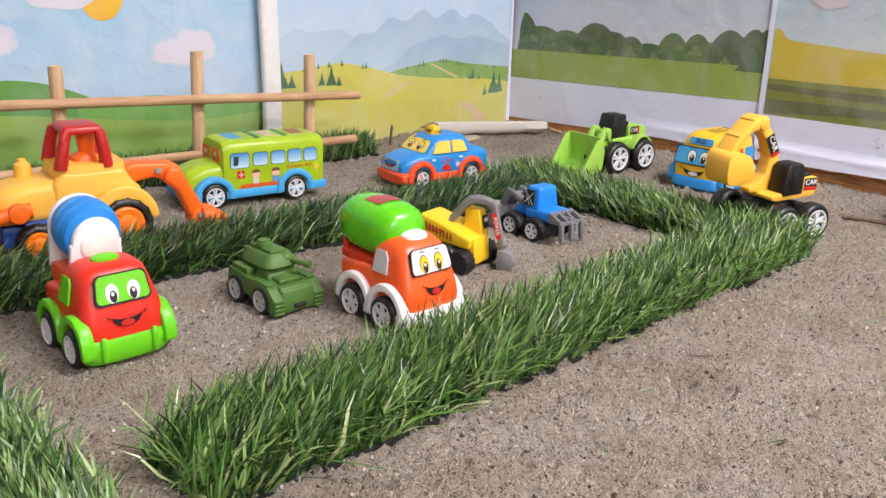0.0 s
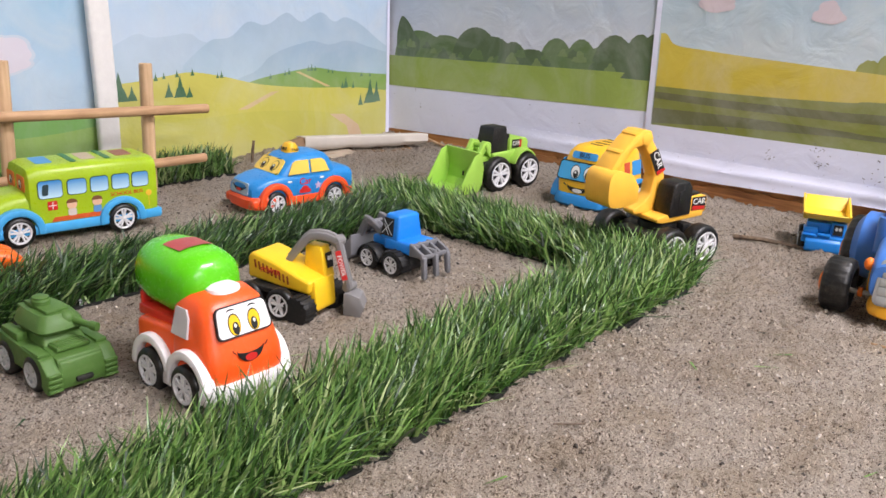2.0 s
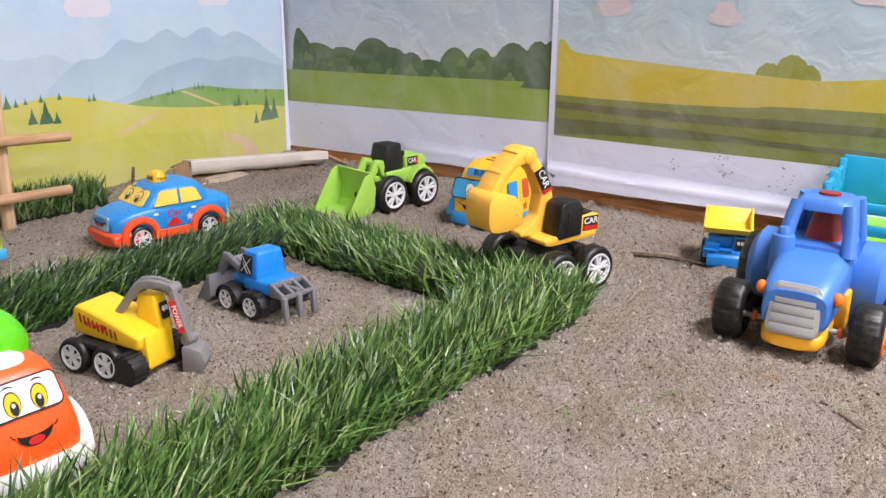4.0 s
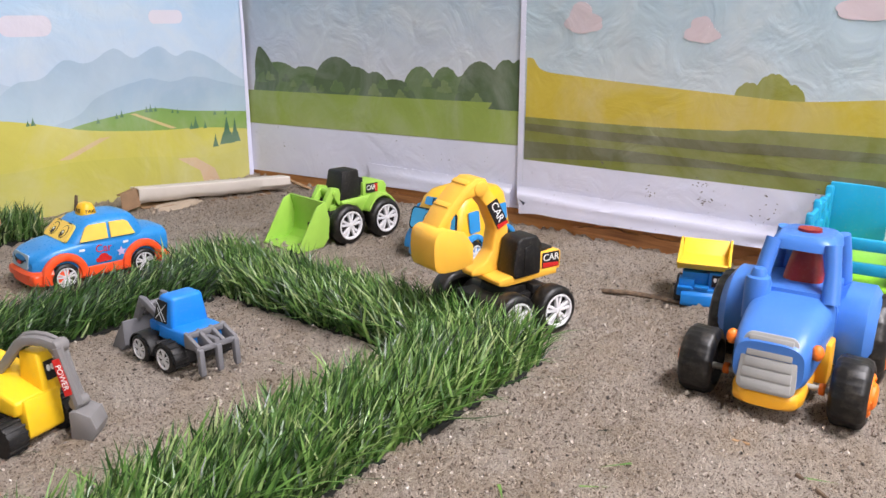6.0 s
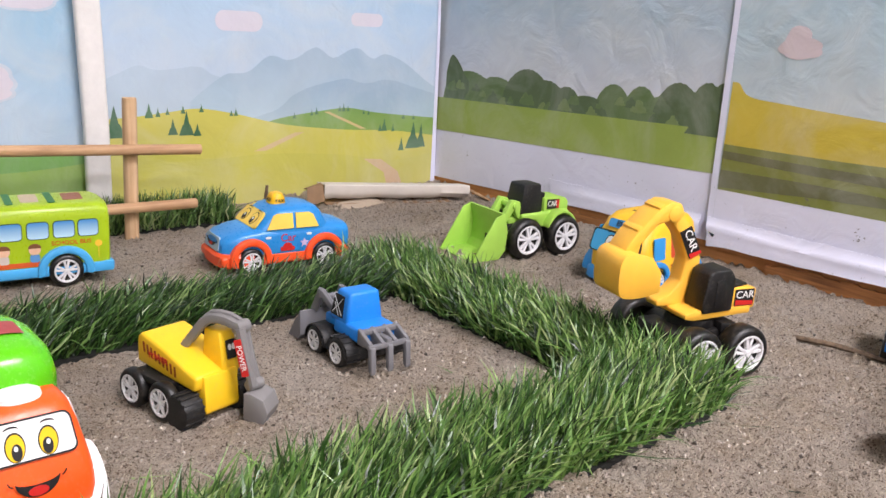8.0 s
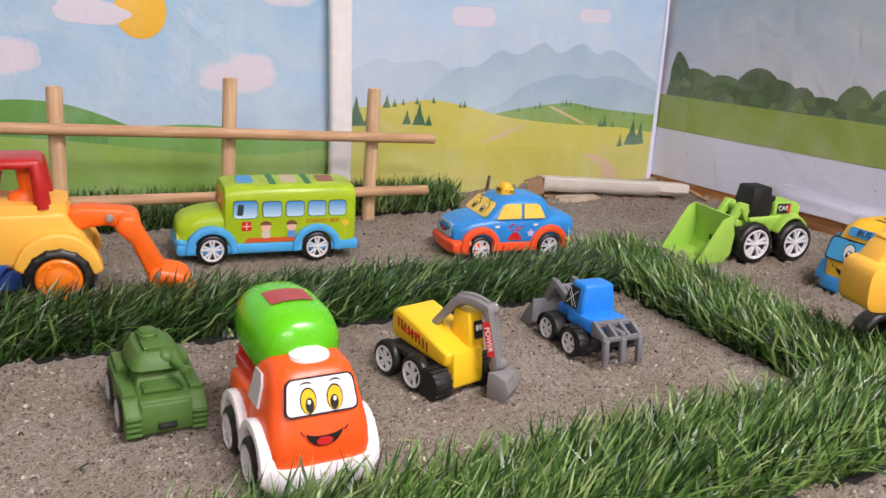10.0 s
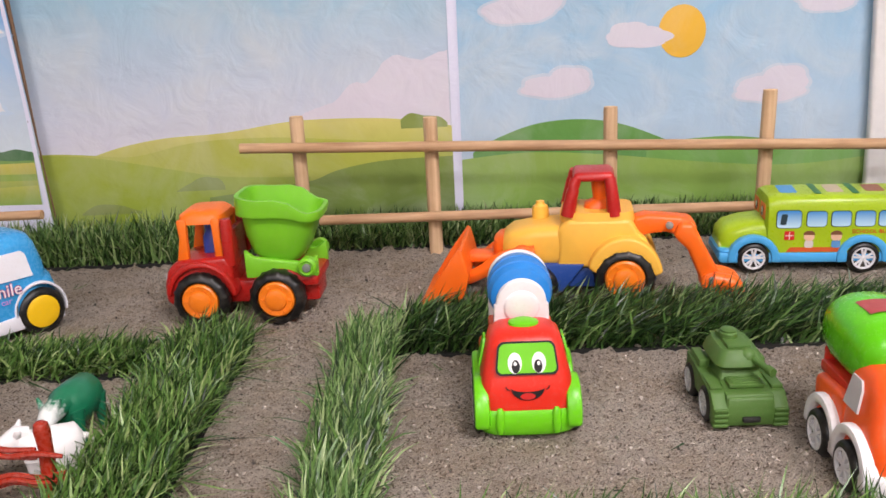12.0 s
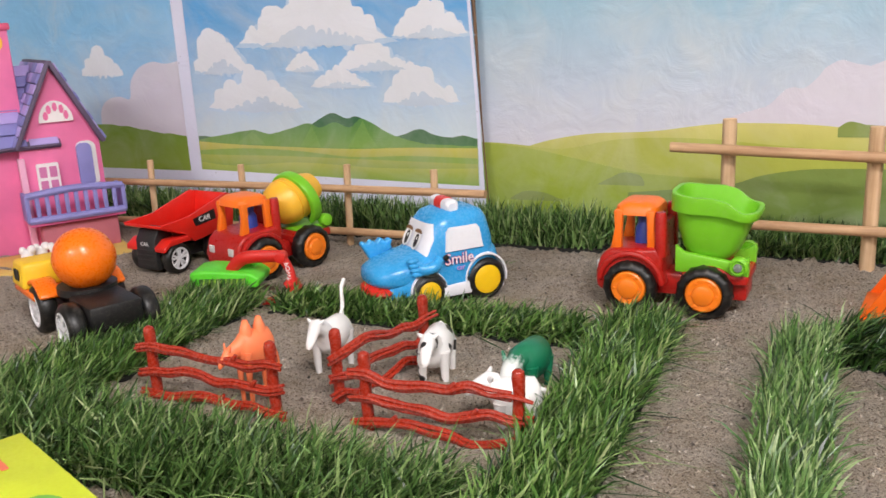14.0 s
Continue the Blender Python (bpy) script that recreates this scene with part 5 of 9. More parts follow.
# ---- smiling cement mixer ----
def mixer_truck():
    red, grn, blue, wht = plastic(222, 44, 26, 0.3), plastic(104, 200, 18, 0.3), plastic(34, 132, 214, 0.3), plastic(238, 234, 234, 0.35)
    root = thing("mixer_truck", pose(0.1362, 0.4855, 0, 0, 0, -90), "red and green plastic toy cement mixer with smiling face", "toy truck", "smiling toy trucks", scale=(0.934, 0.997, 1.017))
    part("cab", loft([(0.008, 0.012, 0, 0.022, 0.0275, 5), (0.022, 0.012, 0, 0.0225, 0.0275, 5), (0.034, 0.010, 0, 0.0222, 0.0268, 5), (0.049, 0.0055, 0, 0.0195, 0.0235, 4.5), (0.0565, 0.004, 0, 0.0175, 0.0212, 4), (0.060, 0.003, 0, 0.0130, 0.0170, 3), (0.0615, 0.002, 0, 0.006, 0.009, 2.5)], "z", 40), red, root)
    part("roof_lamp", loft([(0.0595, 0.004, 0, 0.0070, 0.0095, 2.3), (0.0625, 0.004, 0, 0.0066, 0.0090, 2.3), (0.0642, 0.004, 0, 0.0035, 0.005, 2.2)], "z", 24), grn, root, "green domed roof lamp")
    part("bed", prism([(-0.036, 0.014), (0.0, 0.014), (0.0, 0.045), (-0.036, 0.041)], -0.0265, 0.0265, 0.004, 3), red, root)
    orange = plastic(236, 84, 30, 0.3)
    part("cradle", box(-0.038, -0.008, -0.020, 0.020, 0.040, 0.053, 0.002), orange, root)
    tilt = Matrix.Translation((-0.024, 0, 0.0745)) @ Matrix.Rotation(radians(8), 4, "Y") @ Matrix.Scale(0.94, 4)
    part("drum", moved(lathe([(0.006, -0.020), (0.015, -0.018), (0.0200, -0.012), (0.0215, -0.004), (0.0206, -0.0035), (0.0206, -0.0025), (0.0215, -0.002), (0.0215, 0.005), (0.0206, 0.0055), (0.0206, 0.0065), (0.0212, 0.007), (0.0195, 0.013), (0.012, 0.0165)], (0, 0, 0.0), "x", 40), tilt), blue, root, "blue ribbed drum")
    shield = [(-0.0190, -0.030), (0.0190, -0.030), (0.0178, -0.004)] + oval(0, -0.003, 0.0165, 0.0170, 18, 0, 180) + [(-0.0178, -0.004)]
    part("drum_front", moved(plate(shield, (0.0135, 0, 0.0), (0, 1, 0), (0, 0, 1), 0.0055, 0.0018), tilt), wht, root, "white arched drum shield")
    part("drum_boss", moved(lathe([(0.0118, 0.0), (0.0112, 0.0012), (0.0100, 0.0018), (0.006, 0.0024), (0, 0.0026)], (0.0188, 0, -0.0050), "x", 28), tilt), wht, root)
    part("drum_back", moved(plate([(-0.0205, -0.030), (0.0205, -0.030)] + oval(0, 0.0, 0.0205, 0.0205, 24, 0, 180), (-0.0175, 0, 0.0), (0, 1, 0), (0, 0, 1), 0.0055, 0.0018), tilt), wht, root)
    part("bumper", loft([(0.003, 0.012, 0, 0.0225, 0.0285, 4), (0.006, 0.012, 0, 0.0242, 0.0308, 4.5), (0.0155, 0.012, 0, 0.0246, 0.0312, 4.5), (0.0185, 0.012, 0, 0.0228, 0.0292, 4.5)], "z", 40), grn, root, "green wrap-round bumper")
    for s in (1, -1):
        part("bumper_post", loft([(0.005, 0.0365, s * 0.0165, 0.0012, 0.0018, 2), (0.009, 0.0368, s * 0.0165, 0.0022, 0.0026, 2), (0.018, 0.0362, s * 0.0165, 0.0022, 0.0026, 2), (0.0205, 0.0355, s * 0.0165, 0.001, 0.0014, 2)], "z", 14), grn, root)
    for x in (0.018, -0.022):
        both("fender", (arch(x, 0.0125, 0.0148, 0.0206, 0.0225, 0.0315, -12, 188, 0.002)), grn, root)
    v = Vector((-0.33, 0, 1)).normalized()
    pane = part("windscreen", plate(rounded(0, 0, 0.0375, 0.0195, 0.004, 5, 0, 0.88), (0.0269, 0, 0.0480), (0, 1, 0), v, 0.0016), INK, root, "black-framed windscreen")
    part("windscreen_print", plate(rounded(0, 0, 0.0350, 0.0172, 0.0035, 5, 0, 0.88), (0.0269, 0, 0.0480), (0, 1, 0), v, 0.0019), plastic(112, 204, 36, 0.3, 0.08), pane)
    eyes(root, (0.0291, 0, 0.0462), v, 0.0140, 0.0043, 0.0064, WHITE_INK)
    smile(root, (0.0334, 0, 0.0322), Vector((-0.12, 0, 1)), 0.0195, 0.0074)
    for s in (1, -1):
        pl = on_side([(-0.0085, -0.008), (0.008, -0.008), (0.006, 0.004), (0.003, 0.008), (-0.0075, 0.008)], 0.002, s * 0.0270, 0.0445, 0.0014)
        part("side_window", moved(pl, Matrix.Translation((0, s * 0.0245, 0.036)) @ Matrix.Rotation(radians(s * 14), 4, "X") @ Matrix.Translation((0, -s * 0.0245, -0.036))), grn, root)
    wheels(root, (0.018, -0.022), 0.0275, 0.0136, 0.010)
    return root


mixer_truck()


# ---- army tank ----
def army_tank():
    ol = plastic(76, 112, 46, 0.5, 0.1)
    root = thing("army_tank", pose(0.2656, 0.4845, 0, 0, 0, -90), "small olive-green plastic toy army tank", "toy tank", scale=(1.163, 0.987, 1.060))
    part("hull", join(
        prism([(-0.027, 0.006), (0.022, 0.006), (0.027, 0.012), (0.0255, 0.019), (0.014, 0.022), (-0.026, 0.024)], -0.0135, 0.0135, 0.0012),
        box(-0.018, 0.010, -0.0135, 0.0135, 0.022, 0.030, 0.0015, 2, (0.82, 0.8), -0.002)), ol, root)
    skirt = prism([(-0.028, 0.012), (-0.024, 0.009), (0.016, 0.009), (0.022, 0.002), (0.0265, 0.002), (0.0270, 0.013), (0.020, 0.0205), (0.010, 0.0215), (-0.026, 0.0245)], 0.0130, 0.0222, 0.0009)
    part("track_guard", skirt, ol, root)
    part("track_guard", prism([(-0.028, 0.012), (-0.024, 0.009), (0.016, 0.009), (0.022, 0.002), (0.0265, 0.002), (0.0270, 0.013), (0.020, 0.0205), (0.010, 0.0215), (-0.026, 0.0245)], -0.0222, -0.0130, 0.0009), ol, root)
    for s in (1, -1):
        for k in range(4):
            part("cleat", box(0.0262, 0.0278, s * 0.0176 - 0.0042, s * 0.0176 + 0.0042, 0.0030 + 0.0030 * k, 0.0048 + 0.0030 * k, 0.0004, 1), ol, root)
    part("front_plate", prism([(0.018, 0.003), (0.0262, 0.003), (0.0272, 0.012), (0.0235, 0.0205), (0.018, 0.021)], -0.0140, 0.0140, 0.0008), ol, root)
    part("hitch", box(0.0262, 0.0288, -0.0052, 0.0052, 0.0060, 0.0090, 0.0008), plastic(30, 32, 28, 0.5), root, "black hitch slot")
    part("turret", join(loft([(0.028, -0.006, 0, 0.0150, 0.0140, 5), (0.0305, -0.006, 0, 0.0172, 0.0156, 5), (0.0350, -0.0065, 0, 0.0160, 0.0138, 5), (0.0385, -0.007, 0, 0.0130, 0.0108, 5)], "z", 16), box(-0.025, -0.016, -0.009, 0.009, 0.0310, 0.0375, 0.0008), box(-0.020, 0.004, -0.0070, 0.0070, 0.0382, 0.0405, 0.0006)), ol, root)
    both("stowage_box", box(-0.024, -0.006, 0.0140, 0.0205, 0.0225, 0.0275, 0.0007), ol, root)
    both("fender_step", box(0.000, 0.018, 0.0145, 0.0215, 0.0205, 0.0228, 0.0006), ol, root)
    part("engine_deck", join(box(0.008, 0.0185, -0.0105, 0.0105, 0.0215, 0.0240, 0.0006), *[box(0.0095 + 0.0022 * k, 0.0105 + 0.0022 * k, -0.0090, 0.0090, 0.0238, 0.0247, 0.0002, 1) for k in range(4)]), ol, root)
    part("hatch", lathe([(0.0056, 0.0400), (0.0056, 0.0428), (0.0048, 0.0436), (0.0048, 0.0446), (0.0034, 0.0452), (0, 0.0452)], (-0.010, -0.002, 0), "z", 14), ol, root)
    part("barrel", tube([(0.001, 0.004, 0.0345), (0.010, 0.0075, 0.0338), (0.0185, 0.0108, 0.0330), (0.0195, 0.0112, 0.0330), (0.0235, 0.0128, 0.0328)], [0.0025, 0.0020, 0.0019, 0.0027, 0.0026], 12, 3), ol, root)
    part("mantlet", ball((0.004, 0.0045, 0.0345), 0.006, 0.006, 0.005, 14, 8), ol, root)
    wheels(root, (0.0115, -0.0175), 0.0195, 0.0095, 0.0072, style="spoke", rim=GREY_HUB)
    return root


army_tank()


# ---- small yellow excavator ----
def small_excavator():
    yel, grey, blk = plastic(246, 200, 32, 0.4), plastic(128, 126, 126, 0.5, 0.15), plastic(20, 20, 21, 0.48, 0.12)
    root = thing("toy_excavator", pose(0.4404, 0.4682, 0, 0, 0, -78), "small yellow and black plastic toy excavator with grey digging arm", "toy excavator", scale=(1.025, 0.985, 1.040))
    part("chassis", join(prism([(-0.027, 0.008), (0.022, 0.006), (0.025, 0.012), (0.020, 0.0185), (-0.026, 0.021)], -0.015, 0.015, 0.001), box(-0.026, 0.006, -0.0235, 0.0235, 0.0175, 0.0215, 0.0008)), blk, root)
    for s in (1, -1):
        tr = part("track", prism(oval(0.0195, 0.0095, 0.0105, 0.0098, 18), s * 0.0205 - 0.0068, s * 0.0205 + 0.0068, 0.0012), blk, root, "black ribbed track guard")
        for k in range(9):
            a = radians(-40 + 22 * k)
            blk_bm = moved(box(-0.0006, 0.0006, s * 0.0205 - 0.0066, s * 0.0205 + 0.0066, 0.0096, 0.0108), Matrix.Translation((0.0195, 0, 0.0095)) @ Matrix.Rotation(a, 4, "Y"))
            part("rib", blk_bm, blk, tr, smooth=0)
    wheels(root, (0.0052, -0.0228), 0.0232, 0.0120, 0.0080, style="spoke", rim=WHITE_RIM)
    part("body", join(prism([(-0.0300, 0.0235), (0.008, 0.0205), (0.0235, 0.0195), (0.0250, 0.0285), (0.008, 0.0335), (-0.006, 0.0380), (-0.026, 0.0425), (-0.0300, 0.039)], -0.0165, 0.0165, 0.0022, 3), prism([(0.010, 0.0060), (0.0272, 0.0060), (0.0282, 0.0090), (0.0262, 0.0285), (0.010, 0.0285)], -0.0118, 0.0130, 0.0010)), yel, root, "yellow rounded engine cover")
    part("cab", box(0.006, 0.0250, 0.003, 0.0165, 0.026, 0.0495, 0.0012, 2, (0.70, 0.85), -0.002), yel, root)
    part("cab_sticker", plate(rounded(0, 0, 0.0070, 0.0110, 0.0008), (0.0238, 0.0100, 0.0395), (0, 1, 0), Vector((-0.22, 0, 1)), 0.0006), blk, root)
    part("sticker_eye", join(plate(oval(-0.0014, 0.0015, 0.0013, 0.0019, 12), (0.0245, 0.0100, 0.0395), (0, 1, 0), Vector((-0.2, 0, 1)), 0.0003), plate(oval(0.0014, 0.0015, 0.0013, 0.0019, 12), (0.0245, 0.0100, 0.0395), (0, 1, 0), Vector((-0.2, 0, 1)), 0.0003)), WHITE_INK, root)
    for k in range(9):
        part("stripe", on_side([(-0.0009, -0.003), (0.0006, -0.003), (-0.0002, 0.003), (-0.0017, 0.003)], -0.022 + 0.0036 * k, -0.0166, 0.0345 - 0.0009 * k, 0.0003), plastic(150, 70, 20, 0.5), root)
    side_words("POWER", 0.0050, -0.009, -0.0170, 0.0310, RED_INK, root)
    boom = [(-0.008, 0.0, 0.0330), (0.004, 0.0036, 0.0490), (0.011, 0.0062, 0.0565), (0.022, 0.0100, 0.0570), (0.0300, 0.0125, 0.0540)]
    part("boom", join(*[tube([(x + dx, y + dy, z) for x, y, z in boom], [0.0016, 0.0018, 0.0020, 0.0020, 0.0018], 8, 2, 1.6) for dx, dy in ((0.0018, -0.0032), (-0.0018, 0.0032))], tube(boom[1:], 0.0018, 8, 2)), grey, root, "grey plastic digging arm")
    stick = part("stick", join(*[tube([(0.0300 + dx, 0.0125 + dy, 0.0540), (0.0345 + dx, 0.0140 + dy, 0.037), (0.0380 + dx, 0.0160 + dy, 0.0205)], [0.0034, 0.0026, 0.0030], 8, 4) for dx, dy in ((0.0018, -0.0030), (-0.0018, 0.0030))], rod(0.004, 0.010, (0.0300, 0.0125, 0.0540), "y", 0.001, 12), rod(0.0035, 0.011, (0.0380, 0.0160, 0.0205), "y", 0.001, 12)), grey, root)
    d = Vector((0.0080, 0.0035, -0.0335)).normalized()
    nrm = Vector((0.55, -0.83, 0.0)).normalized()
    nrm = (nrm - d * nrm.dot(d)).normalized()
    part("stick_label", plate(rounded(0, 0, 0.022, 0.0042, 0.0006), Vector((0.0362, 0.0072, 0.0380)), d, nrm.cross(d).normalized(), 0.0006), RED_INK, stick, "red label with worn lettering")
    words("POWER", 0.0044, Vector((0.0362, 0.0072, 0.0380)) + nrm * 0.0008, d, nrm.cross(d).normalized(), WHITE_INK, stick)
    bucket = prism([(0.000, 0.0), (0.0125, -0.001), (0.0150, 0.006), (0.0120, 0.0135), (0.004, 0.0165), (0.0, 0.016), (0.004, 0.0145), (0.0105, 0.0120), (0.0130, 0.006), (0.0110, 0.0012), (0.0, 0.0018)], -0.0085, 0.0085, 0.0006)
    bucket = join(bucket, *[prism([(0.0, 0.0), (0.0125, -0.001), (0.0150, 0.006), (0.0120, 0.0135), (0.004, 0.0165), (0.0, 0.016)], y - 0.0007, y + 0.0007, 0.0003) for y in (-0.0085, 0.0085)])
    part("bucket", moved(bucket, Matrix.Translation((0.0350, 0.0150, 0.0012)) @ Matrix.Rotation(radians(24), 4, "Z")), grey, root, "grey toothed bucket")
    return root


small_excavator()


# ---- small blue loader ----
def blue_loader():
    blue, grey, blk = plastic(26, 132, 228, 0.35), plastic(118, 118, 122, 0.5, 0.15), plastic(20, 20, 21, 0.48, 0.12)
    root = thing("toy_loader", pose(0.5722, 0.4859, 0, 0, 0, 88), "small blue toy loader with grey bucket and rear claws", "toy loader", scale=(1.039, 1.039, 0.904))
    part("chassis", join(prism([(-0.028, 0.007), (0.022, 0.007), (0.024, 0.020), (0.010, 0.0225), (-0.026, 0.0225)], -0.013, 0.013, 0.001), mirrored(join(arch(-0.0165, 0.0105, 0.0112, 0.0135, 0.013, 0.0235), arch(0.0115, 0.0105, 0.0112, 0.0135, 0.013, 0.0235)))), blk, root)
    for s in (1, -1):
        for k in range(7):
            part("rib", moved(box(-0.0006, 0.0006, s * 0.0185 - 0.005, s * 0.0185 + 0.005, 0.0130, 0.0144), Matrix.Translation((-0.0165, 0, 0.0105)) @ Matrix.Rotation(radians(-100 + 22 * k), 4, "Y")), blk, root, smooth=0)
    wheels(root, (0.0115, -0.0165), 0.0205, 0.0102, 0.0075, style="spoke", rim=WHITE_RIM)
    part("hood", join(box(-0.031, 0.001, -0.0160, 0.0160, 0.0215, 0.0330, 0.0025, 3, (0.95, 0.92)), box(-0.004, 0.018, -0.011, 0.011, 0.0215, 0.0300, 0.0015)), blue, root)
    part("cab", box(-0.0155, 0.0065, -0.0150, 0.0150, 0.0300, 0.0555, 0.0028, 3, (0.72, 0.80), -0.001), blue, root)
    for s in (1, -1):
        lean = Matrix.Translation((0, s * 0.0150, 0.030)) @ Matrix.Rotation(radians(s * 6.7), 4, "X") @ Matrix.Translation((0, -s * 0.0150, -0.030))
        pane = part("cab_window", moved(on_side([(-0.0065, -0.0085), (0.0075, -0.0085), (0.0046, 0.0085), (-0.0060, 0.0085)], -0.0025, s * 0.0150, 0.0430, 0.0006), lean), INK, root, "black printed side window", smooth=0)
        for a0, b0, a1, b1 in ((-0.0055, -0.0070, 0.0050, 0.0068), (0.0058, -0.0070, -0.0050, 0.0066), (-0.0020, -0.0075, 0.0040, 0.0020)):
            part("window_glare", moved(on_side([(a0 - 0.0004, b0), (a0 + 0.0004, b0), (a1 + 0.0004, b1), (a1 - 0.0004, b1)], -0.0025, s * 0.0156, 0.0430, 0.0002), lean), plastic(206, 210, 214, 0.3), pane, smooth=0)
    for s in (1, -1):
        part("lift_arm", tube([(0.006, s * 0.0085, 0.031), (0.014, s * 0.0085, 0.036), (0.0265, s * 0.0085, 0.0425), (0.0285, s * 0.0085, 0.0405), (0.039, s * 0.0085, 0.020)], [0.0022, 0.0024, 0.0026, 0.0026, 0.0022], 8, 2, 1.5), grey, root)
    part("lift_link", join(tube([(0.012, 0, 0.030), (0.026, 0, 0.038), (0.037, 0, 0.026)], 0.0028, 8, 4), rod(0.0022, 0.022, (0.026, 0, 0.039), "y", 0.0005, 10)), grey, root)
    bkt = join(prism([(0.034, 0.0260), (0.033, 0.006), (0.037, 0.001), (0.0500, 0.0008), (0.0500, 0.0022), (0.038, 0.0028), (0.0352, 0.0068), (0.0360, 0.0260)], -0.0215, 0.0215, 0.0005), *[prism([(0.034, 0.0260), (0.033, 0.006), (0.037, 0.001), (0.0500, 0.0008), (0.041, 0.017)], y - 0.0007, y + 0.0007, 0.0003) for y in (-0.021, 0.021)])
    part("bucket", bkt, grey, root, "grey loading bucket")
    part("claw_bar", join(box(-0.0330, -0.0295, -0.0150, 0.0150, 0.0285, 0.0330, 0.0008), box(-0.0445, -0.0415, -0.0165, 0.0165, 0.0215, 0.0255, 0.0008), box(-0.0440, -0.0300, -0.0020, 0.0020, 0.0235, 0.0285, 0.0008)), grey, root, "grey rake frame")
    for y in (-0.0145, -0.005, 0.005, 0.0145):
        part("claw_rib", prism([(-0.0295, 0.0340), (-0.0440, 0.0265), (-0.0440, 0.0225), (-0.0295, 0.0215)], y - 0.0014, y + 0.0014, 0.0005), grey, root)
    for k in range(3):
        y = -0.0140 + 0.0140 * k
        part("claw", prism([(-0.0415, 0.0250), (-0.0460, 0.0240), (-0.0475, 0.0050), (-0.0465, 0.0025), (-0.0435, 0.0050), (-0.0420, 0.0200)], y - 0.0020, y + 0.0020, 0.0008), grey, root)
    return root


blue_loader()


# ---- big backhoe loader ----
def backhoe_loader():
    yel, org, red, blue = plastic(250, 190, 74, 0.35, 0.06), plastic(250, 108, 22, 0.33, 0.06), plastic(186, 30, 26, 0.28), plastic(36, 74, 150, 0.35)
    root = thing("backhoe_loader", pose(0.1953, 0.7058, 0, 0, 0, 173), "large yellow and orange toy backhoe loader with red cab", "toy loader", scale=(1.028, 1.028, 1.018))
    part("chassis", join(box(-0.058, 0.052, -0.021, 0.021, 0.012, 0.030, 0.003), box(-0.066, -0.052, -0.029, 0.029, 0.018, 0.030, 0.003), prism([(0.008, 0.010), (0.032, 0.010), (0.036, 0.034), (-0.010, 0.034)], -0.028, 0.028, 0.002)), blue, root, "dark blue chassis")
    part("bonnet", loft([(0.008, 0, 0.048, 0.025, 0.018, 4), (0.030, 0, 0.047, 0.0245, 0.0175, 4), (0.048, 0, 0.045, 0.0235, 0.0160, 4), (0.055, 0, 0.043, 0.0205, 0.0135, 3.5), (0.057, 0, 0.042, 0.0165, 0.0105, 3)], "x", 32), yel, root)
    part("body", prism([(0.012, 0.030), (0.012, 0.062), (0.004, 0.071), (-0.046, 0.071), (-0.052, 0.060), (-0.058, 0.054), (-0.064, 0.040), (-0.064, 0.030)], -0.026, 0.026, 0.004, 3), yel, root)
    both("rear_fender", (prism(oval(-0.041, 0.024, 0.030, 0.034, 16, 15, 172) + oval(-0.041, 0.022, 0.0225, 0.0225, 16, 172, 15), 0.020, 0.036, 0.0025, 3)), yel, root)
    part("exhaust_pipe", lathe([(0.0070, 0.058), (0.0070, 0.071), (0.0062, 0.0745), (0.0045, 0.0755), (0.0035, 0.0770), (0.0035, 0.0785), (0, 0.0795)], (0.026, -0.010, 0), "z", 20), yel, root)
    part("cab_base", loft([(0.068, -0.020, 0, 0.030, 0.0255, 5), (0.076, -0.020, 0, 0.0285, 0.0245, 5)], "z", 32), yel, root)
    cab = part("cab_frame", box(-0.034, 0.000, -0.0195, 0.0195, 0.100, 0.1075, 0.003, 3, (0.9, 0.92)), red, root, "glossy red cab roof frame")
    for x, xt in ((0.0035, -0.003), (-0.0330, -0.0295)):
        for s in (1, -1):
            part("cab_post", tube([(x, s * 0.0205, 0.073), ((x + xt) / 2, s * 0.0200, 0.090), (xt, s * 0.0175, 0.103)], [0.0058, 0.0050, 0.0046], 12, 4), red, cab)
    part("seat", join(loft([(0.072, -0.020, 0, 0.011, 0.012, 3), (0.079, -0.020, 0, 0.010, 0.011, 3), (0.083, -0.023, 0, 0.006, 0.007, 2.2), (0.094, -0.023, 0, 0.0075, 0.0085, 2.2), (0.101, -0.022, 0, 0.0060, 0.0070, 2.2)], "z", 20)), org, root, "orange moulded seat")
    wheels(root, (-0.041,), 0.0300, 0.0240, 0.0165, style="cap", rim=ORANGE_HUB, lugs=14)
    wheels(root, (0.028,), 0.0290, 0.0165, 0.0150, style="cap", rim=ORANGE_HUB, lugs=12)
    for s in (1, -1):
        part("lift_arm", tube([(0.030, s * 0.0275, 0.044), (0.055, s * 0.0275, 0.040), (0.072, s * 0.024, 0.028), (0.086, s * 0.020, 0.020)], [0.0055, 0.0050, 0.0048, 0.0045], 10, 5, 1.2), org, root)
        part("arm_hub", rod(0.0085, 0.008, (0.040, s * 0.0300, 0.043), "y", 0.0025, 20), org, root)
    part("grille", loft([(0.053, 0, 0.043, 0.019, 0.0130, 3.5), (0.060, 0, 0.043, 0.0170, 0.0115, 3.5), (0.064, 0, 0.043, 0.0120, 0.0085, 3)], "x", 24), org, root)
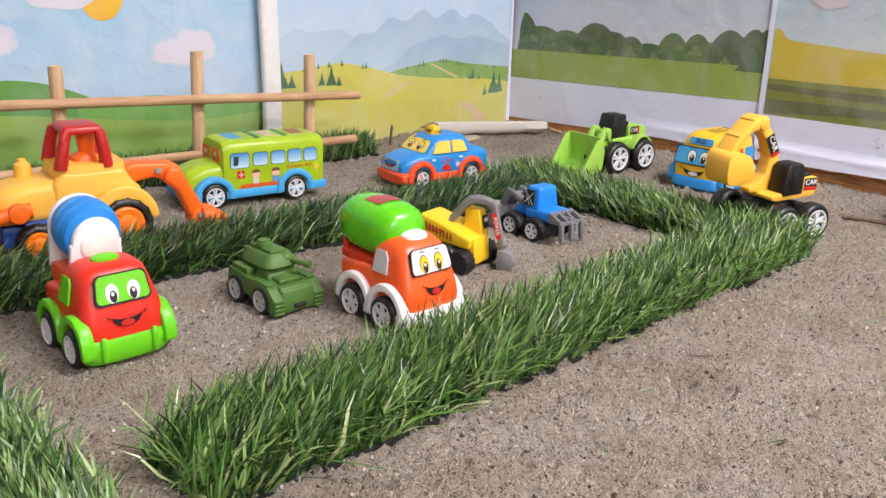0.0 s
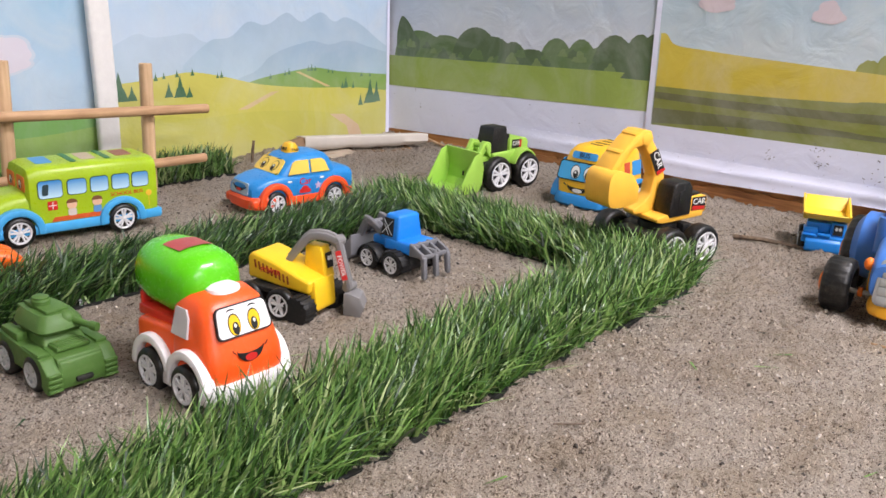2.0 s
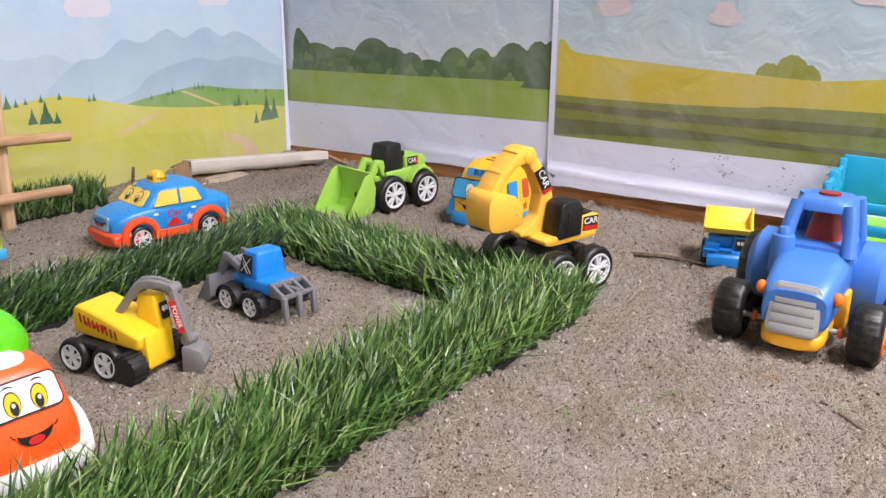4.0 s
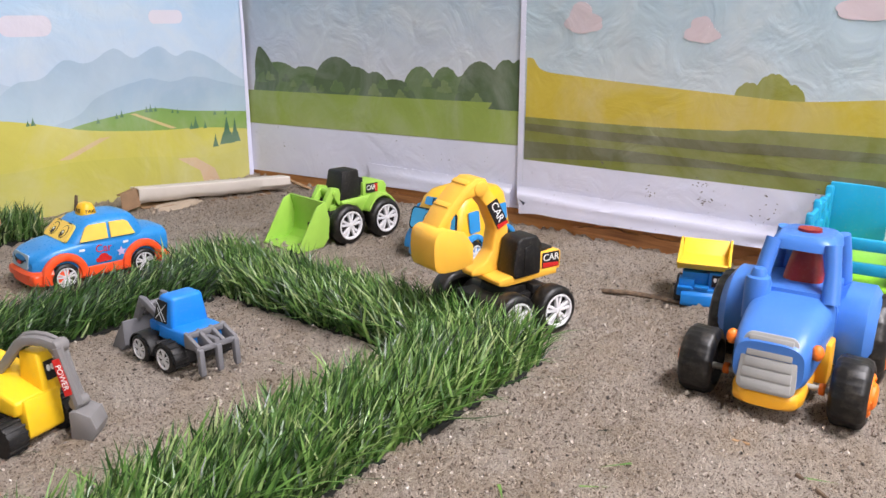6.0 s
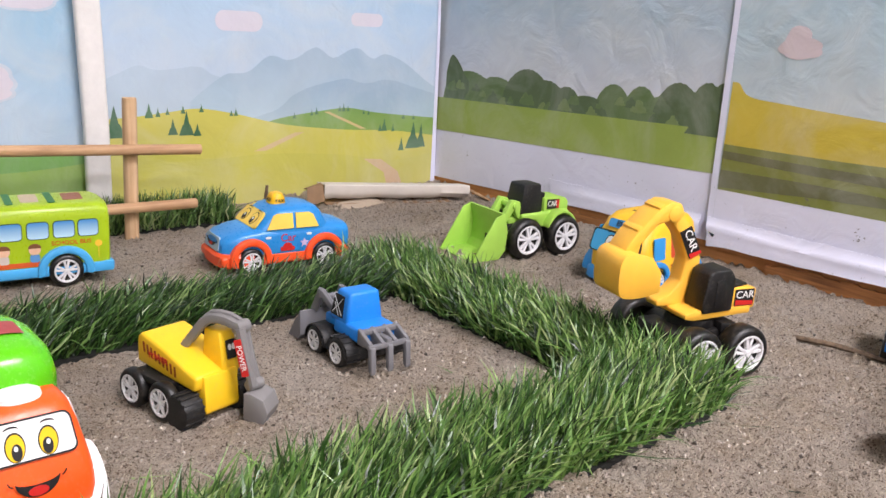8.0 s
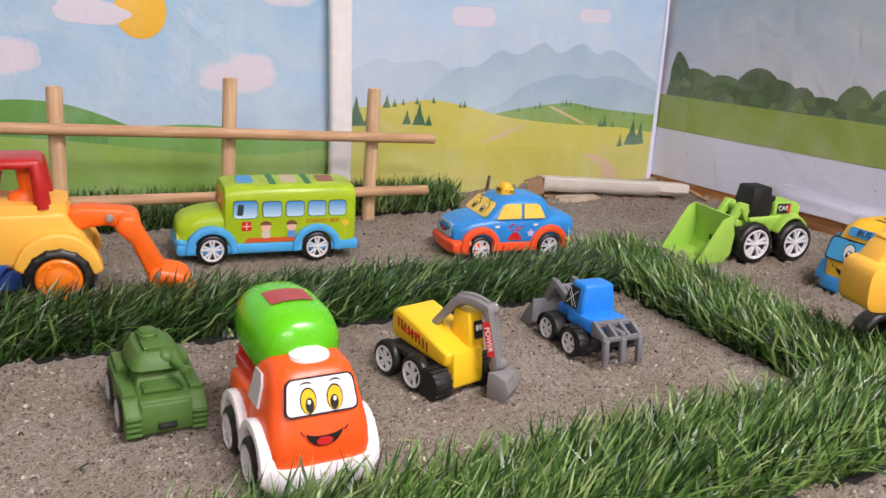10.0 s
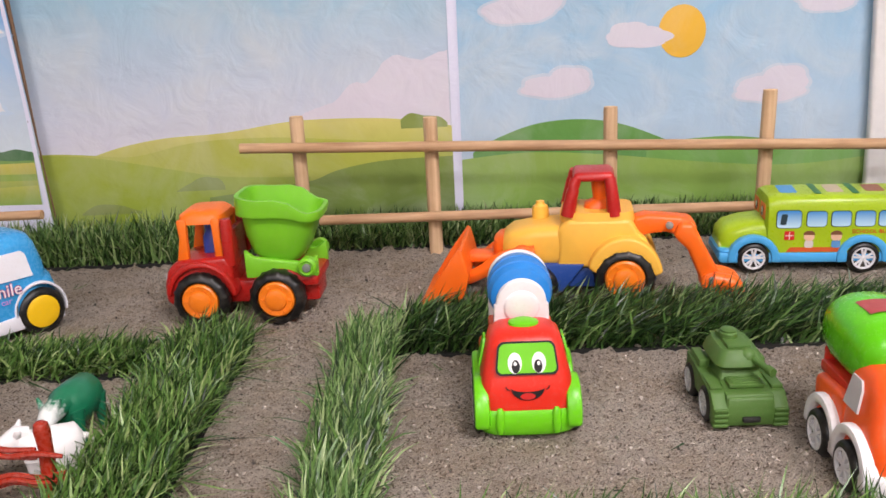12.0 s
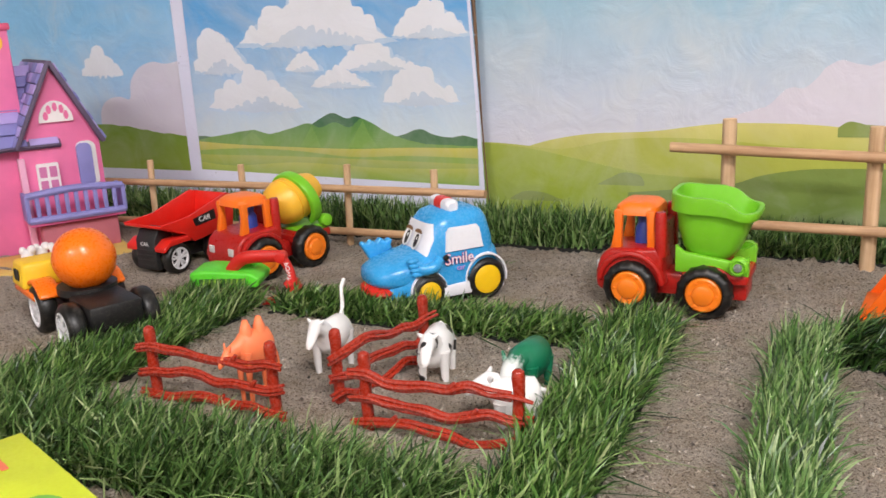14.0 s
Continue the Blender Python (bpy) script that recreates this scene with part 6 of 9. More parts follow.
    bkt = join(prism([(0.088, 0.040), (0.083, 0.022), (0.088, 0.006), (0.104, 0.002), (0.119, 0.0015), (0.119, 0.0042), (0.104, 0.0050), (0.0905, 0.009), (0.0865, 0.0225), (0.091, 0.039)], -0.034, 0.034, 0.0010), *[prism([(0.090, 0.041), (0.083, 0.022), (0.088, 0.006), (0.104, 0.002), (0.119, 0.0015), (0.105, 0.022)], y - 0.0015, y + 0.0015, 0.0008) for y in (-0.033, 0.033)])
    moved(bkt, Matrix.Translation((0.086, 0, 0.0)) @ Matrix.Diagonal((1.12, 1.12, 1.25, 1)) @ Matrix.Translation((-0.086, 0, 0.0)))
    part("bucket", bkt, org, root, "scuffed orange front bucket")
    part("lift_link", box(0.060, 0.086, -0.010, 0.010, 0.030, 0.038, 0.003), org, root)
    part("boom", join(prism([(-0.048, 0.052), (-0.048, 0.070), (-0.058, 0.0725), (-0.088, 0.0700), (-0.095, 0.0650), (-0.096, 0.0560), (-0.088, 0.0530), (-0.074, 0.0575), (-0.060, 0.0560)], -0.0005, 0.0185, 0.0035, 3), rod(0.0095, 0.021, (-0.088, 0.0090, 0.0600), "y", 0.003, 24)), org, root, "orange digging arm")
    part("stick", join(prism([(-0.083, 0.067), (-0.094, 0.0665), (-0.101, 0.052), (-0.115, 0.026), (-0.114, 0.014), (-0.103, 0.013), (-0.100, 0.021), (-0.090, 0.045), (-0.079, 0.056)], 0.0120, 0.0270, 0.0035, 3), rod(0.0088, 0.019, (-0.109, 0.0200, 0.0190), "y", 0.003, 20)), org, root)
    part("claw", join(*[tube([(-0.109, 0.021 + y, 0.022), (-0.125, 0.022 + y, 0.018), (-0.126, 0.024 + y, 0.007), (-0.113, 0.027 + y, 0.002)], [0.0072, 0.0066, 0.0055, 0.003], 10, 5) for y in (-0.010, 0.0, 0.010)]), org, root)
    bolt = plastic(150, 146, 140, 0.3, 0.05)
    for x, y, z in ((-0.076, 0.0195, 0.0640), (-0.109, 0.0305, 0.0215)):
        part("screw", rod(0.0030, 0.004, (x, y, z), "y", 0.0008, 14), bolt, root, "steel pivot screw")
    return root


backhoe_loader()


# ---- school bus ----
def school_bus():
    lime, blue = plastic(164, 194, 30, 0.25, 0.06), plastic(72, 168, 226, 0.3)
    root = thing("school_bus", pose(0.4172, 0.7629, 0, 0, 0, 173), "lime-green toy school bus with light blue fenders and printed windows", "toy bus", scale=(0.994, 1.004, 0.953))
    part("body", loft([(-0.078, 0, 0.040, 0.024, 0.027, 5), (-0.0765, 0, 0.0405, 0.027, 0.0305, 5.5), (-0.070, 0, 0.041, 0.0285, 0.0325, 6), (0.034, 0, 0.041, 0.0285, 0.0325, 6), (0.0405, 0, 0.0405, 0.0270, 0.0310, 5.5), (0.0425, 0, 0.040, 0.0240, 0.027, 5)], "x", 40), lime, root, "lime-green box body")
    part("hood", loft([(0.038, 0, 0.030, 0.026, 0.0205, 3.6), (0.060, 0, 0.0285, 0.0245, 0.0195, 3.6), (0.074, 0, 0.0265, 0.0225, 0.0170, 3.4), (0.080, 0, 0.025, 0.0185, 0.0135, 3), (0.0815, 0, 0.0245, 0.0130, 0.009, 2.6)], "x", 36), lime, root)
    part("skirt", join(prism([(-0.080, 0.0100), (0.080, 0.0090), (0.083, 0.012), (0.082, 0.0195), (-0.0805, 0.0195)], -0.0295, 0.0295, 0.002), loft([(0.009, 0.072, 0, 0.0085, 0.0275, 4), (0.0205, 0.072, 0, 0.0115, 0.0285, 4), (0.0225, 0.072, 0, 0.0095, 0.0270, 4)], "z", 28)), blue, root, "light blue skirt and bumper")
    for x in (0.0525, -0.041):
        both("fender", (arch(x, 0.0140, 0.0155, 0.0225, 0.0225, 0.0315, -12, 192, 0.002)), blue, root)
    wheels(root, (0.0525, -0.041), 0.0265, 0.0142, 0.010)
    sky_pr = printed("bus_window_print", rgb(196, 230, 244), rgb(46, 130, 196), 0.043, 0.060, 0.0, 0.02, 0.25, 0.0)
    frame_m = plastic(38, 60, 66, 0.4, 0.04)
    for s in (1, -1):
        for k, (x, w) in enumerate(((0.0235, 0.0205), (0.0, 0.0165), (-0.0205, 0.0160), (-0.0405, 0.0160), (-0.0595, 0.0155))):
            win = part("window", on_side(rounded(0, 0, w + 0.0012, 0.0142 + 0.002 * (k == 0) + 0.0012, 0.0034), x, s * 0.0283, 0.0515, 0.0006), frame_m, root, smooth=0)
            part("pane_print", on_side(rounded(0, 0, w, 0.0142 + 0.002 * (k == 0), 0.003), x, s * 0.0283, 0.0515, 0.0009), sky_pr, win, smooth=0)
        part("mirror", on_side(rounded(0, 0, 0.0052, 0.0100, 0.0012, 4, -0.001), 0.0285, s * 0.0292, 0.0515, 0.0006), frame_m, root, smooth=0)
        side_words("SCHOOL BUS", 0.0052, -0.046, s * 0.0287, 0.0392, RED_INK, root)
        part("road_print", on_side([(-0.0265, -0.0022), (0.0255, -0.0022), (0.0225, 0.0022), (-0.0235, 0.0022)], -0.001, s * 0.0285, 0.0222, 0.0003), plastic(206, 88, 36, 0.4), root, smooth=0)
        for x, cloth in ((0.0055, (206, 196, 188)), (-0.0175, (90, 150, 206))):
            part("sticker", on_side(rounded(0, 0, 0.0075, 0.0070, 0.002), x, s * 0.0285, 0.0275, 0.0004), plastic(*cloth, 0.4), root, smooth=0)
            part("sticker", on_side(oval(0, 0, 0.0046, 0.0044, 16), x, s * 0.0285, 0.0345, 0.0004), plastic(232, 190, 158, 0.4), root, smooth=0)
            part("sticker", on_side(oval(0, 0.0012, 0.0050, 0.0040, 14, 0, 180), x, s * 0.0285, 0.0352, 0.0006), plastic(120, 78, 50, 0.4), root, smooth=0)
        tag = part("badge", on_side(rounded(0, 0, 0.0085, 0.0085, 0.0006), 0.0225, s * 0.0285, 0.0358, 0.0004), RED_INK, root, smooth=0)
        part("badge_bar", on_side([(-0.0035, -0.0003), (0.0035, -0.0003), (0.0035, 0.0003), (-0.0035, 0.0003)], 0.0225, s * 0.0289, 0.0358, 0.0003), WHITE_INK, tag, smooth=0)
        part("badge_bar", on_side([(-0.0003, -0.0035), (0.0003, -0.0035), (0.0003, 0.0035), (-0.0003, 0.0035)], 0.0225, s * 0.0289, 0.0358, 0.0004), WHITE_INK, tag, smooth=0)
        part("stop_sign", on_side(oval(0, 0, 0.0030, 0.0030, 14), -0.0675, s * 0.0283, 0.0365, 0.0005), plastic(236, 190, 60, 0.4), root, smooth=0)
        part("sign_pole", on_side([(-0.0003, 0), (0.0003, 0), (0.0003, 0.0105), (-0.0003, 0.0105)], -0.0675, s * 0.0282, 0.0235, 0.0004), plastic(236, 190, 60, 0.4), root, smooth=0)
    both("windscreen", (plate(rounded(0, 0, 0.0195, 0.0150, 0.003), (0.0418, 0.0125, 0.0565), (0, 1, 0), (0, 0, 1), 0.0012)), plastic(240, 120, 50, 0.35), root, "orange printed windscreen")
    eyes(root, (0.0431, 0, 0.0560), (0, 0, 1), 0.0240, 0.0030, 0.0042, WHITE_INK, False)
    top = ((0.020, 0.0, 0.015, 0.030, (70, 150, 206)), (-0.004, 0.0, 0.006, 0.040, (40, 120, 60)), (-0.020, 0.0, 0.014, 0.030, (196, 178, 150)), (-0.036, 0.0, 0.006, 0.040, (40, 120, 60)), (-0.054, 0.0, 0.016, 0.026, (150, 90, 70)))
    for x, y, w, h, c in top:
        part("roof_print", plate(rounded(0, 0, w, h, 0.0025, 4, 0.002), (x, y, 0.0733), (1, 0, 0), (0, 1, 0), 0.0004), plastic(*c, 0.35), root, smooth=0)
    both("headlamp", (rod(0.0042, 0.004, (0.0795, 0.0150, 0.0235), "x", 0.0015, 16)), plastic(200, 214, 120, 0.2), root)
    return root


school_bus()


# ---- taxi ----
def taxi():
    blue, org, yel = plastic(44, 140, 214, 0.25, 0.06), plastic(248, 88, 38, 0.3), plastic(250, 212, 92, 0.3)
    root = thing("taxi_car", pose(0.6337, 0.708, 0, 0, 0, 173), "blue and orange plastic toy taxi with yellow printed windows", "toy car", scale=(0.955, 0.976, 0.976))
    part("body", loft([(-0.0765, 0, 0.026, 0.020, 0.010, 3), (-0.074, 0, 0.027, 0.0255, 0.0135, 3.6), (-0.060, 0, 0.0280, 0.0285, 0.0160, 4), (-0.020, 0, 0.0275, 0.0295, 0.0165, 4), (0.014, 0, 0.0275, 0.0295, 0.0165, 4), (0.036, 0, 0.0265, 0.0285, 0.0145, 4), (0.050, 0, 0.025, 0.0265, 0.0125, 3.6), (0.0570, 0, 0.024, 0.0220, 0.0100, 3), (0.0585, 0, 0.0235, 0.016, 0.006, 2.6)], "x", 36), blue, root)
    part("roof", loft([(0.036, -0.014, 0, 0.0430, 0.0285, 4.5), (0.043, -0.0145, 0, 0.0385, 0.0280, 5), (0.0535, -0.0165, 0, 0.0300, 0.0258, 5), (0.0585, -0.0175, 0, 0.0250, 0.0232, 4.2), (0.0610, -0.018, 0, 0.0180, 0.0172, 3.4), (0.0618, -0.018, 0, 0.008, 0.008, 2.5)], "z", 40), blue, root)
    sign = part("taxi_sign", loft([(0.0590, -0.006, 0, 0.0085, 0.0105, 3), (0.0660, -0.006, 0, 0.0072, 0.0092, 3), (0.0700, -0.006, 0, 0.005, 0.007, 2.6), (0.0712, -0.006, 0, 0.002, 0.003, 2)], "z", 24), plastic(246, 190, 24, 0.3), root, "yellow roof sign")
    words("TAXI", 0.0052, (0.0022, 0, 0.0645), (0, 1, 0), (-0.2, 0, 1), INK, sign)
    side_words("TAXI", 0.0046, -0.006, 0.0100, 0.0638, INK, sign)
    part("skirt", join(prism([(-0.075, 0.0080), (0.054, 0.0070), (0.0600, 0.010), (0.0600, 0.0185), (0.050, 0.0190), (-0.073, 0.0190)], -0.0290, 0.0290, 0.003, 3), loft([(0.0075, 0.040, 0, 0.0205, 0.0295, 3.4), (0.0175, 0.040, 0, 0.0220, 0.0310, 3.4), (0.0205, 0.040, 0, 0.0200, 0.0290, 3.4)], "z", 36)), org, root, "orange skirt and bumper")
    for x in (0.031, -0.0455):
        both("fender", (arch(x, 0.0130, 0.0142, 0.0215, 0.0215, 0.0322, -12, 192, 0.0022)), org, root)
    wheels(root, (0.031, -0.0455), 0.0265, 0.0132, 0.0105)
    for s in (1, -1):
        for pts, x, z in (([(-0.0125, -0.007), (0.0145, -0.007), (0.0075, 0.0055), (0.004, 0.0075), (-0.0125, 0.0075)], 0.0005, 0.0465), ([(-0.0120, -0.007), (0.0120, -0.007), (0.0120, 0.0075), (-0.002, 0.0075), (-0.0065, 0.0050)], -0.0270, 0.0465)):
            pl = on_side(pts, x, s * 0.0283, z + 0.0015, 0.0014)
            part("side_window", moved(pl, Matrix.Translation((0, s * 0.0272, 0.040)) @ Matrix.Rotation(radians(s * 11), 4, "X") @ Matrix.Translation((0, -s * 0.0272, -0.040))), yel, root, "yellow printed side window")
        side_words("Car", 0.0105, -0.0065, s * 0.0296, 0.0325, RED_INK, root)
        for a, b in ((0.014, 0.0340), (-0.0285, 0.0350)):
            part("cloud_sticker", on_side(rounded(0, 0, 0.0055, 0.0022, 0.001), a, s * 0.0295, b, 0.0003), WHITE_INK, root, smooth=0)
        part("car_sticker", on_side(rounded(0, 0, 0.015, 0.0042, 0.0018), -0.006, s * 0.0295, 0.0222, 0.0004), RED_INK, root, smooth=0)
        part("car_sticker", on_side(oval(0, 0, 0.005, 0.0042, 14, 0, 180), -0.006, s * 0.0295, 0.0238, 0.0004), RED_INK, root, smooth=0)
        part("star_sticker", on_side([((0.0048 if k % 2 == 0 else 0.0022) * math.sin(k * math.pi / 5), (0.0048 if k % 2 == 0 else 0.0022) * math.cos(k * math.pi / 5)) for k in range(10)], -0.0235, s * 0.0295, 0.0265, 0.0004), plastic(214, 190, 224, 0.4), root, smooth=0)
    v = Vector((-0.72, 0, 0.75)).normalized()
    part("windscreen", plate(rounded(0, 0, 0.0470, 0.0190, 0.004, 5, 0, 0.86), (0.0190, 0, 0.0480), (0, 1, 0), v, 0.0020), yel, root, "yellow printed windscreen")
    eyes(root, (0.0206, 0, 0.0492), v, 0.0200, 0.0055, 0.0066, yel)
    part("grille", plate(rounded(0, 0, 0.034, 0.0130, 0.003, 5, 0, 0.94), (0.0555, 0, 0.0275), (0, 1, 0), Vector((-0.22, 0, 1)), 0.0030), plastic(168, 190, 208, 0.35), root, "pale printed grille")
    smile(root, (0.0587, 0, 0.0300), Vector((-0.22, 0, 1)), 0.020, 0.0055)
    return root


taxi()


# ---- lime loader ----
def lime_loader():
    lime, blk = plastic(162, 208, 84, 0.38), plastic(17, 17, 18, 0.42, 0.10)
    root = thing("toy_loader", pose(0.8881, 0.6258, 0, 0, 0, 172), "lime-green toy wheel loader with black cab and big tyres", "toy loader", scale=(0.888, 0.971, 1.095))
    part("chassis", box(-0.058, 0.030, -0.013, 0.013, 0.012, 0.030, 0.002), blk, root)
    part("body", join(prism([(-0.062, 0.026), (-0.018, 0.026), (-0.010, 0.033), (0.010, 0.033), (0.012, 0.040), (-0.018, 0.041), (-0.058, 0.043), (-0.064, 0.038)], -0.0185, 0.0185, 0.0025, 3), mirrored(arch(-0.043, 0.019, 0.0215, 0.0245, 0.0150, 0.0290, 20, 160))), lime, root)
    part("cab", join(box(-0.020, 0.012, -0.0155, 0.0155, 0.039, 0.068, 0.002, 2, (0.80, 0.82), -0.002), box(-0.026, -0.018, -0.012, 0.012, 0.039, 0.059, 0.001), box(-0.044, -0.026, -0.014, 0.014, 0.040, 0.0475, 0.001)), blk, root, "black cab block")
    part("hood", prism([(-0.060, 0.040), (-0.0225, 0.040), (-0.0225, 0.0545), (-0.056, 0.0535), (-0.061, 0.049)], -0.0160, 0.0160, 0.0015, 2), lime, root)
    st = both("sticker", (on_side(rounded(0, 0, 0.0185, 0.0095, 0.0006), -0.036, 0.0161, 0.0480, 0.0006)), INK, root)
    side_words("CAR", 0.0072, -0.0345, 0.0169, 0.0483, WHITE_INK, st)
    both("sticker_flash", (on_side([(-0.0035, -0.0040), (0.0005, -0.0040), (0.0015, 0.0040), (-0.0035, 0.0040)], -0.0415, 0.0168, 0.0480, 0.0002)), RED_INK, st, smooth=0)
    wheels(root, (0.014, -0.043), 0.0285, 0.0242, 0.0165)
    for s in (1, -1):
        part("lift_arm", prism([(0.006, 0.033), (0.012, 0.052), (0.024, 0.054), (0.034, 0.040), (0.046, 0.016), (0.040, 0.013), (0.030, 0.032), (0.020, 0.044), (0.014, 0.036)], s * 0.0105 - 0.003, s * 0.0105 + 0.003, 0.001), lime, root)
    part("lift_bar", join(rod(0.003, 0.030, (0.020, 0, 0.048), "y", 0.0008, 12), box(0.008, 0.024, -0.0095, 0.0095, 0.030, 0.036, 0.001)), lime, root)
    bkt = join(prism([(0.048, 0.046), (0.042, 0.028), (0.044, 0.010), (0.052, 0.002), (0.090, 0.0012), (0.091, 0.0030), (0.053, 0.0045), (0.0465, 0.0115), (0.0448, 0.028), (0.0508, 0.0455)], -0.0305, 0.0305, 0.0006), *[prism([(0.048, 0.046), (0.042, 0.028), (0.044, 0.010), (0.052, 0.002), (0.090, 0.0012), (0.060, 0.042)], y - 0.001, y + 0.001, 0.0005) for y in (-0.030, 0.030)])
    part("bucket", bkt, lime, root, "lime-green loading bucket")
    part("slot", box(0.0468, 0.0482, -0.0012, 0.0012, 0.016, 0.021), INK, root)
    return root


lime_loader()


# ---- yellow minibus ----
def yellow_bus():
    yel, blue = plastic(248, 192, 40, 0.28), plastic(46, 142, 214, 0.3)
    root = thing("yellow_bus", pose(0.9178, 0.4839, 0, 0, 0, 180), "yellow toy minibus with blue skirt and grinning face", "toy bus", scale=(1.041, 1.041, 1.041))
    part("body", loft([(0.012, 0.0, 0, 0.0480, 0.0335, 4.5), (0.030, 0.0, 0, 0.0475, 0.0335, 4.5), (0.048, -0.002, 0, 0.0435, 0.0310, 4.2), (0.060, -0.004, 0, 0.0395, 0.0285, 4), (0.066, -0.005, 0, 0.0345, 0.0245, 3.4), (0.0685, -0.005, 0, 0.024, 0.017, 3)], "z", 44), yel, root)
    part("skirt", loft([(0.003, 0, 0, 0.0475, 0.0335, 4.4), (0.006, 0, 0, 0.0510, 0.0362, 4.4), (0.0145, 0, 0, 0.0508, 0.0360, 4.4), (0.0175, 0, 0, 0.0490, 0.0345, 4.4)], "z", 44), blue, root, "blue skirt all round")
    for x in (0.026, -0.026):
        both("fender", (arch(x, 0.0120, 0.0135, 0.0190, 0.0260, 0.0365, -5, 185, 0.0015)), blue, root)
    wheels(root, (0.026, -0.026), 0.0315, 0.0125, 0.0100)
    v = Vector((-0.20, 0, 1)).normalized()
    pane = part("windscreen", plate(rounded(0, 0, 0.0560, 0.0215, 0.004, 5, 0, 0.93), (0.0447, 0, 0.0420), (0, 1, 0), v, 0.0016), INK, root, "black-framed windscreen")
    part("windscreen_print", plate(rounded(0, 0, 0.0530, 0.0190, 0.0035, 5, 0, 0.93), (0.0447, 0, 0.0420), (0, 1, 0), v, 0.0020), plastic(70, 172, 228, 0.3), pane)
    eyes(root, (0.0468, 0.003, 0.0420), v, 0.0160, 0.0054, 0.0072, WHITE_INK)
    smile(root, (0.0487, 0, 0.0275), (0, 0, 1), 0.0270, 0.0085, RED_INK, True)
    part("route_sign", plate(rounded(0, 0, 0.0300, 0.0078, 0.002), (0.0372, 0, 0.0585), (0, 1, 0), Vector((-0.35, 0, 1)), 0.0016), plastic(60, 150, 214, 0.3), root)
    words("BUS", 0.0075, (0.0390, 0, 0.0591), (0, 1, 0), Vector((-0.35, 0, 1)), INK, root)
    for s in (1, -1):
        for x, w, h, z, c in ((0.0235, 0.0165, 0.0200, 0.042, (44, 146, 214)), (0.000, 0.0120, 0.0200, 0.042, (206, 76, 40)), (-0.0215, 0.0200, 0.0160, 0.044, (44, 146, 214))):
            pl = on_side(rounded(0, 0, w, h, 0.002), x, s * 0.0325, z, 0.0010)
            part("window", moved(pl, Matrix.Translation((0, s * 0.0332, 0.030)) @ Matrix.Rotation(radians(s * 7), 4, "X") @ Matrix.Translation((0, -s * 0.0332, -0.030))), plastic(*c, 0.3), root)
        part("flower_print", on_side([((0.0052 if k % 2 == 0 else 0.002) * math.sin(k * math.pi / 5), (0.0052 if k % 2 == 0 else 0.002) * math.cos(k * math.pi / 5)) for k in range(10)], 0.002, s * 0.0338, 0.0245, 0.0004), plastic(196, 110, 30, 0.4), root, smooth=0)
    for k, a in enumerate((-0.020, -0.006, 0.008, 0.020)):
        part("roof_print", plate(rounded(0, 0, 0.0045, 0.020 - 0.003 * (k % 2), 0.002, 4, 0.003), (a - 0.006, 0, 0.0684), (1, 0, 0), (0, 1, 0), 0.0004), plastic(120, 92, 46, 0.4), root, smooth=0)
    return root


yellow_bus()


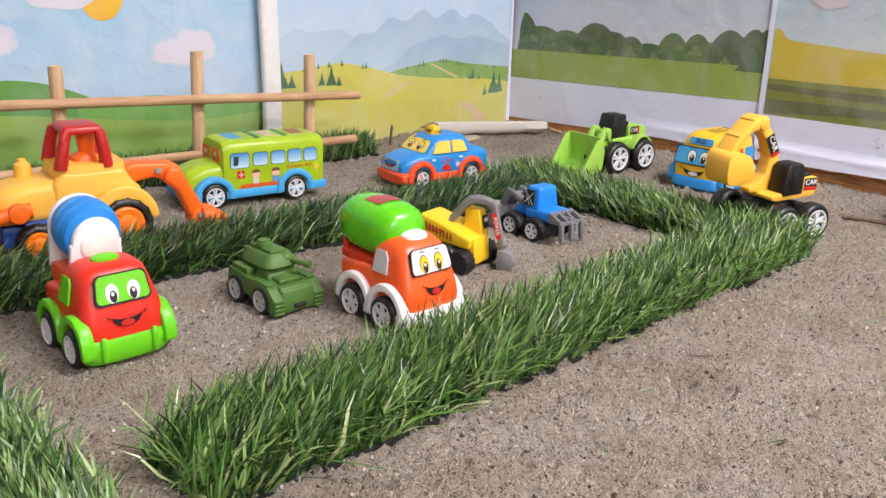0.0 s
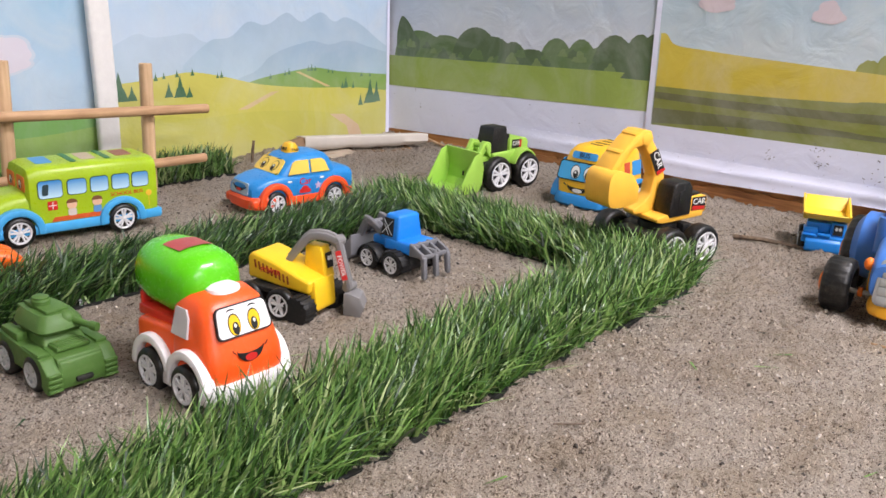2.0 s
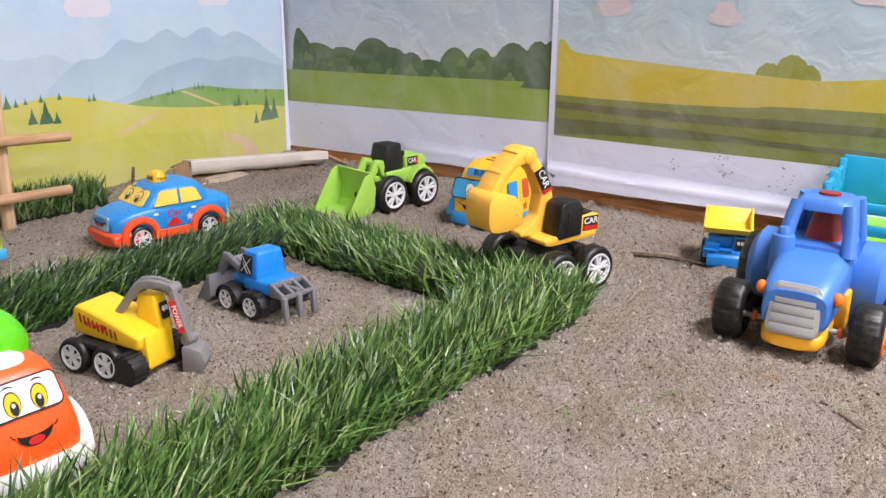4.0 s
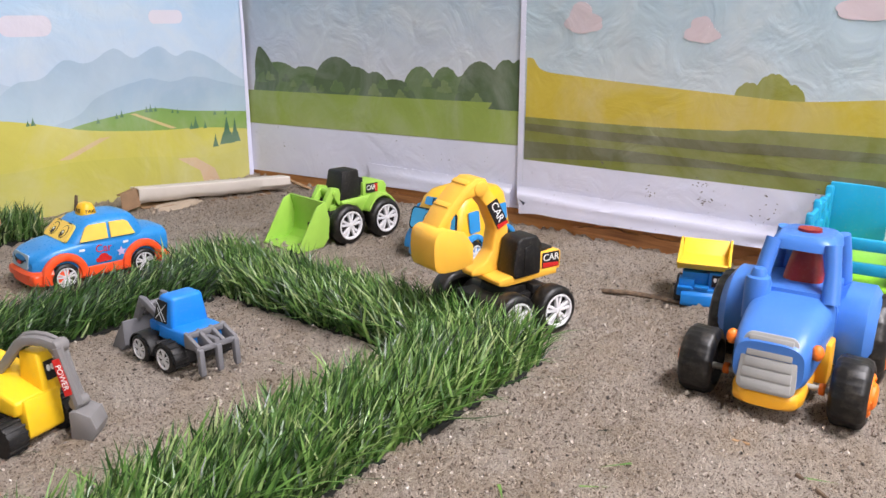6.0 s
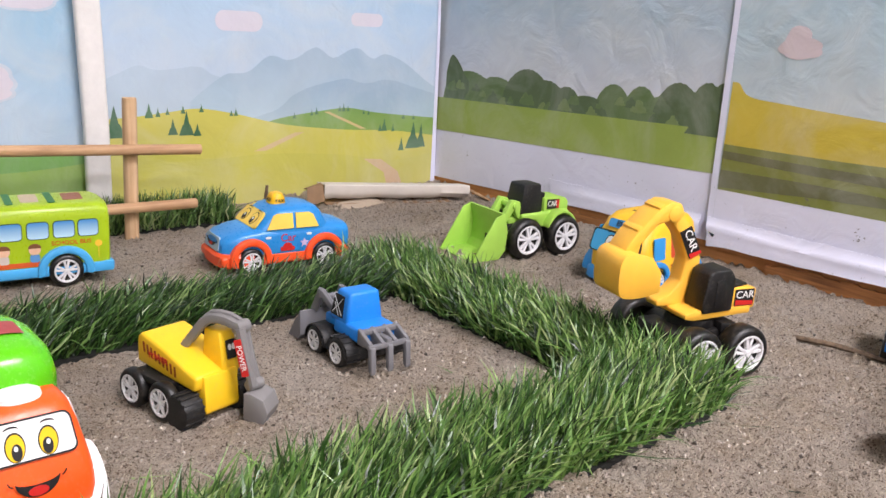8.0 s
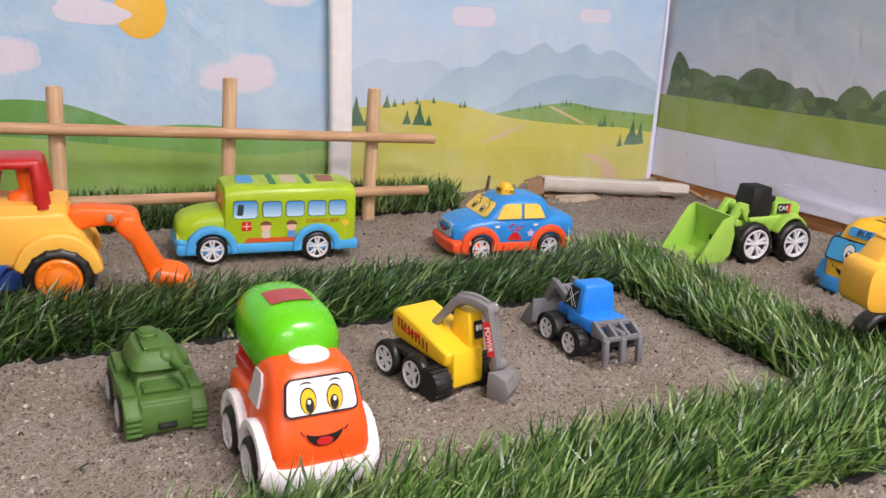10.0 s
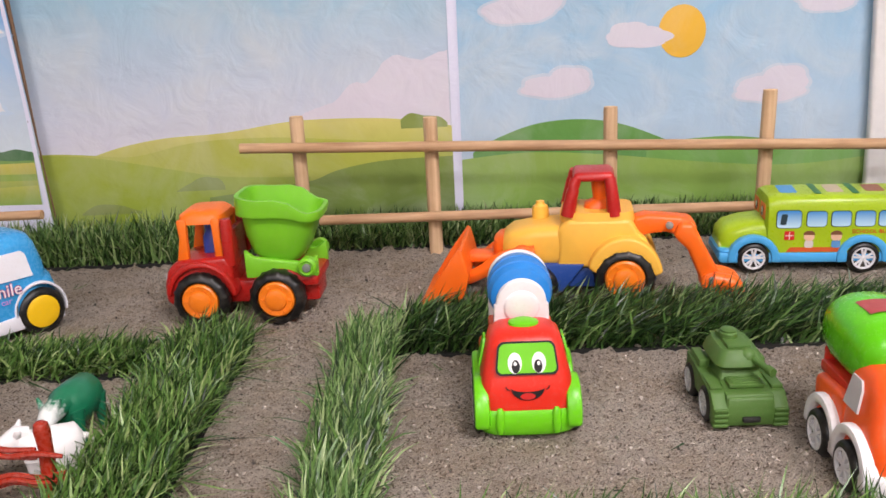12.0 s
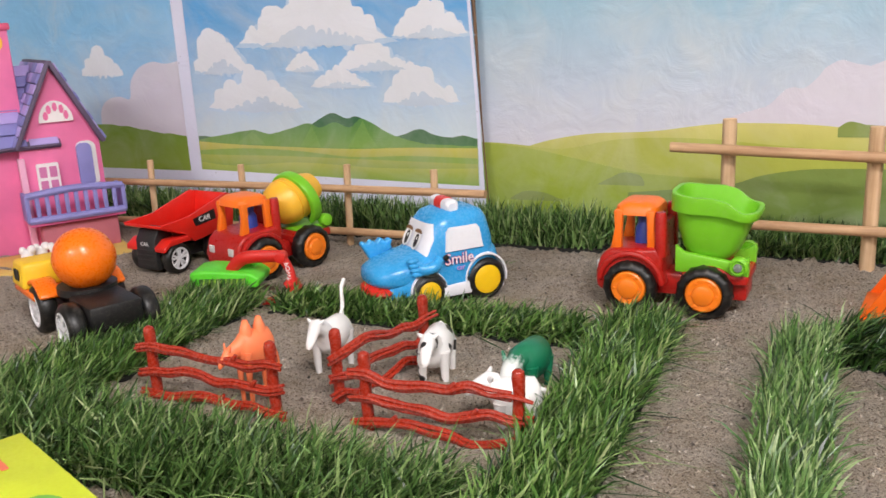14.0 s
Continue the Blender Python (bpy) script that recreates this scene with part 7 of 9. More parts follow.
# ---- wheeled excavator ----
def wheeled_excavator():
    yel, blk = plastic(251, 190, 66, 0.36, 0.10), plastic(18, 17, 17, 0.42, 0.12)
    root = thing("wheeled_excavator", pose(0.7818, 0.344, 0, 0, 0, 162), "tall yellow toy excavator on big black wheels, bucket raised", "toy excavator", scale=(1.048, 1.048, 0.975))
    part("chassis", join(box(-0.033, 0.032, -0.020, 0.020, 0.014, 0.030, 0.003), rod(0.012, 0.056, (0.010, 0.0, 0.020), "y", 0.003, 24), lathe([(0.018, 0.028), (0.0175, 0.036), (0.014, 0.038)], (0.0, 0, 0), "z", 24), prism([(-0.032, 0.016), (-0.012, 0.016), (-0.010, 0.036), (-0.028, 0.033)], -0.022, 0.022, 0.002)), blk, root, "dusty black chassis")
    wheels(root, (0.0215, -0.0175), 0.0360, 0.0185, 0.0165)
    part("turntable", prism([(-0.037, 0.0405), (0.012, 0.0375), (0.020, 0.039), (0.020, 0.043), (0.010, 0.0455), (-0.037, 0.047)], -0.019, 0.019, 0.0012), yel, root)
    part("counterweight", prism([(-0.041, 0.044), (-0.018, 0.043), (-0.018, 0.060), (-0.032, 0.062), (-0.041, 0.060)], -0.0185, 0.0185, 0.002), yel, root)
    part("engine_cover", box(-0.034, -0.016, -0.016, 0.016, 0.060, 0.0640, 0.0012), blk, root)
    st = both("sticker", (on_side(rounded(0, 0, 0.0170, 0.0130, 0.0008), -0.0300, 0.0186, 0.0535, 0.0005)), INK, root)
    side_words("CAR", 0.0082, -0.0300, 0.0193, 0.0555, WHITE_INK, st)
    both("sticker_flash", (on_side([(-0.0078, -0.006), (0.0078, -0.006), (0.0078, -0.0018), (-0.0078, -0.0030)], -0.0300, 0.0191, 0.0535, 0.0002)), RED_INK, st, smooth=0)
    part("cab", prism([(-0.0190, 0.0440), (0.0065, 0.0425), (0.0080, 0.050), (0.0045, 0.0735), (0.000, 0.0765), (-0.0140, 0.0770), (-0.0190, 0.070)], 0.000, 0.0205, 0.0018, 2), blk, root, "black cab")
    part("cab_door", prism([(-0.0130, 0.0480), (-0.002, 0.0475), (-0.002, 0.068), (-0.0100, 0.0700)], 0.0200, 0.0212, 0.0005), blk, root)
    boom_out = [(0.0, 0.043), (0.030, 0.043), (0.031, 0.048), (0.020, 0.053), (0.012, 0.062), (0.0095, 0.080), (0.017, 0.098), (0.028, 0.111), (0.036, 0.120), (0.030, 0.1245), (0.018, 0.117), (0.004, 0.098), (-0.003, 0.080), (-0.004, 0.060)]
    part("boom", prism(boom_out, -0.0145, -0.0005, 0.0018, 2), yel, root, "yellow bent boom")
    tilt = Matrix.Translation((0.0085, 0, 0.0930)) @ Matrix.Rotation(radians(28), 4, "Y") @ Matrix.Translation((-0.0085, 0, -0.0930))
    sb = part("sticker", moved(on_side(rounded(0, 0, 0.0105, 0.0240, 0.0008), 0.0085, -0.0001, 0.0930, 0.0006), tilt), INK, root)
    words("CAR", 0.0090, (0.0095, 0.0009, 0.0950), Vector((-0.47, 0, -0.88)), Vector((-0.88, 0, 0.47)), WHITE_INK, sb)
    part("sticker_flash", moved(on_side([(-0.0050, -0.0118), (0.0050, -0.0118), (0.0050, -0.0075), (-0.0050, -0.0095)], 0.0085, 0.0006, 0.0930, 0.0002), tilt), RED_INK, sb, smooth=0)
    part("stick", prism([(0.018, 0.1150), (0.022, 0.1240), (0.032, 0.1250), (0.043, 0.1170), (0.058, 0.1010), (0.066, 0.088), (0.0600, 0.0830), (0.050, 0.0965), (0.040, 0.1080), (0.029, 0.1110)], -0.0185, 0.0025, 0.0018, 2), yel, root)
    part("stick_rib", join(*[prism([(0.036 + 0.008 * k, 0.1235 - 0.0080 * k), (0.040 + 0.008 * k, 0.1210 - 0.0080 * k), (0.0385 + 0.008 * k, 0.1170 - 0.0080 * k), (0.0345 + 0.008 * k, 0.1190 - 0.0080 * k)], -0.0170, 0.0010, 0.0005) for k in range(0, 3, 2)], rod(0.0045, 0.016, (0.0625, -0.0075, 0.0865), "y", 0.001, 14), rod(0.0062, 0.0220, (0.0270, -0.0075, 0.1160), "y", 0.0015, 18)), yel, root)
    def scoop(points):
        return [(0.039 + (x - 0.058) * 0.78, 0.0555 + (z - 0.041) * 0.76) for x, z in points]

    def eased(points):
        """Rounds the corners of an open line."""
        out = [points[0]]
        for (ax, az), (bx, bz) in zip(points, points[1:]):
            out += [(ax * 0.75 + bx * 0.25, az * 0.75 + bz * 0.25), (ax * 0.25 + bx * 0.75, az * 0.25 + bz * 0.75)]
        return out + [points[-1]]

    outer = [(0.057, 0.0465), (0.072, 0.0415), (0.093, 0.0410), (0.100, 0.0455), (0.1020, 0.060), (0.1015, 0.078), (0.096, 0.0860), (0.085, 0.0865)]
    inner = [(0.083, 0.0830), (0.094, 0.0825), (0.0985, 0.0755), (0.0988, 0.060), (0.0970, 0.0480), (0.091, 0.0442), (0.073, 0.0448), (0.058, 0.0500)]
    outer, inner = eased(outer), eased(inner)
    part("bucket", join(prism(scoop(outer + inner), -0.0195, 0.010, 0.0008), *[prism(scoop(outer + [(0.068, 0.081), (0.0575, 0.066)]), y - 0.0012, y + 0.0012, 0.0006) for y in (-0.0190, 0.0095)]), yel, root, "yellow scoop bucket")
    part("bucket_lug", join(*[prism(scoop([(0.076, 0.076), (0.094, 0.079), (0.086, 0.092), (0.074, 0.090)]), y - 0.0012, y + 0.0012, 0.0006) for y in (-0.0145, -0.0005)]), yel, root)
    return root


wheeled_excavator()


# ---- small dump truck ----
def small_dumper():
    yel, blue, blk = plastic(245, 205, 58, 0.4), plastic(28, 132, 220, 0.35), plastic(20, 20, 21, 0.48, 0.12)
    root = thing("toy_dumper", pose(0.935, 0.2353, 0, 0, 0, 198), "small blue toy dump truck with yellow tipping bed", "toy truck", scale=(0.982, 0.982, 0.855))
    part("chassis", box(-0.028, 0.026, -0.012, 0.012, 0.006, 0.018, 0.001), blk, root)
    wheels(root, (0.014, -0.016), 0.0190, 0.0095, 0.0078, style="plain", rim=WHITE_RIM, lugs=12)
    part("front", join(prism([(0.0, 0.010), (0.029, 0.0030), (0.031, 0.006), (0.0300, 0.0155), (0.024, 0.0225), (0.0, 0.0225)], -0.0165, 0.0165, 0.0012), box(0.012, 0.0275, -0.0205, 0.0205, 0.0130, 0.0215, 0.0012), box(0.010, 0.0240, 0.005, 0.0205, 0.020, 0.0380, 0.0012, 2, (0.8, 0.9)), box(0.012, 0.0250, -0.0195, -0.006, 0.020, 0.0300, 0.001), box(0.006, 0.0200, -0.017, 0.017, 0.020, 0.0360, 0.001)), blue, root, "blue nose and cab")
    part("ledge", join(box(0.0215, 0.0285, -0.006, 0.006, 0.0215, 0.0245, 0.0008), box(0.0215, 0.0290, -0.020, -0.008, 0.0210, 0.0232, 0.0006), prism([(0.014, 0.022), (0.022, 0.022), (0.018, 0.032)], -0.012, -0.0085, 0.0008)), blue, root)
    pane = part("sticker", plate(rounded(0, 0, 0.0088, 0.0118, 0.0008), (0.0232, 0.0125, 0.0300), (0, 1, 0), Vector((-0.12, 0, 1)), 0.0012), INK, root)
    for s in (-1, 1):
        part("sticker_eye", plate(oval(s * 0.0017, 0.001, 0.0015, 0.0022, 12), (0.0245, 0.0125, 0.0305), (0, 1, 0), Vector((-0.12, 0, 1)), 0.0003), WHITE_INK, pane, smooth=0)
    floor = prism([(0.022, 0.0400), (0.031, 0.0480), (0.0292, 0.0490), (0.0205, 0.0418), (-0.028, 0.0400), (-0.034, 0.0555), (-0.0365, 0.0550), (-0.031, 0.0380)], -0.0200, 0.0200, 0.0006)
    side = [(0.022, 0.0395), (0.0315, 0.0490), (-0.0365, 0.0560), (-0.031, 0.0380)]
    flare = Matrix.Rotation(radians(-5), 4, "X")
    wall_l = moved(moved(prism(side, -0.0011, 0.0011, 0.0005), Matrix.Translation((0, 0, -0.034))), Matrix.Translation((0, 0.0200, 0.034)) @ flare)
    wall_r = moved(moved(prism(side, -0.0011, 0.0011, 0.0005), Matrix.Translation((0, 0, -0.034))), Matrix.Translation((0, -0.0200, 0.034)) @ flare.inverted())
    part("bed", join(floor, wall_l, wall_r, box(-0.030, 0.014, -0.016, 0.016, 0.0225, 0.0335, 0.001)), yel, root, "yellow open tipping bed")
    return root


small_dumper()


# ---- farm tractor and its trailer ----
def farm_tractor():
    blue, yel, org, grey, red = plastic(70, 124, 204, 0.3, 0.07), plastic(244, 176, 40, 0.35), plastic(244, 122, 28, 0.35), plastic(166, 166, 164, 0.5), plastic(150, 36, 30, 0.3)
    root = thing("farm_tractor", pose(0.8058, 0.1263, 0, 0, 0, 184.5), "large blue toy tractor with yellow belly and grey grille", "toy tractor", scale=(0.976, 0.976, 0.934))
    part("bonnet", loft([(0.000, 0, 0.050, 0.0275, 0.023, 4), (0.030, 0, 0.0475, 0.0265, 0.0225, 4), (0.052, 0, 0.044, 0.0250, 0.0210, 4), (0.064, 0, 0.0410, 0.0235, 0.0185, 4), (0.070, 0, 0.039, 0.0215, 0.0155, 3.6)], "x", 36), blue, root)
    part("belly", loft([(-0.040, 0, 0.018, 0.020, 0.008, 3.5), (0.030, 0, 0.018, 0.0225, 0.0090, 3.5), (0.060, 0, 0.0165, 0.0225, 0.0085, 3.5), (0.069, 0, 0.0155, 0.0200, 0.0070, 3.2), (0.073, 0, 0.0150, 0.0140, 0.0045, 3)], "x", 30), yel, root, "yellow belly pan")
    v = Vector((-0.17, 0, 1)).normalized()
    gr = part("grille", plate(rounded(0, 0, 0.0370, 0.0400, 0.006, 6, 0, 0.90), (0.0680, 0, 0.0400), (0, 1, 0), v, 0.0026, 0.0005), grey, root, "silver-grey ribbed grille")
    for k in range(5):
        slat = prism([(0.0, -0.0034), (0.0020, -0.0030), (0.0006, 0.0034), (0.0, 0.0034)], -0.0155 + 0.0005 * k, 0.0155 - 0.0005 * k, 0.0006)
        part("grille_rib", moved(slat, Matrix.Translation((0.0725 - 0.0012 * k, 0, 0.0255 + 0.0073 * k))), grey, gr)
    both("lamp", (ball((0.058, 0.0262, 0.050), 0.0045, 0.0040, 0.0055, 16, 10)), org, root, "orange side lamps")
    part("exhaust_pipe", lathe([(0.0088, 0.050), (0.0088, 0.078), (0.0080, 0.0815), (0.0055, 0.0825), (0.0050, 0.086), (0.004, 0.088), (0, 0.0885)], (0.014, -0.0230, 0), "z", 22), blue, root)
    part("rear_body", join(loft([(-0.062, 0, 0.046, 0.020, 0.018, 4), (-0.050, 0, 0.048, 0.026, 0.022, 4), (0.002, 0, 0.050, 0.028, 0.024, 4)], "x", 32)), blue, root)
    both("rear_fender", (loft([(0.022, -0.032, 0.040, 0.030, 0.026, 2.4), (0.030, -0.032, 0.043, 0.034, 0.030, 2.4), (0.046, -0.032, 0.043, 0.034, 0.030, 2.4), (0.052, -0.032, 0.041, 0.028, 0.024, 2.4)], "y", 28)), blue, root)
    cab = part("cab_roof", loft([(0.101, -0.022, 0, 0.0235, 0.0220, 4.5), (0.107, -0.022, 0, 0.0225, 0.0210, 4.5), (0.1105, -0.022, 0, 0.0190, 0.0175, 4)], "z", 36), blue, root, "blue cab with open windows")
    for x, xt in ((0.010, -0.003), (-0.046, -0.041)):
        for s in (1, -1):
            part("cab_post", tube([(x, s * 0.0235, 0.068), ((x + xt) / 2, s * 0.0220, 0.088), (xt, s * 0.0190, 0.107)], [0.0062, 0.0054, 0.0056], 12, 4, 1.0), blue, cab)
    part("cab_back", box(-0.047, -0.042, -0.020, 0.020, 0.070, 0.105, 0.002), blue, cab)
    part("cab_base", loft([(0.064, -0.018, 0, 0.0300, 0.0265, 5), (0.0745, -0.018, 0, 0.0285, 0.0255, 5)], "z", 32), blue, root)
    part("seat", join(loft([(0.072, -0.024, 0, 0.013, 0.014, 3), (0.084, -0.024, 0, 0.011, 0.012, 2.6), (0.098, -0.026, 0, 0.008, 0.009, 2.2), (0.1125, -0.024, 0, 0.007, 0.008, 2.2)], "z", 20)), red, root, "dark red moulded seat")
    part("front_axle", rod(0.0022, 0.088, (0.046, 0, 0.0205), "y", 0.0005, 12), plastic(170, 168, 160, 0.3), root)
    both("axle_cap", (rod(0.0042, 0.004, (0.046, 0.0305, 0.0205), "y", 0.0012, 14)), org, root)
    both("step", (box(0.004, 0.024, 0.021, 0.030, 0.014, 0.044, 0.002)), yel, root)
    wheels(root, (0.046,), 0.0475, 0.0228, 0.0225, style="cap", rim=ORANGE_HUB, lugs=14)
    wheels(root, (-0.036,), 0.0495, 0.0320, 0.0215, style="cap", rim=ORANGE_HUB, lugs=16)
    return root


def farm_trailer():
    teal, lime = plastic(36, 160, 204, 0.32), plastic(140, 206, 40, 0.35)
    root = thing("farm_trailer", pose(0.9892, 0.12, 0, 0, 0, 186), "teal toy farm trailer with rail sides on a lime base", "toy trailer", scale=(1.062, 1.062, 1.062))
    part("base", prism([(-0.060, 0.030), (0.060, 0.030), (0.060, 0.040), (-0.060, 0.040)], -0.040, 0.040, 0.003), lime, root, "lime-green trailer base")
    part("drawbar", tube([(0.058, 0, 0.034), (0.080, 0, 0.030), (0.094, 0, 0.030)], 0.004, 10, 4), lime, root)
    part("back_board", box(-0.058, -0.053, -0.037, 0.037, 0.040, 0.094, 0.0015), teal, root)
    for s in (1, -1):
        for k in range(4):
            part("side_post", box(-0.050 + 0.033 * k, -0.042 + 0.033 * k, s * 0.036 - 0.003, s * 0.036 + 0.003, 0.038, 0.092 - 0.004 * (k % 2), 0.0012), teal, root)
        for z in (0.052, 0.067, 0.082):
            part("side_rail", box(-0.053, 0.058, s * 0.036 - 0.002, s * 0.036 + 0.002, z - 0.0042, z + 0.0042, 0.0015), teal, root)
    for z in (0.052, 0.070):
        part("front_rail", box(0.053, 0.058, -0.037, 0.037, z - 0.0045, z + 0.0045, 0.0015), teal, root)
    wheels(root, (-0.026,), 0.0430, 0.0240, 0.0180, style="cap", rim=ORANGE_HUB, lugs=14)
    part("axle_block", box(-0.036, -0.016, -0.034, 0.034, 0.016, 0.032, 0.002), lime, root)
    part("stand", box(0.052, 0.058, -0.006, 0.006, -0.001, 0.031, 0.001), lime, root)
    return root


farm_tractor()
farm_trailer()


# ---- red and orange trucks of one family ----
def family_truck(m, label, category, load, scale):
    red, org, grn, yel, blue = plastic(178, 30, 24, 0.25, 0.06), plastic(248, 118, 22, 0.33), plastic(122, 198, 40, 0.3), plastic(250, 190, 56, 0.33), plastic(50, 70, 160, 0.35)
    root = thing("family_truck", m, label, category, scale=scale)
    part("frame", join(box(-0.064, 0.040, -0.017, 0.017, 0.014, 0.034, 0.003), box(-0.066, -0.010, -0.026, 0.026, 0.030, 0.040, 0.003), prism(oval(-0.033, 0.024, 0.026, 0.022, 12, 25, 155), -0.027, 0.027, 0.002)), red, root, "dark red frame")
    part("cab_body", prism([(0.014, 0.024), (0.060, 0.016), (0.066, 0.020), (0.066, 0.034), (0.062, 0.048), (0.054, 0.055), (0.012, 0.058), (0.006, 0.050), (0.006, 0.030)], -0.0290, 0.0290, 0.0055, 4), red, root, "glossy dark red bonnet")
    both("wheel_arch", (arch(0.034, 0.024, 0.0255, 0.0310, 0.0150, 0.0330, 5, 178, 0.0025)), red, root)
    top = part("cab_top", loft([(0.0845, 0.0325, 0, 0.0200, 0.0228, 5), (0.0915, 0.0320, 0, 0.0188, 0.0215, 5), (0.0948, 0.0315, 0, 0.0145, 0.0180, 4.4), (0.0952, 0.0315, 0, 0.0060, 0.0080, 3)], "z", 36), org, root, "orange open cab top")
    for x, xt in ((0.0490, 0.0470), (0.0160, 0.0180)):
        for s in (1, -1):
            part("cab_post", prism([(x - 0.0052, 0.053), (x + 0.0052, 0.053), (xt + 0.0034, 0.072), (xt + 0.0042, 0.089), (xt - 0.0042, 0.089), (xt - 0.0034, 0.072)], s * 0.0205 - 0.0034, s * 0.0205 + 0.0034, 0.0016, 2), org, top)
    part("cab_back", box(0.006, 0.012, -0.024, 0.024, 0.050, 0.078, 0.002), red, root)
    both("exhaust", (lathe([(0.0052, 0.050), (0.0052, 0.086), (0.0042, 0.0890), (0, 0.0895)], (0.009, 0.0235, 0), "z", 16)), red, root)
    part("seat", join(loft([(0.056, 0.028, 0, 0.009, 0.010, 2.6), (0.070, 0.028, 0, 0.0085, 0.0095, 2.4), (0.074, 0.028, 0, 0.0065, 0.0075, 2.2), (0.082, 0.028, 0, 0.0072, 0.0080, 2.2), (0.0860, 0.028, 0, 0.003, 0.003, 2)], "z", 18)), blue, root, "dark blue moulded seat")
    both("headlamp", (box(0.0645, 0.0672, 0.0130, 0.0215, 0.0330, 0.0415, 0.001)), plastic(206, 204, 200, 0.35), root, "pale square headlamps")
    wheels(root, (0.034, -0.031), 0.0300, 0.0236, 0.0175, style="cap", rim=ORANGE_HUB, lugs=14)
    if load == "tub":
        tub = loft([(0.050, -0.034, 0, 0.0185, 0.0180, 3), (0.058, -0.034, 0, 0.0255, 0.0235, 3), (0.074, -0.035, 0, 0.0310, 0.0270, 3.4), (0.090, -0.036, 0, 0.0340, 0.0285, 3.6), (0.0905, -0.036, 0, 0.0385, 0.0330, 3.6), (0.1000, -0.037, 0, 0.0395, 0.0340, 3.6), (0.1040, -0.037, 0, 0.0390, 0.0335, 3.6), (0.1040, -0.037, 0, 0.0355, 0.0300, 3.6), (0.0960, -0.037, 0, 0.0340, 0.0285, 3.6), (0.075, -0.036, 0, 0.0290, 0.0250, 3.4), (0.060, -0.035, 0, 0.0220, 0.0200, 3), (0.056, -0.034, 0, 0.010, 0.010, 2.5)], "z", 44)
        for vtx in tub.verts:
            if vtx.co.z > 0.080:
                f = (vtx.co.z - 0.080) / 0.024
                dip = min(1.0, max(0.0, (-0.042 - vtx.co.x) / 0.024))
                vtx.co.z += f * (0.0015 - 0.0125 * dip * dip * (3 - 2 * dip) + 0.0025 * min(1.0, max(0.0, (vtx.co.x + 0.02) / 0.02)))
        moved(tub, Matrix.Translation((-0.034, 0, 0.050)) @ Matrix.Diagonal((0.95, 0.97, 0.98, 1)) @ Matrix.Translation((0.036, 0, -0.050)))
        part("tub", tub, grn, root, "lime-green rounded tipping tub")
        both("tub_stand", prism([(-0.066, 0.038), (-0.004, 0.038), (-0.004, 0.062), (-0.012, 0.056), (-0.056, 0.050), (-0.066, 0.056)], 0.0195, 0.0255, 0.0015), grn, root)
        for s in (1, -1):
            part("knob", lathe([(0.0080, -0.004), (0.0080, 0.003), (0.0060, 0.005), (0.0045, 0.0035), (0, 0.0035)], (-0.058, s * 0.0290, 0.0480), "y", 20) if s > 0 else moved(lathe([(0.0080, -0.004), (0.0080, 0.003), (0.0060, 0.005), (0, 0.0045)], (0, 0, 0), "y", 20), Matrix.Translation((-0.058, -0.0290, 0.0480)) @ Matrix.Rotation(math.pi, 4, "Z")), grn, root)
            part("knob_pin", rod(0.0036, 0.008, (-0.058, s * 0.0315, 0.0480), "y", 0.001, 14), plastic(120, 128, 120, 0.35), root)
    else:
        t = Matrix.Translation((-0.032, 0, 0.078)) @ Matrix.Rotation(radians(18), 4, "Y")
        part("drum", moved(lathe([(0.010, -0.036), (0.016, -0.034), (0.022, -0.020), (0.0265, -0.006), (0.0275, -0.0055), (0.0275, -0.0035), (0.0265, -0.003), (0.0275, 0.006), (0.0262, 0.0065), (0.0262, 0.0085), (0.0272, 0.009), (0.024, 0.020), (0.017, 0.028), (0.010, 0.031)], (0, 0, 0), "x", 36), t), yel, root, "yellow ribbed mixing drum")
        ring = prism(oval(0, 0, 0.0355, 0.0345, 28, -60, 240) + oval(0, 0, 0.0280, 0.0275, 28, 240, -60), -0.006, 0.006, 0.0018)
        part("drum_hoop", moved(ring, Matrix.Translation((-0.040, 0, 0.076)) @ Matrix.Rotation(radians(18), 4, "Y") @ Matrix.Rotation(math.pi / 2, 4, "Z")), grn, root, "lime-green hoop round the drum")
        part("drum_stand", join(box(-0.064, -0.020, -0.024, 0.024, 0.036, 0.046, 0.003), mirrored(rod(0.0075, 0.010, (-0.058, 0.026, 0.050), "y", 0.002, 18))), grn, root)
    return root


family_truck(pose(-0.0794, 0.6927, 0, 0, 0, 178), "red and orange toy tipper truck with lime-green tub", "toy truck", "tub", (0.968, 0.978, 0.988))
family_truck(pose(-0.5077, 0.6903, 0, 0, 0, -107), "red and orange toy mixer truck with yellow drum", "toy truck", "drum", (0.965, 0.965, 0.924))


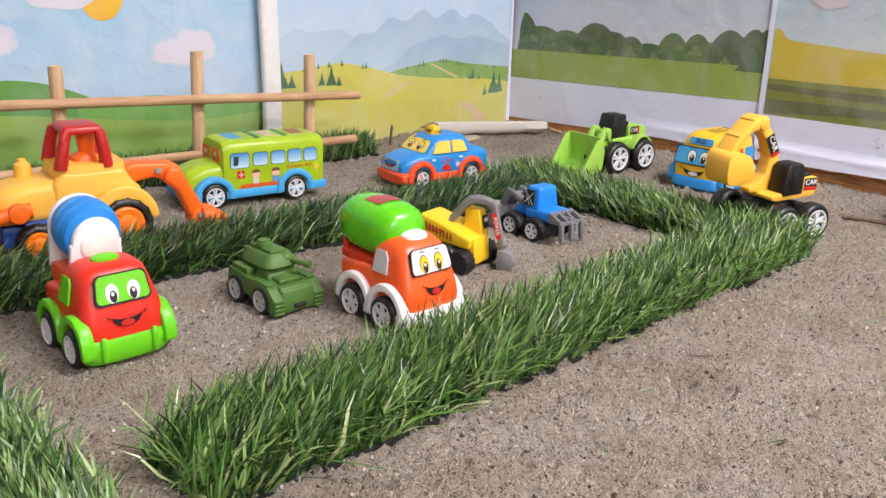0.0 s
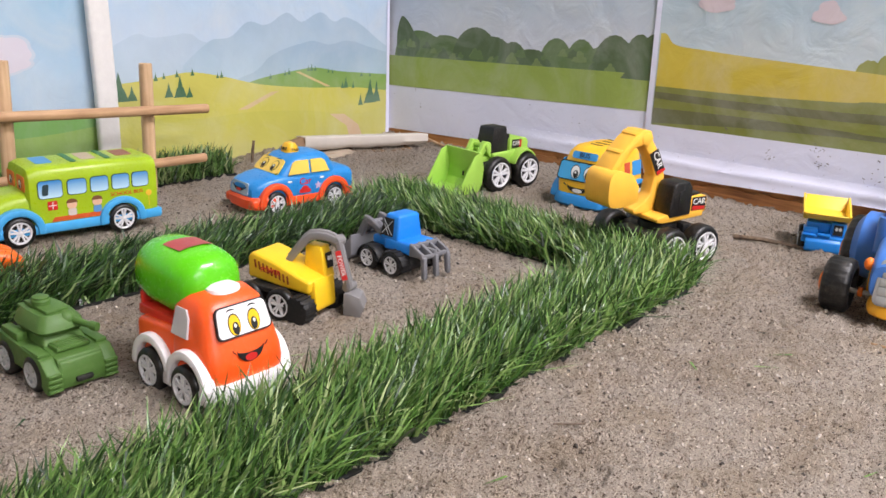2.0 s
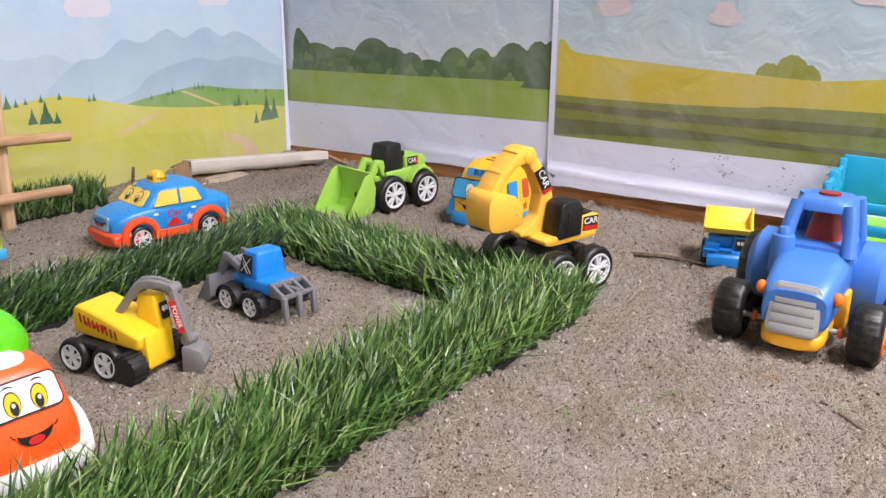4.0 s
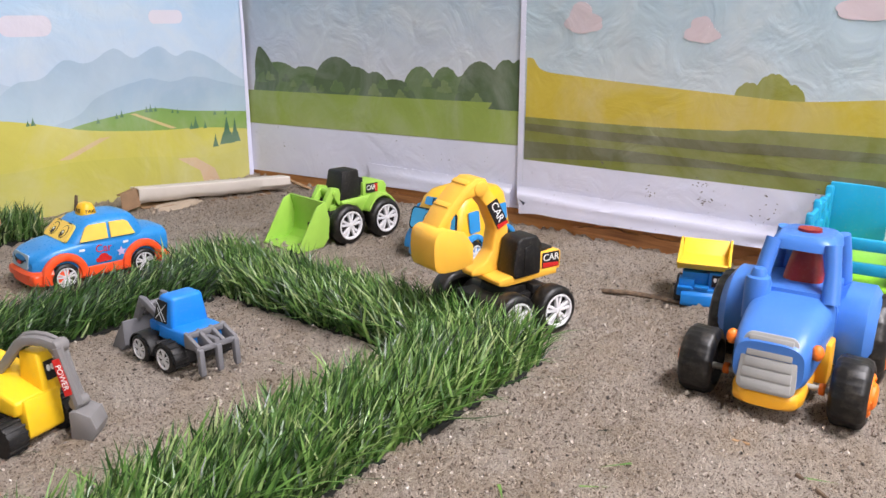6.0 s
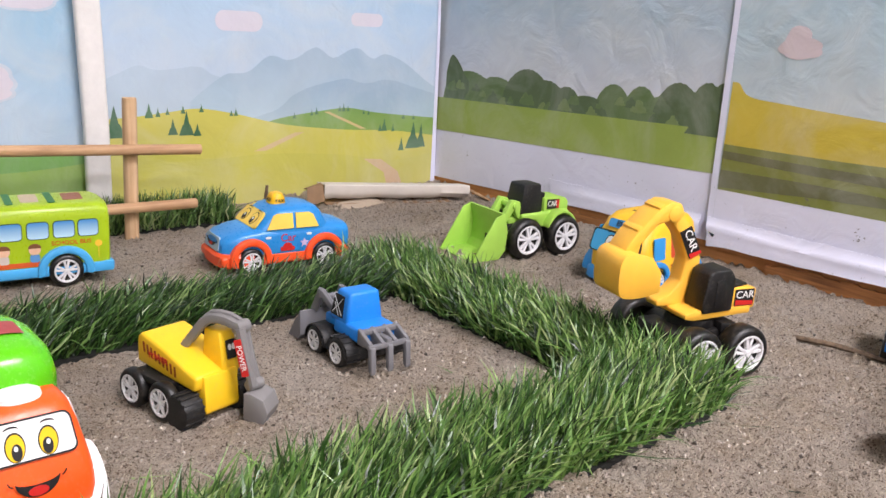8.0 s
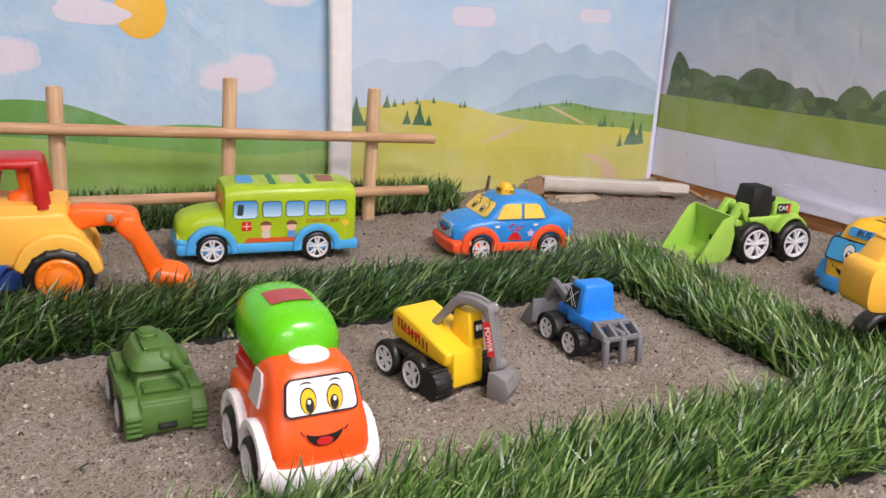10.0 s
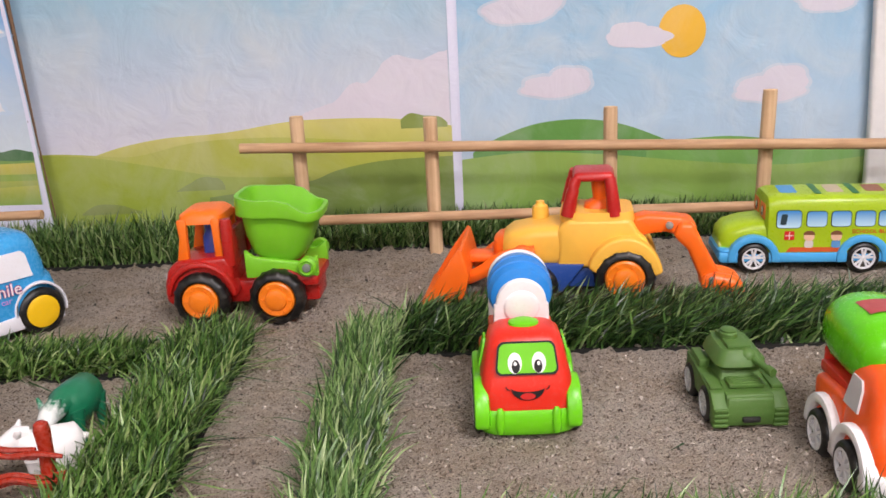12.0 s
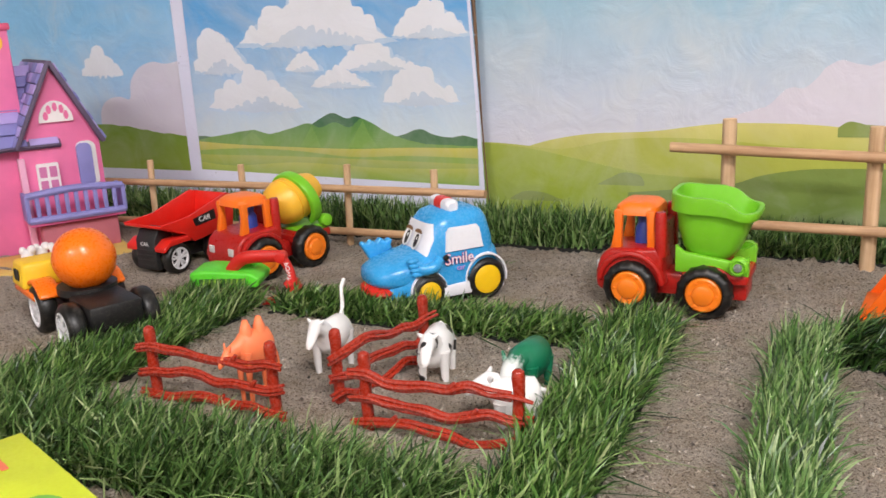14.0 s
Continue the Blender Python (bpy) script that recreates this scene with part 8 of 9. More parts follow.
# ---- blue police car with a face ----
def police_car():
    blue, wht, red = plastic(58, 160, 222, 0.19, 0.05), plastic(232, 232, 238, 0.3), plastic(214, 40, 30, 0.25)
    root = thing("police_car", pose(-0.2952, 0.6544, 0, 0, 0, 231), "light blue toy police car with cartoon face and yellow hubs", "toy car", scale=(0.983, 1.034, 1.034))
    part("body", loft([(0.008, 0.002, 0, 0.0600, 0.0310, 4), (0.020, 0.002, 0, 0.0615, 0.0325, 4), (0.034, -0.003, 0, 0.0570, 0.0325, 3.6), (0.043, -0.012, 0, 0.0460, 0.0310, 3.2), (0.047, -0.016, 0, 0.0390, 0.0285, 3)], "z", 44), blue, root)
    part("cabin", loft([(0.042, -0.013, 0, 0.0400, 0.0310, 4), (0.055, -0.015, 0, 0.0370, 0.0300, 4), (0.072, -0.017, 0, 0.0310, 0.0275, 3.8), (0.079, -0.018, 0, 0.0265, 0.0245, 3.4), (0.0825, -0.018, 0, 0.0185, 0.0175, 3), (0.0832, -0.018, 0, 0.008, 0.008, 2.5)], "z", 40), blue, root)
    lb = part("light_bar", loft([(-0.019, -0.012, 0.0845, 0.0045, 0.0040, 2.3), (-0.016, -0.012, 0.0850, 0.0068, 0.0062, 2.5), (0.016, -0.012, 0.0850, 0.0068, 0.0062, 2.5), (0.019, -0.012, 0.0845, 0.0045, 0.0040, 2.3)], "y", 24), wht, root, "white light bar")
    part("red_lamp", loft([(-0.0062, -0.012, 0.0850, 0.0074, 0.0070, 2.5), (0.0062, -0.012, 0.0850, 0.0074, 0.0070, 2.5)], "y", 24), red, lb, "red lamp section")
    part("skirt", prism([(-0.056, 0.008), (0.030, 0.008), (0.030, 0.018), (-0.056, 0.022)], -0.0335, 0.0335, 0.002), wht, root, "white lower stripe")
    both("fender", (arch(-0.037, 0.0200, 0.0205, 0.0226, 0.020, 0.0334, -15, 195, 0.0018)), wht, root)
    both("fender", (arch(0.023, 0.0160, 0.0168, 0.0186, 0.020, 0.0334, -15, 195, 0.0018)), wht, root)
    wheels(root, (-0.037,), 0.0290, 0.0200, 0.0130, style="plain", rim=YELLOW_HUB)
    wheels(root, (0.023,), 0.0290, 0.0162, 0.0120, style="plain", rim=YELLOW_HUB)
    part("snout", loft([(0.000, 0, 0.0310, 0.0310, 0.0215, 3.2), (0.025, 0, 0.0310, 0.0310, 0.0190, 3), (0.045, 0, 0.0305, 0.0300, 0.0150, 2.8), (0.058, 0, 0.0305, 0.0280, 0.0118, 2.6), (0.067, 0, 0.0300, 0.0225, 0.0088, 2.4), (0.071, 0, 0.0295, 0.0130, 0.0050, 2.2)], "x", 36), blue, root, "rounded blue snout")
    part("jaw", loft([(0.040, 0, 0.0110, 0.0285, 0.0090, 2.6), (0.056, 0, 0.0100, 0.0260, 0.0078, 2.6), (0.066, 0, 0.0095, 0.0180, 0.0060, 2.4), (0.069, 0, 0.0095, 0.010, 0.004, 2.2)], "x", 26), blue, root)
    part("tongue", ball((0.0620, 0.003, 0.0180), 0.0140, 0.0250, 0.0062, 20, 10), red, root, "red lower lip")
    v = Vector((-0.52, 0, 1)).normalized()
    shell = loft([(0.042 + 0.0005 * k, -0.013 - 0.00006 * k, 0, 0.0410 - 0.00014 * k, 0.0318 - 0.00007 * k, 4) for k in range(72)], "z", 360, False)
    bmesh.ops.delete(shell, geom=[q for q in shell.verts if q.co.x < 0.005 or abs(q.co.y) > 0.0262 - 0.25 * max(0.0, q.co.z - 0.060) or q.co.z < 0.0455 or q.co.z > 0.0735], context="VERTS")
    part("windscreen", shell, wht, root, "white printed windscreen")
    lash, look_n = Vector((0, 1, 0)), Vector((0, 1, 0)).cross(v)
    for c in (-0.0085, 0.0105):
        o = Vector((0.0232, c, 0.0590))
        part("eye", plate(oval(0, 0, 0.0066, 0.0095, 22), o, lash, v, 0.0005), WHITE_INK, root, smooth=0)
        pupil = part("pupil", plate(oval(0.0012, -0.001, 0.0031, 0.0066, 20), o + look_n * 0.0005, lash, v, 0.0003), INK, root, smooth=0)
        part("glint", plate(oval(0.0018, 0.0012, 0.0010, 0.0016, 10), o + look_n * 0.0008, lash, v, 0.0003), WHITE_INK, pupil, smooth=0)
        part("eyelid", plate(oval(0, 0.0062, 0.0070, 0.0036, 16, 0, 180), o + look_n * 0.0004, lash, v, 0.0004), plastic(120, 84, 44, 0.4), root, smooth=0)
    for s in (1, -1):
        part("arm", tube([(0.011, s * 0.0310, 0.0430), (0.017, s * 0.0350, 0.0390), (0.025, s * 0.0335, 0.0370), (0.032, s * 0.0305, 0.0380)], [0.0045, 0.0050, 0.0052, 0.0062], 12, 5), blue, root)
        part("glove", join(*[ball((0.034 + 0.001 * k, s * (0.0325 - 0.001 * k), 0.0340 + 0.0038 * k), 0.0060, 0.0042, 0.0027, 12, 8) for k in range(4)]), blue, root)
        pl = on_side([(-0.0200, -0.0105), (0.0190, -0.0105), (0.0165, 0.0070), (0.0130, 0.0105), (-0.0150, 0.0105), (-0.0180, 0.0070)], -0.0150, s * 0.0297, 0.0590, 0.0018)
        part("side_window", moved(pl, Matrix.Translation((0, s * 0.0300, 0.052)) @ Matrix.Rotation(radians(s * 9), 4, "X") @ Matrix.Translation((0, -s * 0.0300, -0.052))), wht, root, "white printed side window")
        for dx, dz in ((0.0005, 0.0), (-0.0005, 0.0), (0.0, 0.0005), (0.0, -0.0005)):
            side_words("Smile", 0.0140, -0.0085 + dx, s * 0.0338, 0.0420 + dz, plastic(170, 50, 110, 0.3), root)
        side_words("Smile", 0.0140, -0.0085, s * 0.0343, 0.0420, plastic(250, 236, 244, 0.3), root)
        side_words("car", 0.0068, -0.0095, s * 0.0341, 0.0338, plastic(206, 150, 220, 0.3), root)
        part("mirror_hole", rod(0.0028, 0.0016, (0.0060, s * 0.0350, 0.0450), "y", 0.0004, 12), INK, root)
    mitt = [(0.0400, 0.0330), (0.0520, 0.0320), (0.0570, 0.0400), (0.0640, 0.0520), (0.0610, 0.0545), (0.0570, 0.0520), (0.0530, 0.0555), (0.0480, 0.0520), (0.0430, 0.0560), (0.0380, 0.0520), (0.0340, 0.0545), (0.0310, 0.0525), (0.0360, 0.0410)]
    part("raised_hand", prism(mitt, -0.0335, -0.0255, 0.0022, 3), blue, root, "open blue mitt")
    return root


police_car()


# ---- red dump truck with black grille ----
def red_dumper():
    red, blk = plastic(222, 36, 26, 0.3), plastic(28, 28, 29, 0.4, 0.12)
    root = thing("red_dumper", pose(-0.624, 0.682, 0, 0, 0, -96), "bright red toy dump truck with black ribbed grille", "toy truck", scale=(0.906, 0.916, 0.885))
    part("chassis", box(-0.050, 0.046, -0.015, 0.015, 0.012, 0.028, 0.002), blk, root)
    part("grille", prism([(0.030, 0.006), (0.056, 0.006), (0.059, 0.012), (0.057, 0.044), (0.050, 0.056), (0.030, 0.056)], -0.0165, 0.0165, 0.002), blk, root, "black ribbed grille")
    for k in range(4):
        part("grille_bar", box(0.0562, 0.0592, -0.0145, 0.0145, 0.010 + 0.0062 * k, 0.0135 + 0.0062 * k, 0.0006), blk, root)
    words("CAR", 0.0068, (0.0585, 0, 0.0390), (0, 1, 0), (0, 0, 1), WHITE_INK, root)
    both("fender", (prism([(0.014, 0.036), (0.020, 0.044), (0.046, 0.044), (0.058, 0.036), (0.058, 0.030), (0.048, 0.036), (0.022, 0.037)], 0.0150, 0.0330, 0.0015)), red, root)
    out = [(-0.056, 0.040), (0.010, 0.034), (0.024, 0.046), (0.056, 0.060), (0.058, 0.064), (0.016, 0.066), (-0.050, 0.084), (-0.062, 0.078)]
    walls = [prism(out, y - 0.0015, y + 0.0015, 0.0006) for y in (-0.0310, 0.0310)]
    part("bed", join(prism([(-0.056, 0.040), (0.010, 0.034), (0.024, 0.046), (0.058, 0.060), (0.058, 0.0635), (0.020, 0.0500), (0.008, 0.0380), (-0.054, 0.0440)], -0.0315, 0.0315, 0.0008), prism([(-0.056, 0.042), (-0.052, 0.042), (-0.056, 0.082), (-0.061, 0.080)], -0.0315, 0.0315, 0.0008), *walls), red, root, "red open tipping bed")
    st = both("sticker", (on_side([(-0.018, -0.005), (0.016, -0.008), (0.020, 0.002), (-0.016, 0.008)], -0.010, 0.0326, 0.0600, 0.0004)), INK, root)
    side_words("CAR", 0.0098, -0.009, 0.0332, 0.0592, WHITE_INK, st)
    wheels(root, (0.036, -0.030), 0.0255, 0.0190, 0.0150)
    return root


red_dumper()


# ---- small green excavator ----
def green_excavator():
    grn, red, blk = plastic(92, 210, 46, 0.35), plastic(206, 36, 28, 0.35), plastic(36, 44, 32, 0.5, 0.2)
    root = thing("green_excavator", pose(-0.4873, 0.5937, 0, 0, 0, 20), "small bright green toy excavator with red digging arm", "toy excavator", scale=(1.042, 1.042, 1.042))
    part("chassis", box(-0.030, 0.022, -0.016, 0.016, 0.004, 0.018, 0.002), blk, root)
    wheels(root, (0.012, -0.018), 0.0190, 0.0088, 0.0065, style="plain", rim=GREY_HUB)
    part("body", prism([(-0.033, 0.016), (0.030, 0.014), (0.033, 0.022), (0.024, 0.028), (-0.020, 0.031), (-0.033, 0.029)], -0.0195, 0.0195, 0.0022, 3), grn, root)
    part("cab", box(0.004, 0.022, 0.002, 0.0165, 0.027, 0.0385, 0.0018, 2, (0.8, 0.85)), grn, root)
    both("side_band", (on_side([(-0.022, -0.003), (0.022, -0.003), (0.022, 0.003), (-0.022, 0.003)], -0.002, 0.0196, 0.0205, 0.0004)), plastic(60, 110, 40, 0.45), root)
    for k in range(8):
        part("stripe", on_side([(-0.0008, -0.0028), (0.0008, -0.0028), (0.0020, 0.0028), (0.0004, 0.0028)], -0.020 + 0.0052 * k, -0.0201, 0.0205, 0.0003), plastic(150, 190, 60, 0.4), root, smooth=0)
    part("boom", tube([(0.002, -0.008, 0.0270), (0.012, -0.010, 0.0370), (0.024, -0.013, 0.0420), (0.054, -0.016, 0.0430)], [0.0036, 0.0044, 0.0044, 0.0040], 10, 4, 1.4), red, root, "red bent boom")
    part("stick", join(tube([(0.054, -0.016, 0.043), (0.0620, -0.018, 0.028), (0.0640, -0.020, 0.012)], [0.0048, 0.0040, 0.0040], 10, 4), rod(0.0052, 0.012, (0.054, -0.016, 0.0425), "y", 0.001, 14)), red, root)
    words("POWER", 0.0060, (0.0615, -0.0222, 0.0280), (0.1, 0, -1), (-1, 0, -0.1), WHITE_INK, root)
    part("bucket", join(prism([(0.042, 0.002), (0.064, 0.002), (0.070, 0.010), (0.066, 0.020), (0.058, 0.022), (0.064, 0.010), (0.060, 0.0050), (0.042, 0.0040)], -0.032, -0.008, 0.0006), *[tube([(0.044, y, 0.003), (0.036, y, 0.0012)], [0.0016, 0.0008], 6, 2) for y in (-0.028, -0.020, -0.012)]), red, root, "red toothed bucket")
    return root


green_excavator()


# ---- truck with orange ball drum ----
def ball_mixer():
    org, yel, blk = plastic(252, 118, 16, 0.22, 0.05), plastic(246, 200, 40, 0.33), plastic(18, 17, 18, 0.42, 0.12)
    root = thing("ball_mixer", pose(-0.5445, 0.473, 0, 0, 0, 155), "toy mixer truck with round orange drum on black wheels", "toy truck", scale=(1.048, 1.048, 1.048))
    part("chassis", join(box(-0.058, 0.050, -0.016, 0.016, 0.012, 0.026, 0.002), box(-0.062, -0.010, -0.021, 0.021, 0.018, 0.040, 0.003)), blk, root)
    facets = bmesh.new()
    bmesh.ops.create_icosphere(facets, subdivisions=2, radius=0.0268)
    part("drum", bevelled(moved(facets, Matrix.Translation((0.001, 0, 0.0650)) @ Matrix.Rotation(0.5, 4, "X")), 0.0030, 3, 5.0), org, root, "glossy orange faceted ball drum", smooth=60)
    part("drum_ring", lathe([(0.018, -0.003), (0.024, -0.003), (0.024, 0.003), (0.018, 0.003)], (0.004, 0, 0.040), "z", 24), blk, root)
    part("cab", box(0.046, 0.082, -0.012, 0.040, 0.036, 0.058, 0.003, 3, (0.86, 0.88)), yel, root)
    part("cab_window", on_side(rounded(0, 0, 0.013, 0.010, 0.002), 0.064, 0.0385, 0.047, 0.0010), INK, root)
    part("bonnet", box(0.028, 0.086, -0.020, 0.038, 0.028, 0.037, 0.004, 3), org, root)
    both("fender", (arch(0.036, 0.019, 0.0230, 0.0275, 0.0180, 0.0360, 35, 145, 0.002)), org, root)
    wheels(root, (0.036, -0.039), 0.0290, 0.0212, 0.0150)
    return root


ball_mixer()


# ---- pink doll house ----
def doll_house():
    pink, lilac, grey, wht = plastic(236, 120, 170, 0.55, 0.08), plastic(134, 132, 194, 0.5, 0.06), plastic(96, 84, 110, 0.55), plastic(240, 236, 236, 0.5)
    root = thing("doll_house", pose(-0.7905, 0.7365, 0, 0, 0, 58), "pink toy house with lilac roof, shutters and balcony", "doll house", scale=(1.043, 1.043, 1.043))
    ridge_x, half, eave, top = -0.041, 0.044, 0.128, 0.2170
    gable = [(ridge_x - half, 0.0), (ridge_x + half, 0.0), (ridge_x + half, eave), (ridge_x, top - 0.004), (ridge_x - half, eave)]
    part("wall", plate(gable, (0, 0.150, 0), (1, 0, 0), (0, 0, 1), 0.150, 0.0015), pink, root, "pink gabled walls")
    ang = math.atan2(top - eave, half)
    for s in (1, -1):
        slope = box(0, 0.106, -0.012, 0.160, 0, 0.005, 0.0012)
        m = Matrix.Translation((ridge_x - s * 0.002, 0, top)) @ (Matrix.Rotation(ang, 4, "Y") if s > 0 else Matrix.Diagonal((-1, 1, 1, 1)) @ Matrix.Rotation(ang, 4, "Y"))
        rf = part("roof", moved(slope, m), grey, root, "grey roof edge with lilac shingles")
        for k in range(8):
            for c in range(5):
                part("shingle", moved(box(0.004 + 0.0126 * k, 0.0155 + 0.0126 * k, -0.010 + 0.034 * c, 0.022 + 0.034 * c, 0.005, 0.0066 + 0.0010 * (k % 2), 0.0005), m), lilac if (k + c) % 2 else plastic(176, 160, 220, 0.5), rf)
    part("wing_wall", box(-0.270, ridge_x - half, 0.012, 0.150, 0.0, eave + 0.004, 0.001), pink, root)
    rise = math.atan2(top - eave - 0.012, 0.075)
    for s in (1, -1):
        m = Matrix.Translation((-0.160, 0.080, top - 0.004)) @ (Matrix.Identity(4) if s > 0 else Matrix.Diagonal((1, -1, 1, 1))) @ Matrix.Rotation(rise, 4, "X")
        rf = part("roof", moved(box(-0.115, 0.120, -0.124, 0.0, -0.005, 0.0, 0.001), m), grey, root, "grey roof edge with lilac shingles")
        for k in range(7):
            for c in range(7):
                part("shingle", moved(box(-0.114 + 0.0335 * c, -0.083 + 0.0335 * c, -0.122 + 0.0174 * k, -0.106 + 0.0174 * k, 0.0, 0.0016 + 0.0010 * (k % 2), 0.0005), m), lilac if (k * 2 + c) % 3 else plastic(176, 160, 220, 0.5), rf)
    part("chimney", box(-0.100, -0.072, 0.030, 0.056, 0.100, 0.258, 0.002), pink, root)
    part("chimney_cap", box(-0.103, -0.069, 0.027, 0.059, 0.254, 0.262, 0.002), plastic(226, 90, 130, 0.5), root)
    part("chimney_emblem", plate(oval(0, 0, 0.007, 0.009), (-0.086, 0.0295, 0.241), (1, 0, 0), (0, 0, 1), 0.001), plastic(246, 190, 60, 0.4), root)
    u, v, y = (1, 0, 0), (0, 0, 1), -0.0004
    fan = part("attic_window", plate(oval(0, 0, 0.0185, 0.024, 18, 0, 180), (ridge_x, y, 0.150), u, v, 0.003), wht, root, "white half-round fan window")
    for k in range(5):
        a = radians(18 + 36 * k)
        part("pane", plate(oval(0.0115 * math.cos(a), 0.003 + 0.0140 * math.sin(a), 0.0027, 0.0050, 12), (ridge_x, y - 0.0030, 0.150), u, v, 0.0006), pink, fan)
    win = part("window", plate(rounded(0, 0, 0.024, 0.036, 0.002), (-0.0585, y, 0.086), u, v, 0.003), wht, root, "white four-pane window")
    for a in (-0.0055, 0.0055):
        for b in (-0.008, 0.008):
            part("pane", plate(rounded(a, b, 0.0080, 0.0125, 0.001), (-0.0585, y - 0.003, 0.086), u, v, 0.0006), plastic(206, 120, 170, 0.5), win)
    door = part("balcony_door", plate(rounded(0, 0, 0.022, 0.054, 0.008, 6), (-0.014, y, 0.098), u, v, 0.002), wht, root)
    part("shutter", plate(rounded(0, 0, 0.017, 0.050, 0.006, 6), (-0.017, y - 0.0025, 0.098), u, v, 0.004, 0.001), lilac, door, "lilac shutter")
    bal = part("balcony", box(-0.090, 0.014, -0.034, -0.0005, 0.038, 0.043, 0.001), plastic(214, 96, 150, 0.5), root)
    part("balcony_rail", join(tube([(-0.090, -0.033, 0.073), (-0.04, -0.035, 0.077), (0.014, -0.033, 0.073)], 0.0042, 8, 5), tube([(-0.090, -0.033, 0.045), (-0.04, -0.035, 0.045), (0.014, -0.033, 0.045)], 0.0042, 8, 5)), lilac, bal, "lilac balcony rail")
    for k in range(11):
        x = -0.090 + 0.0104 * k
        part("baluster", box(x - 0.0023, x + 0.0023, -0.0358, -0.0326, 0.044, 0.074, 0.0005), lilac, bal)
    for x in (-0.090, 0.014):
        part("side_rail", box(x - 0.002, x + 0.002, -0.034, -0.001, 0.042, 0.074, 0.001), lilac, bal)
    part("corner_trim", box(ridge_x - half - 0.003, ridge_x - half + 0.004, -0.003, 0.008, 0.0, 0.112, 0.001), plastic(240, 176, 206, 0.55), root, "pale pink corner strip")
    part("stone_base", box(-0.078, 0.006, -0.026, -0.0005, 0.0, 0.036, 0.002), plastic(186, 104, 118, 0.6), root, "stone-patterned foot")
    part("base_board", box(-0.160, 0.010, -0.080, -0.0005, -0.004, 0.003, 0.001), plastic(214, 176, 96, 0.6), root, "tan base board")
    for x, yy in ((-0.085, -0.040), (-0.070, -0.046), (-0.100, -0.046)):
        part("flower_pot", join(ball((x, yy, 0.010), 0.007, 0.007, 0.008, 12, 8), ball((x + 0.005, yy - 0.002, 0.017), 0.005, 0.005, 0.005, 10, 6), ball((x - 0.004, yy + 0.001, 0.016), 0.004, 0.004, 0.005, 10, 6)), wht, root, "white moulded flowers")
    return root


doll_house()


# ---- toy animals, each one plain moulded figure ----
def animal(name, m, mat, label, length, height, head, tail, legs=0.35, girth=0.30, hump=False, ear=1.0, droop=0.8):
    """A plain four-legged figure, facing +x."""
    L, H = length, height
    zb = H * (0.45 + legs * 0.35)
    g = H * girth
    bits = [loft([(-L * 0.39, 0, zb, g * 0.12, g * 0.15, 2), (-L * 0.37, 0, zb, g * 0.42, g * 0.48, 2), (-L * 0.30, 0, zb, g * 0.75, g * 0.85, 2), (-L * 0.05, 0, zb - g * 0.05, g * 0.8, g * 0.95, 2), (L * 0.18, 0, zb, g * 0.75, g * 0.9, 2), (L * 0.28, 0, zb + g * 0.1, g * 0.45, g * 0.55, 2)], "x", 18)]
    for x in (-L * 0.27, L * 0.19):
        for s in (1, -1):
            bits.append(tube([(x, s * g * 0.5, zb), (x + L * 0.01, s * g * 0.55, zb * 0.5), (x, s * g * 0.55, 0.0), (x + L * 0.02, s * g * 0.55, -0.0005)], [g * 0.34, g * 0.22, g * 0.16, g * 0.20], 12, 4))
    hx, hz, hr = head
    bits.append(tube([(L * 0.18, 0, zb + g * 0.3), (L * 0.28, 0, (zb + hz) / 2 + g * 0.2), (hx, 0, hz)], [g * 0.62, g * 0.48, hr * 0.8], 10, 4))
    bits.append(loft([(hx - hr, 0, hz + hr * 0.2, hr * 0.6, hr * 0.6, 2), (hx, 0, hz + hr * 0.1, hr * 0.85, hr * 0.95, 2), (hx + hr, 0, hz - hr * 0.5 * droop, hr * 0.62, hr * 0.65, 2), (hx + hr * 1.7, 0, hz - hr * droop, hr * 0.48, hr * 0.48, 2), (hx + hr * 1.95, 0, hz - hr * 1.12 * droop, hr * 0.26, hr * 0.28, 2)], "x", 14))
    for s in (1, -1):
        bits.append(tube([(hx - hr * 0.2, s * hr * 0.6, hz + hr * 0.6), (hx - hr * 0.4, s * hr * (1.0 + 0.2 * (1 - ear)), hz + hr * (0.6 + 0.9 * ear))], [hr * 0.32, hr * 0.12], 6, 2))
    bits.append(tube(tail, [g * 0.16, g * 0.12, g * 0.10, g * 0.12], 8, 4))
    if hump:
        for x in (-L * 0.16, L * 0.10):
            bits.append(loft([(zb + g * 0.4, x, 0, L * 0.13, g * 0.55, 2), (zb + g * 1.0, x, 0, L * 0.10, g * 0.42, 2), (zb + g * 1.45, x, 0, L * 0.04, g * 0.2, 2)], "z", 14))
    return tagged(part(name, moved(join(*bits), m), mat, None, "", 75.0), label, "toy animal", "toy animals in the pen")


def spotted(base, spots, scale, cut):
    m, nt, p = base_material("spotted_plastic")
    n = noise_node(nt, scale, 0.0)
    r = ramp_node(nt, n.outputs["Fac"], [(cut, rgb(*base)), (cut + 0.015, rgb(*spots))])
    nt.links.new(r.outputs["Color"], p.inputs["Base Color"])
    p.inputs["Roughness"].default_value = 0.4
    return m


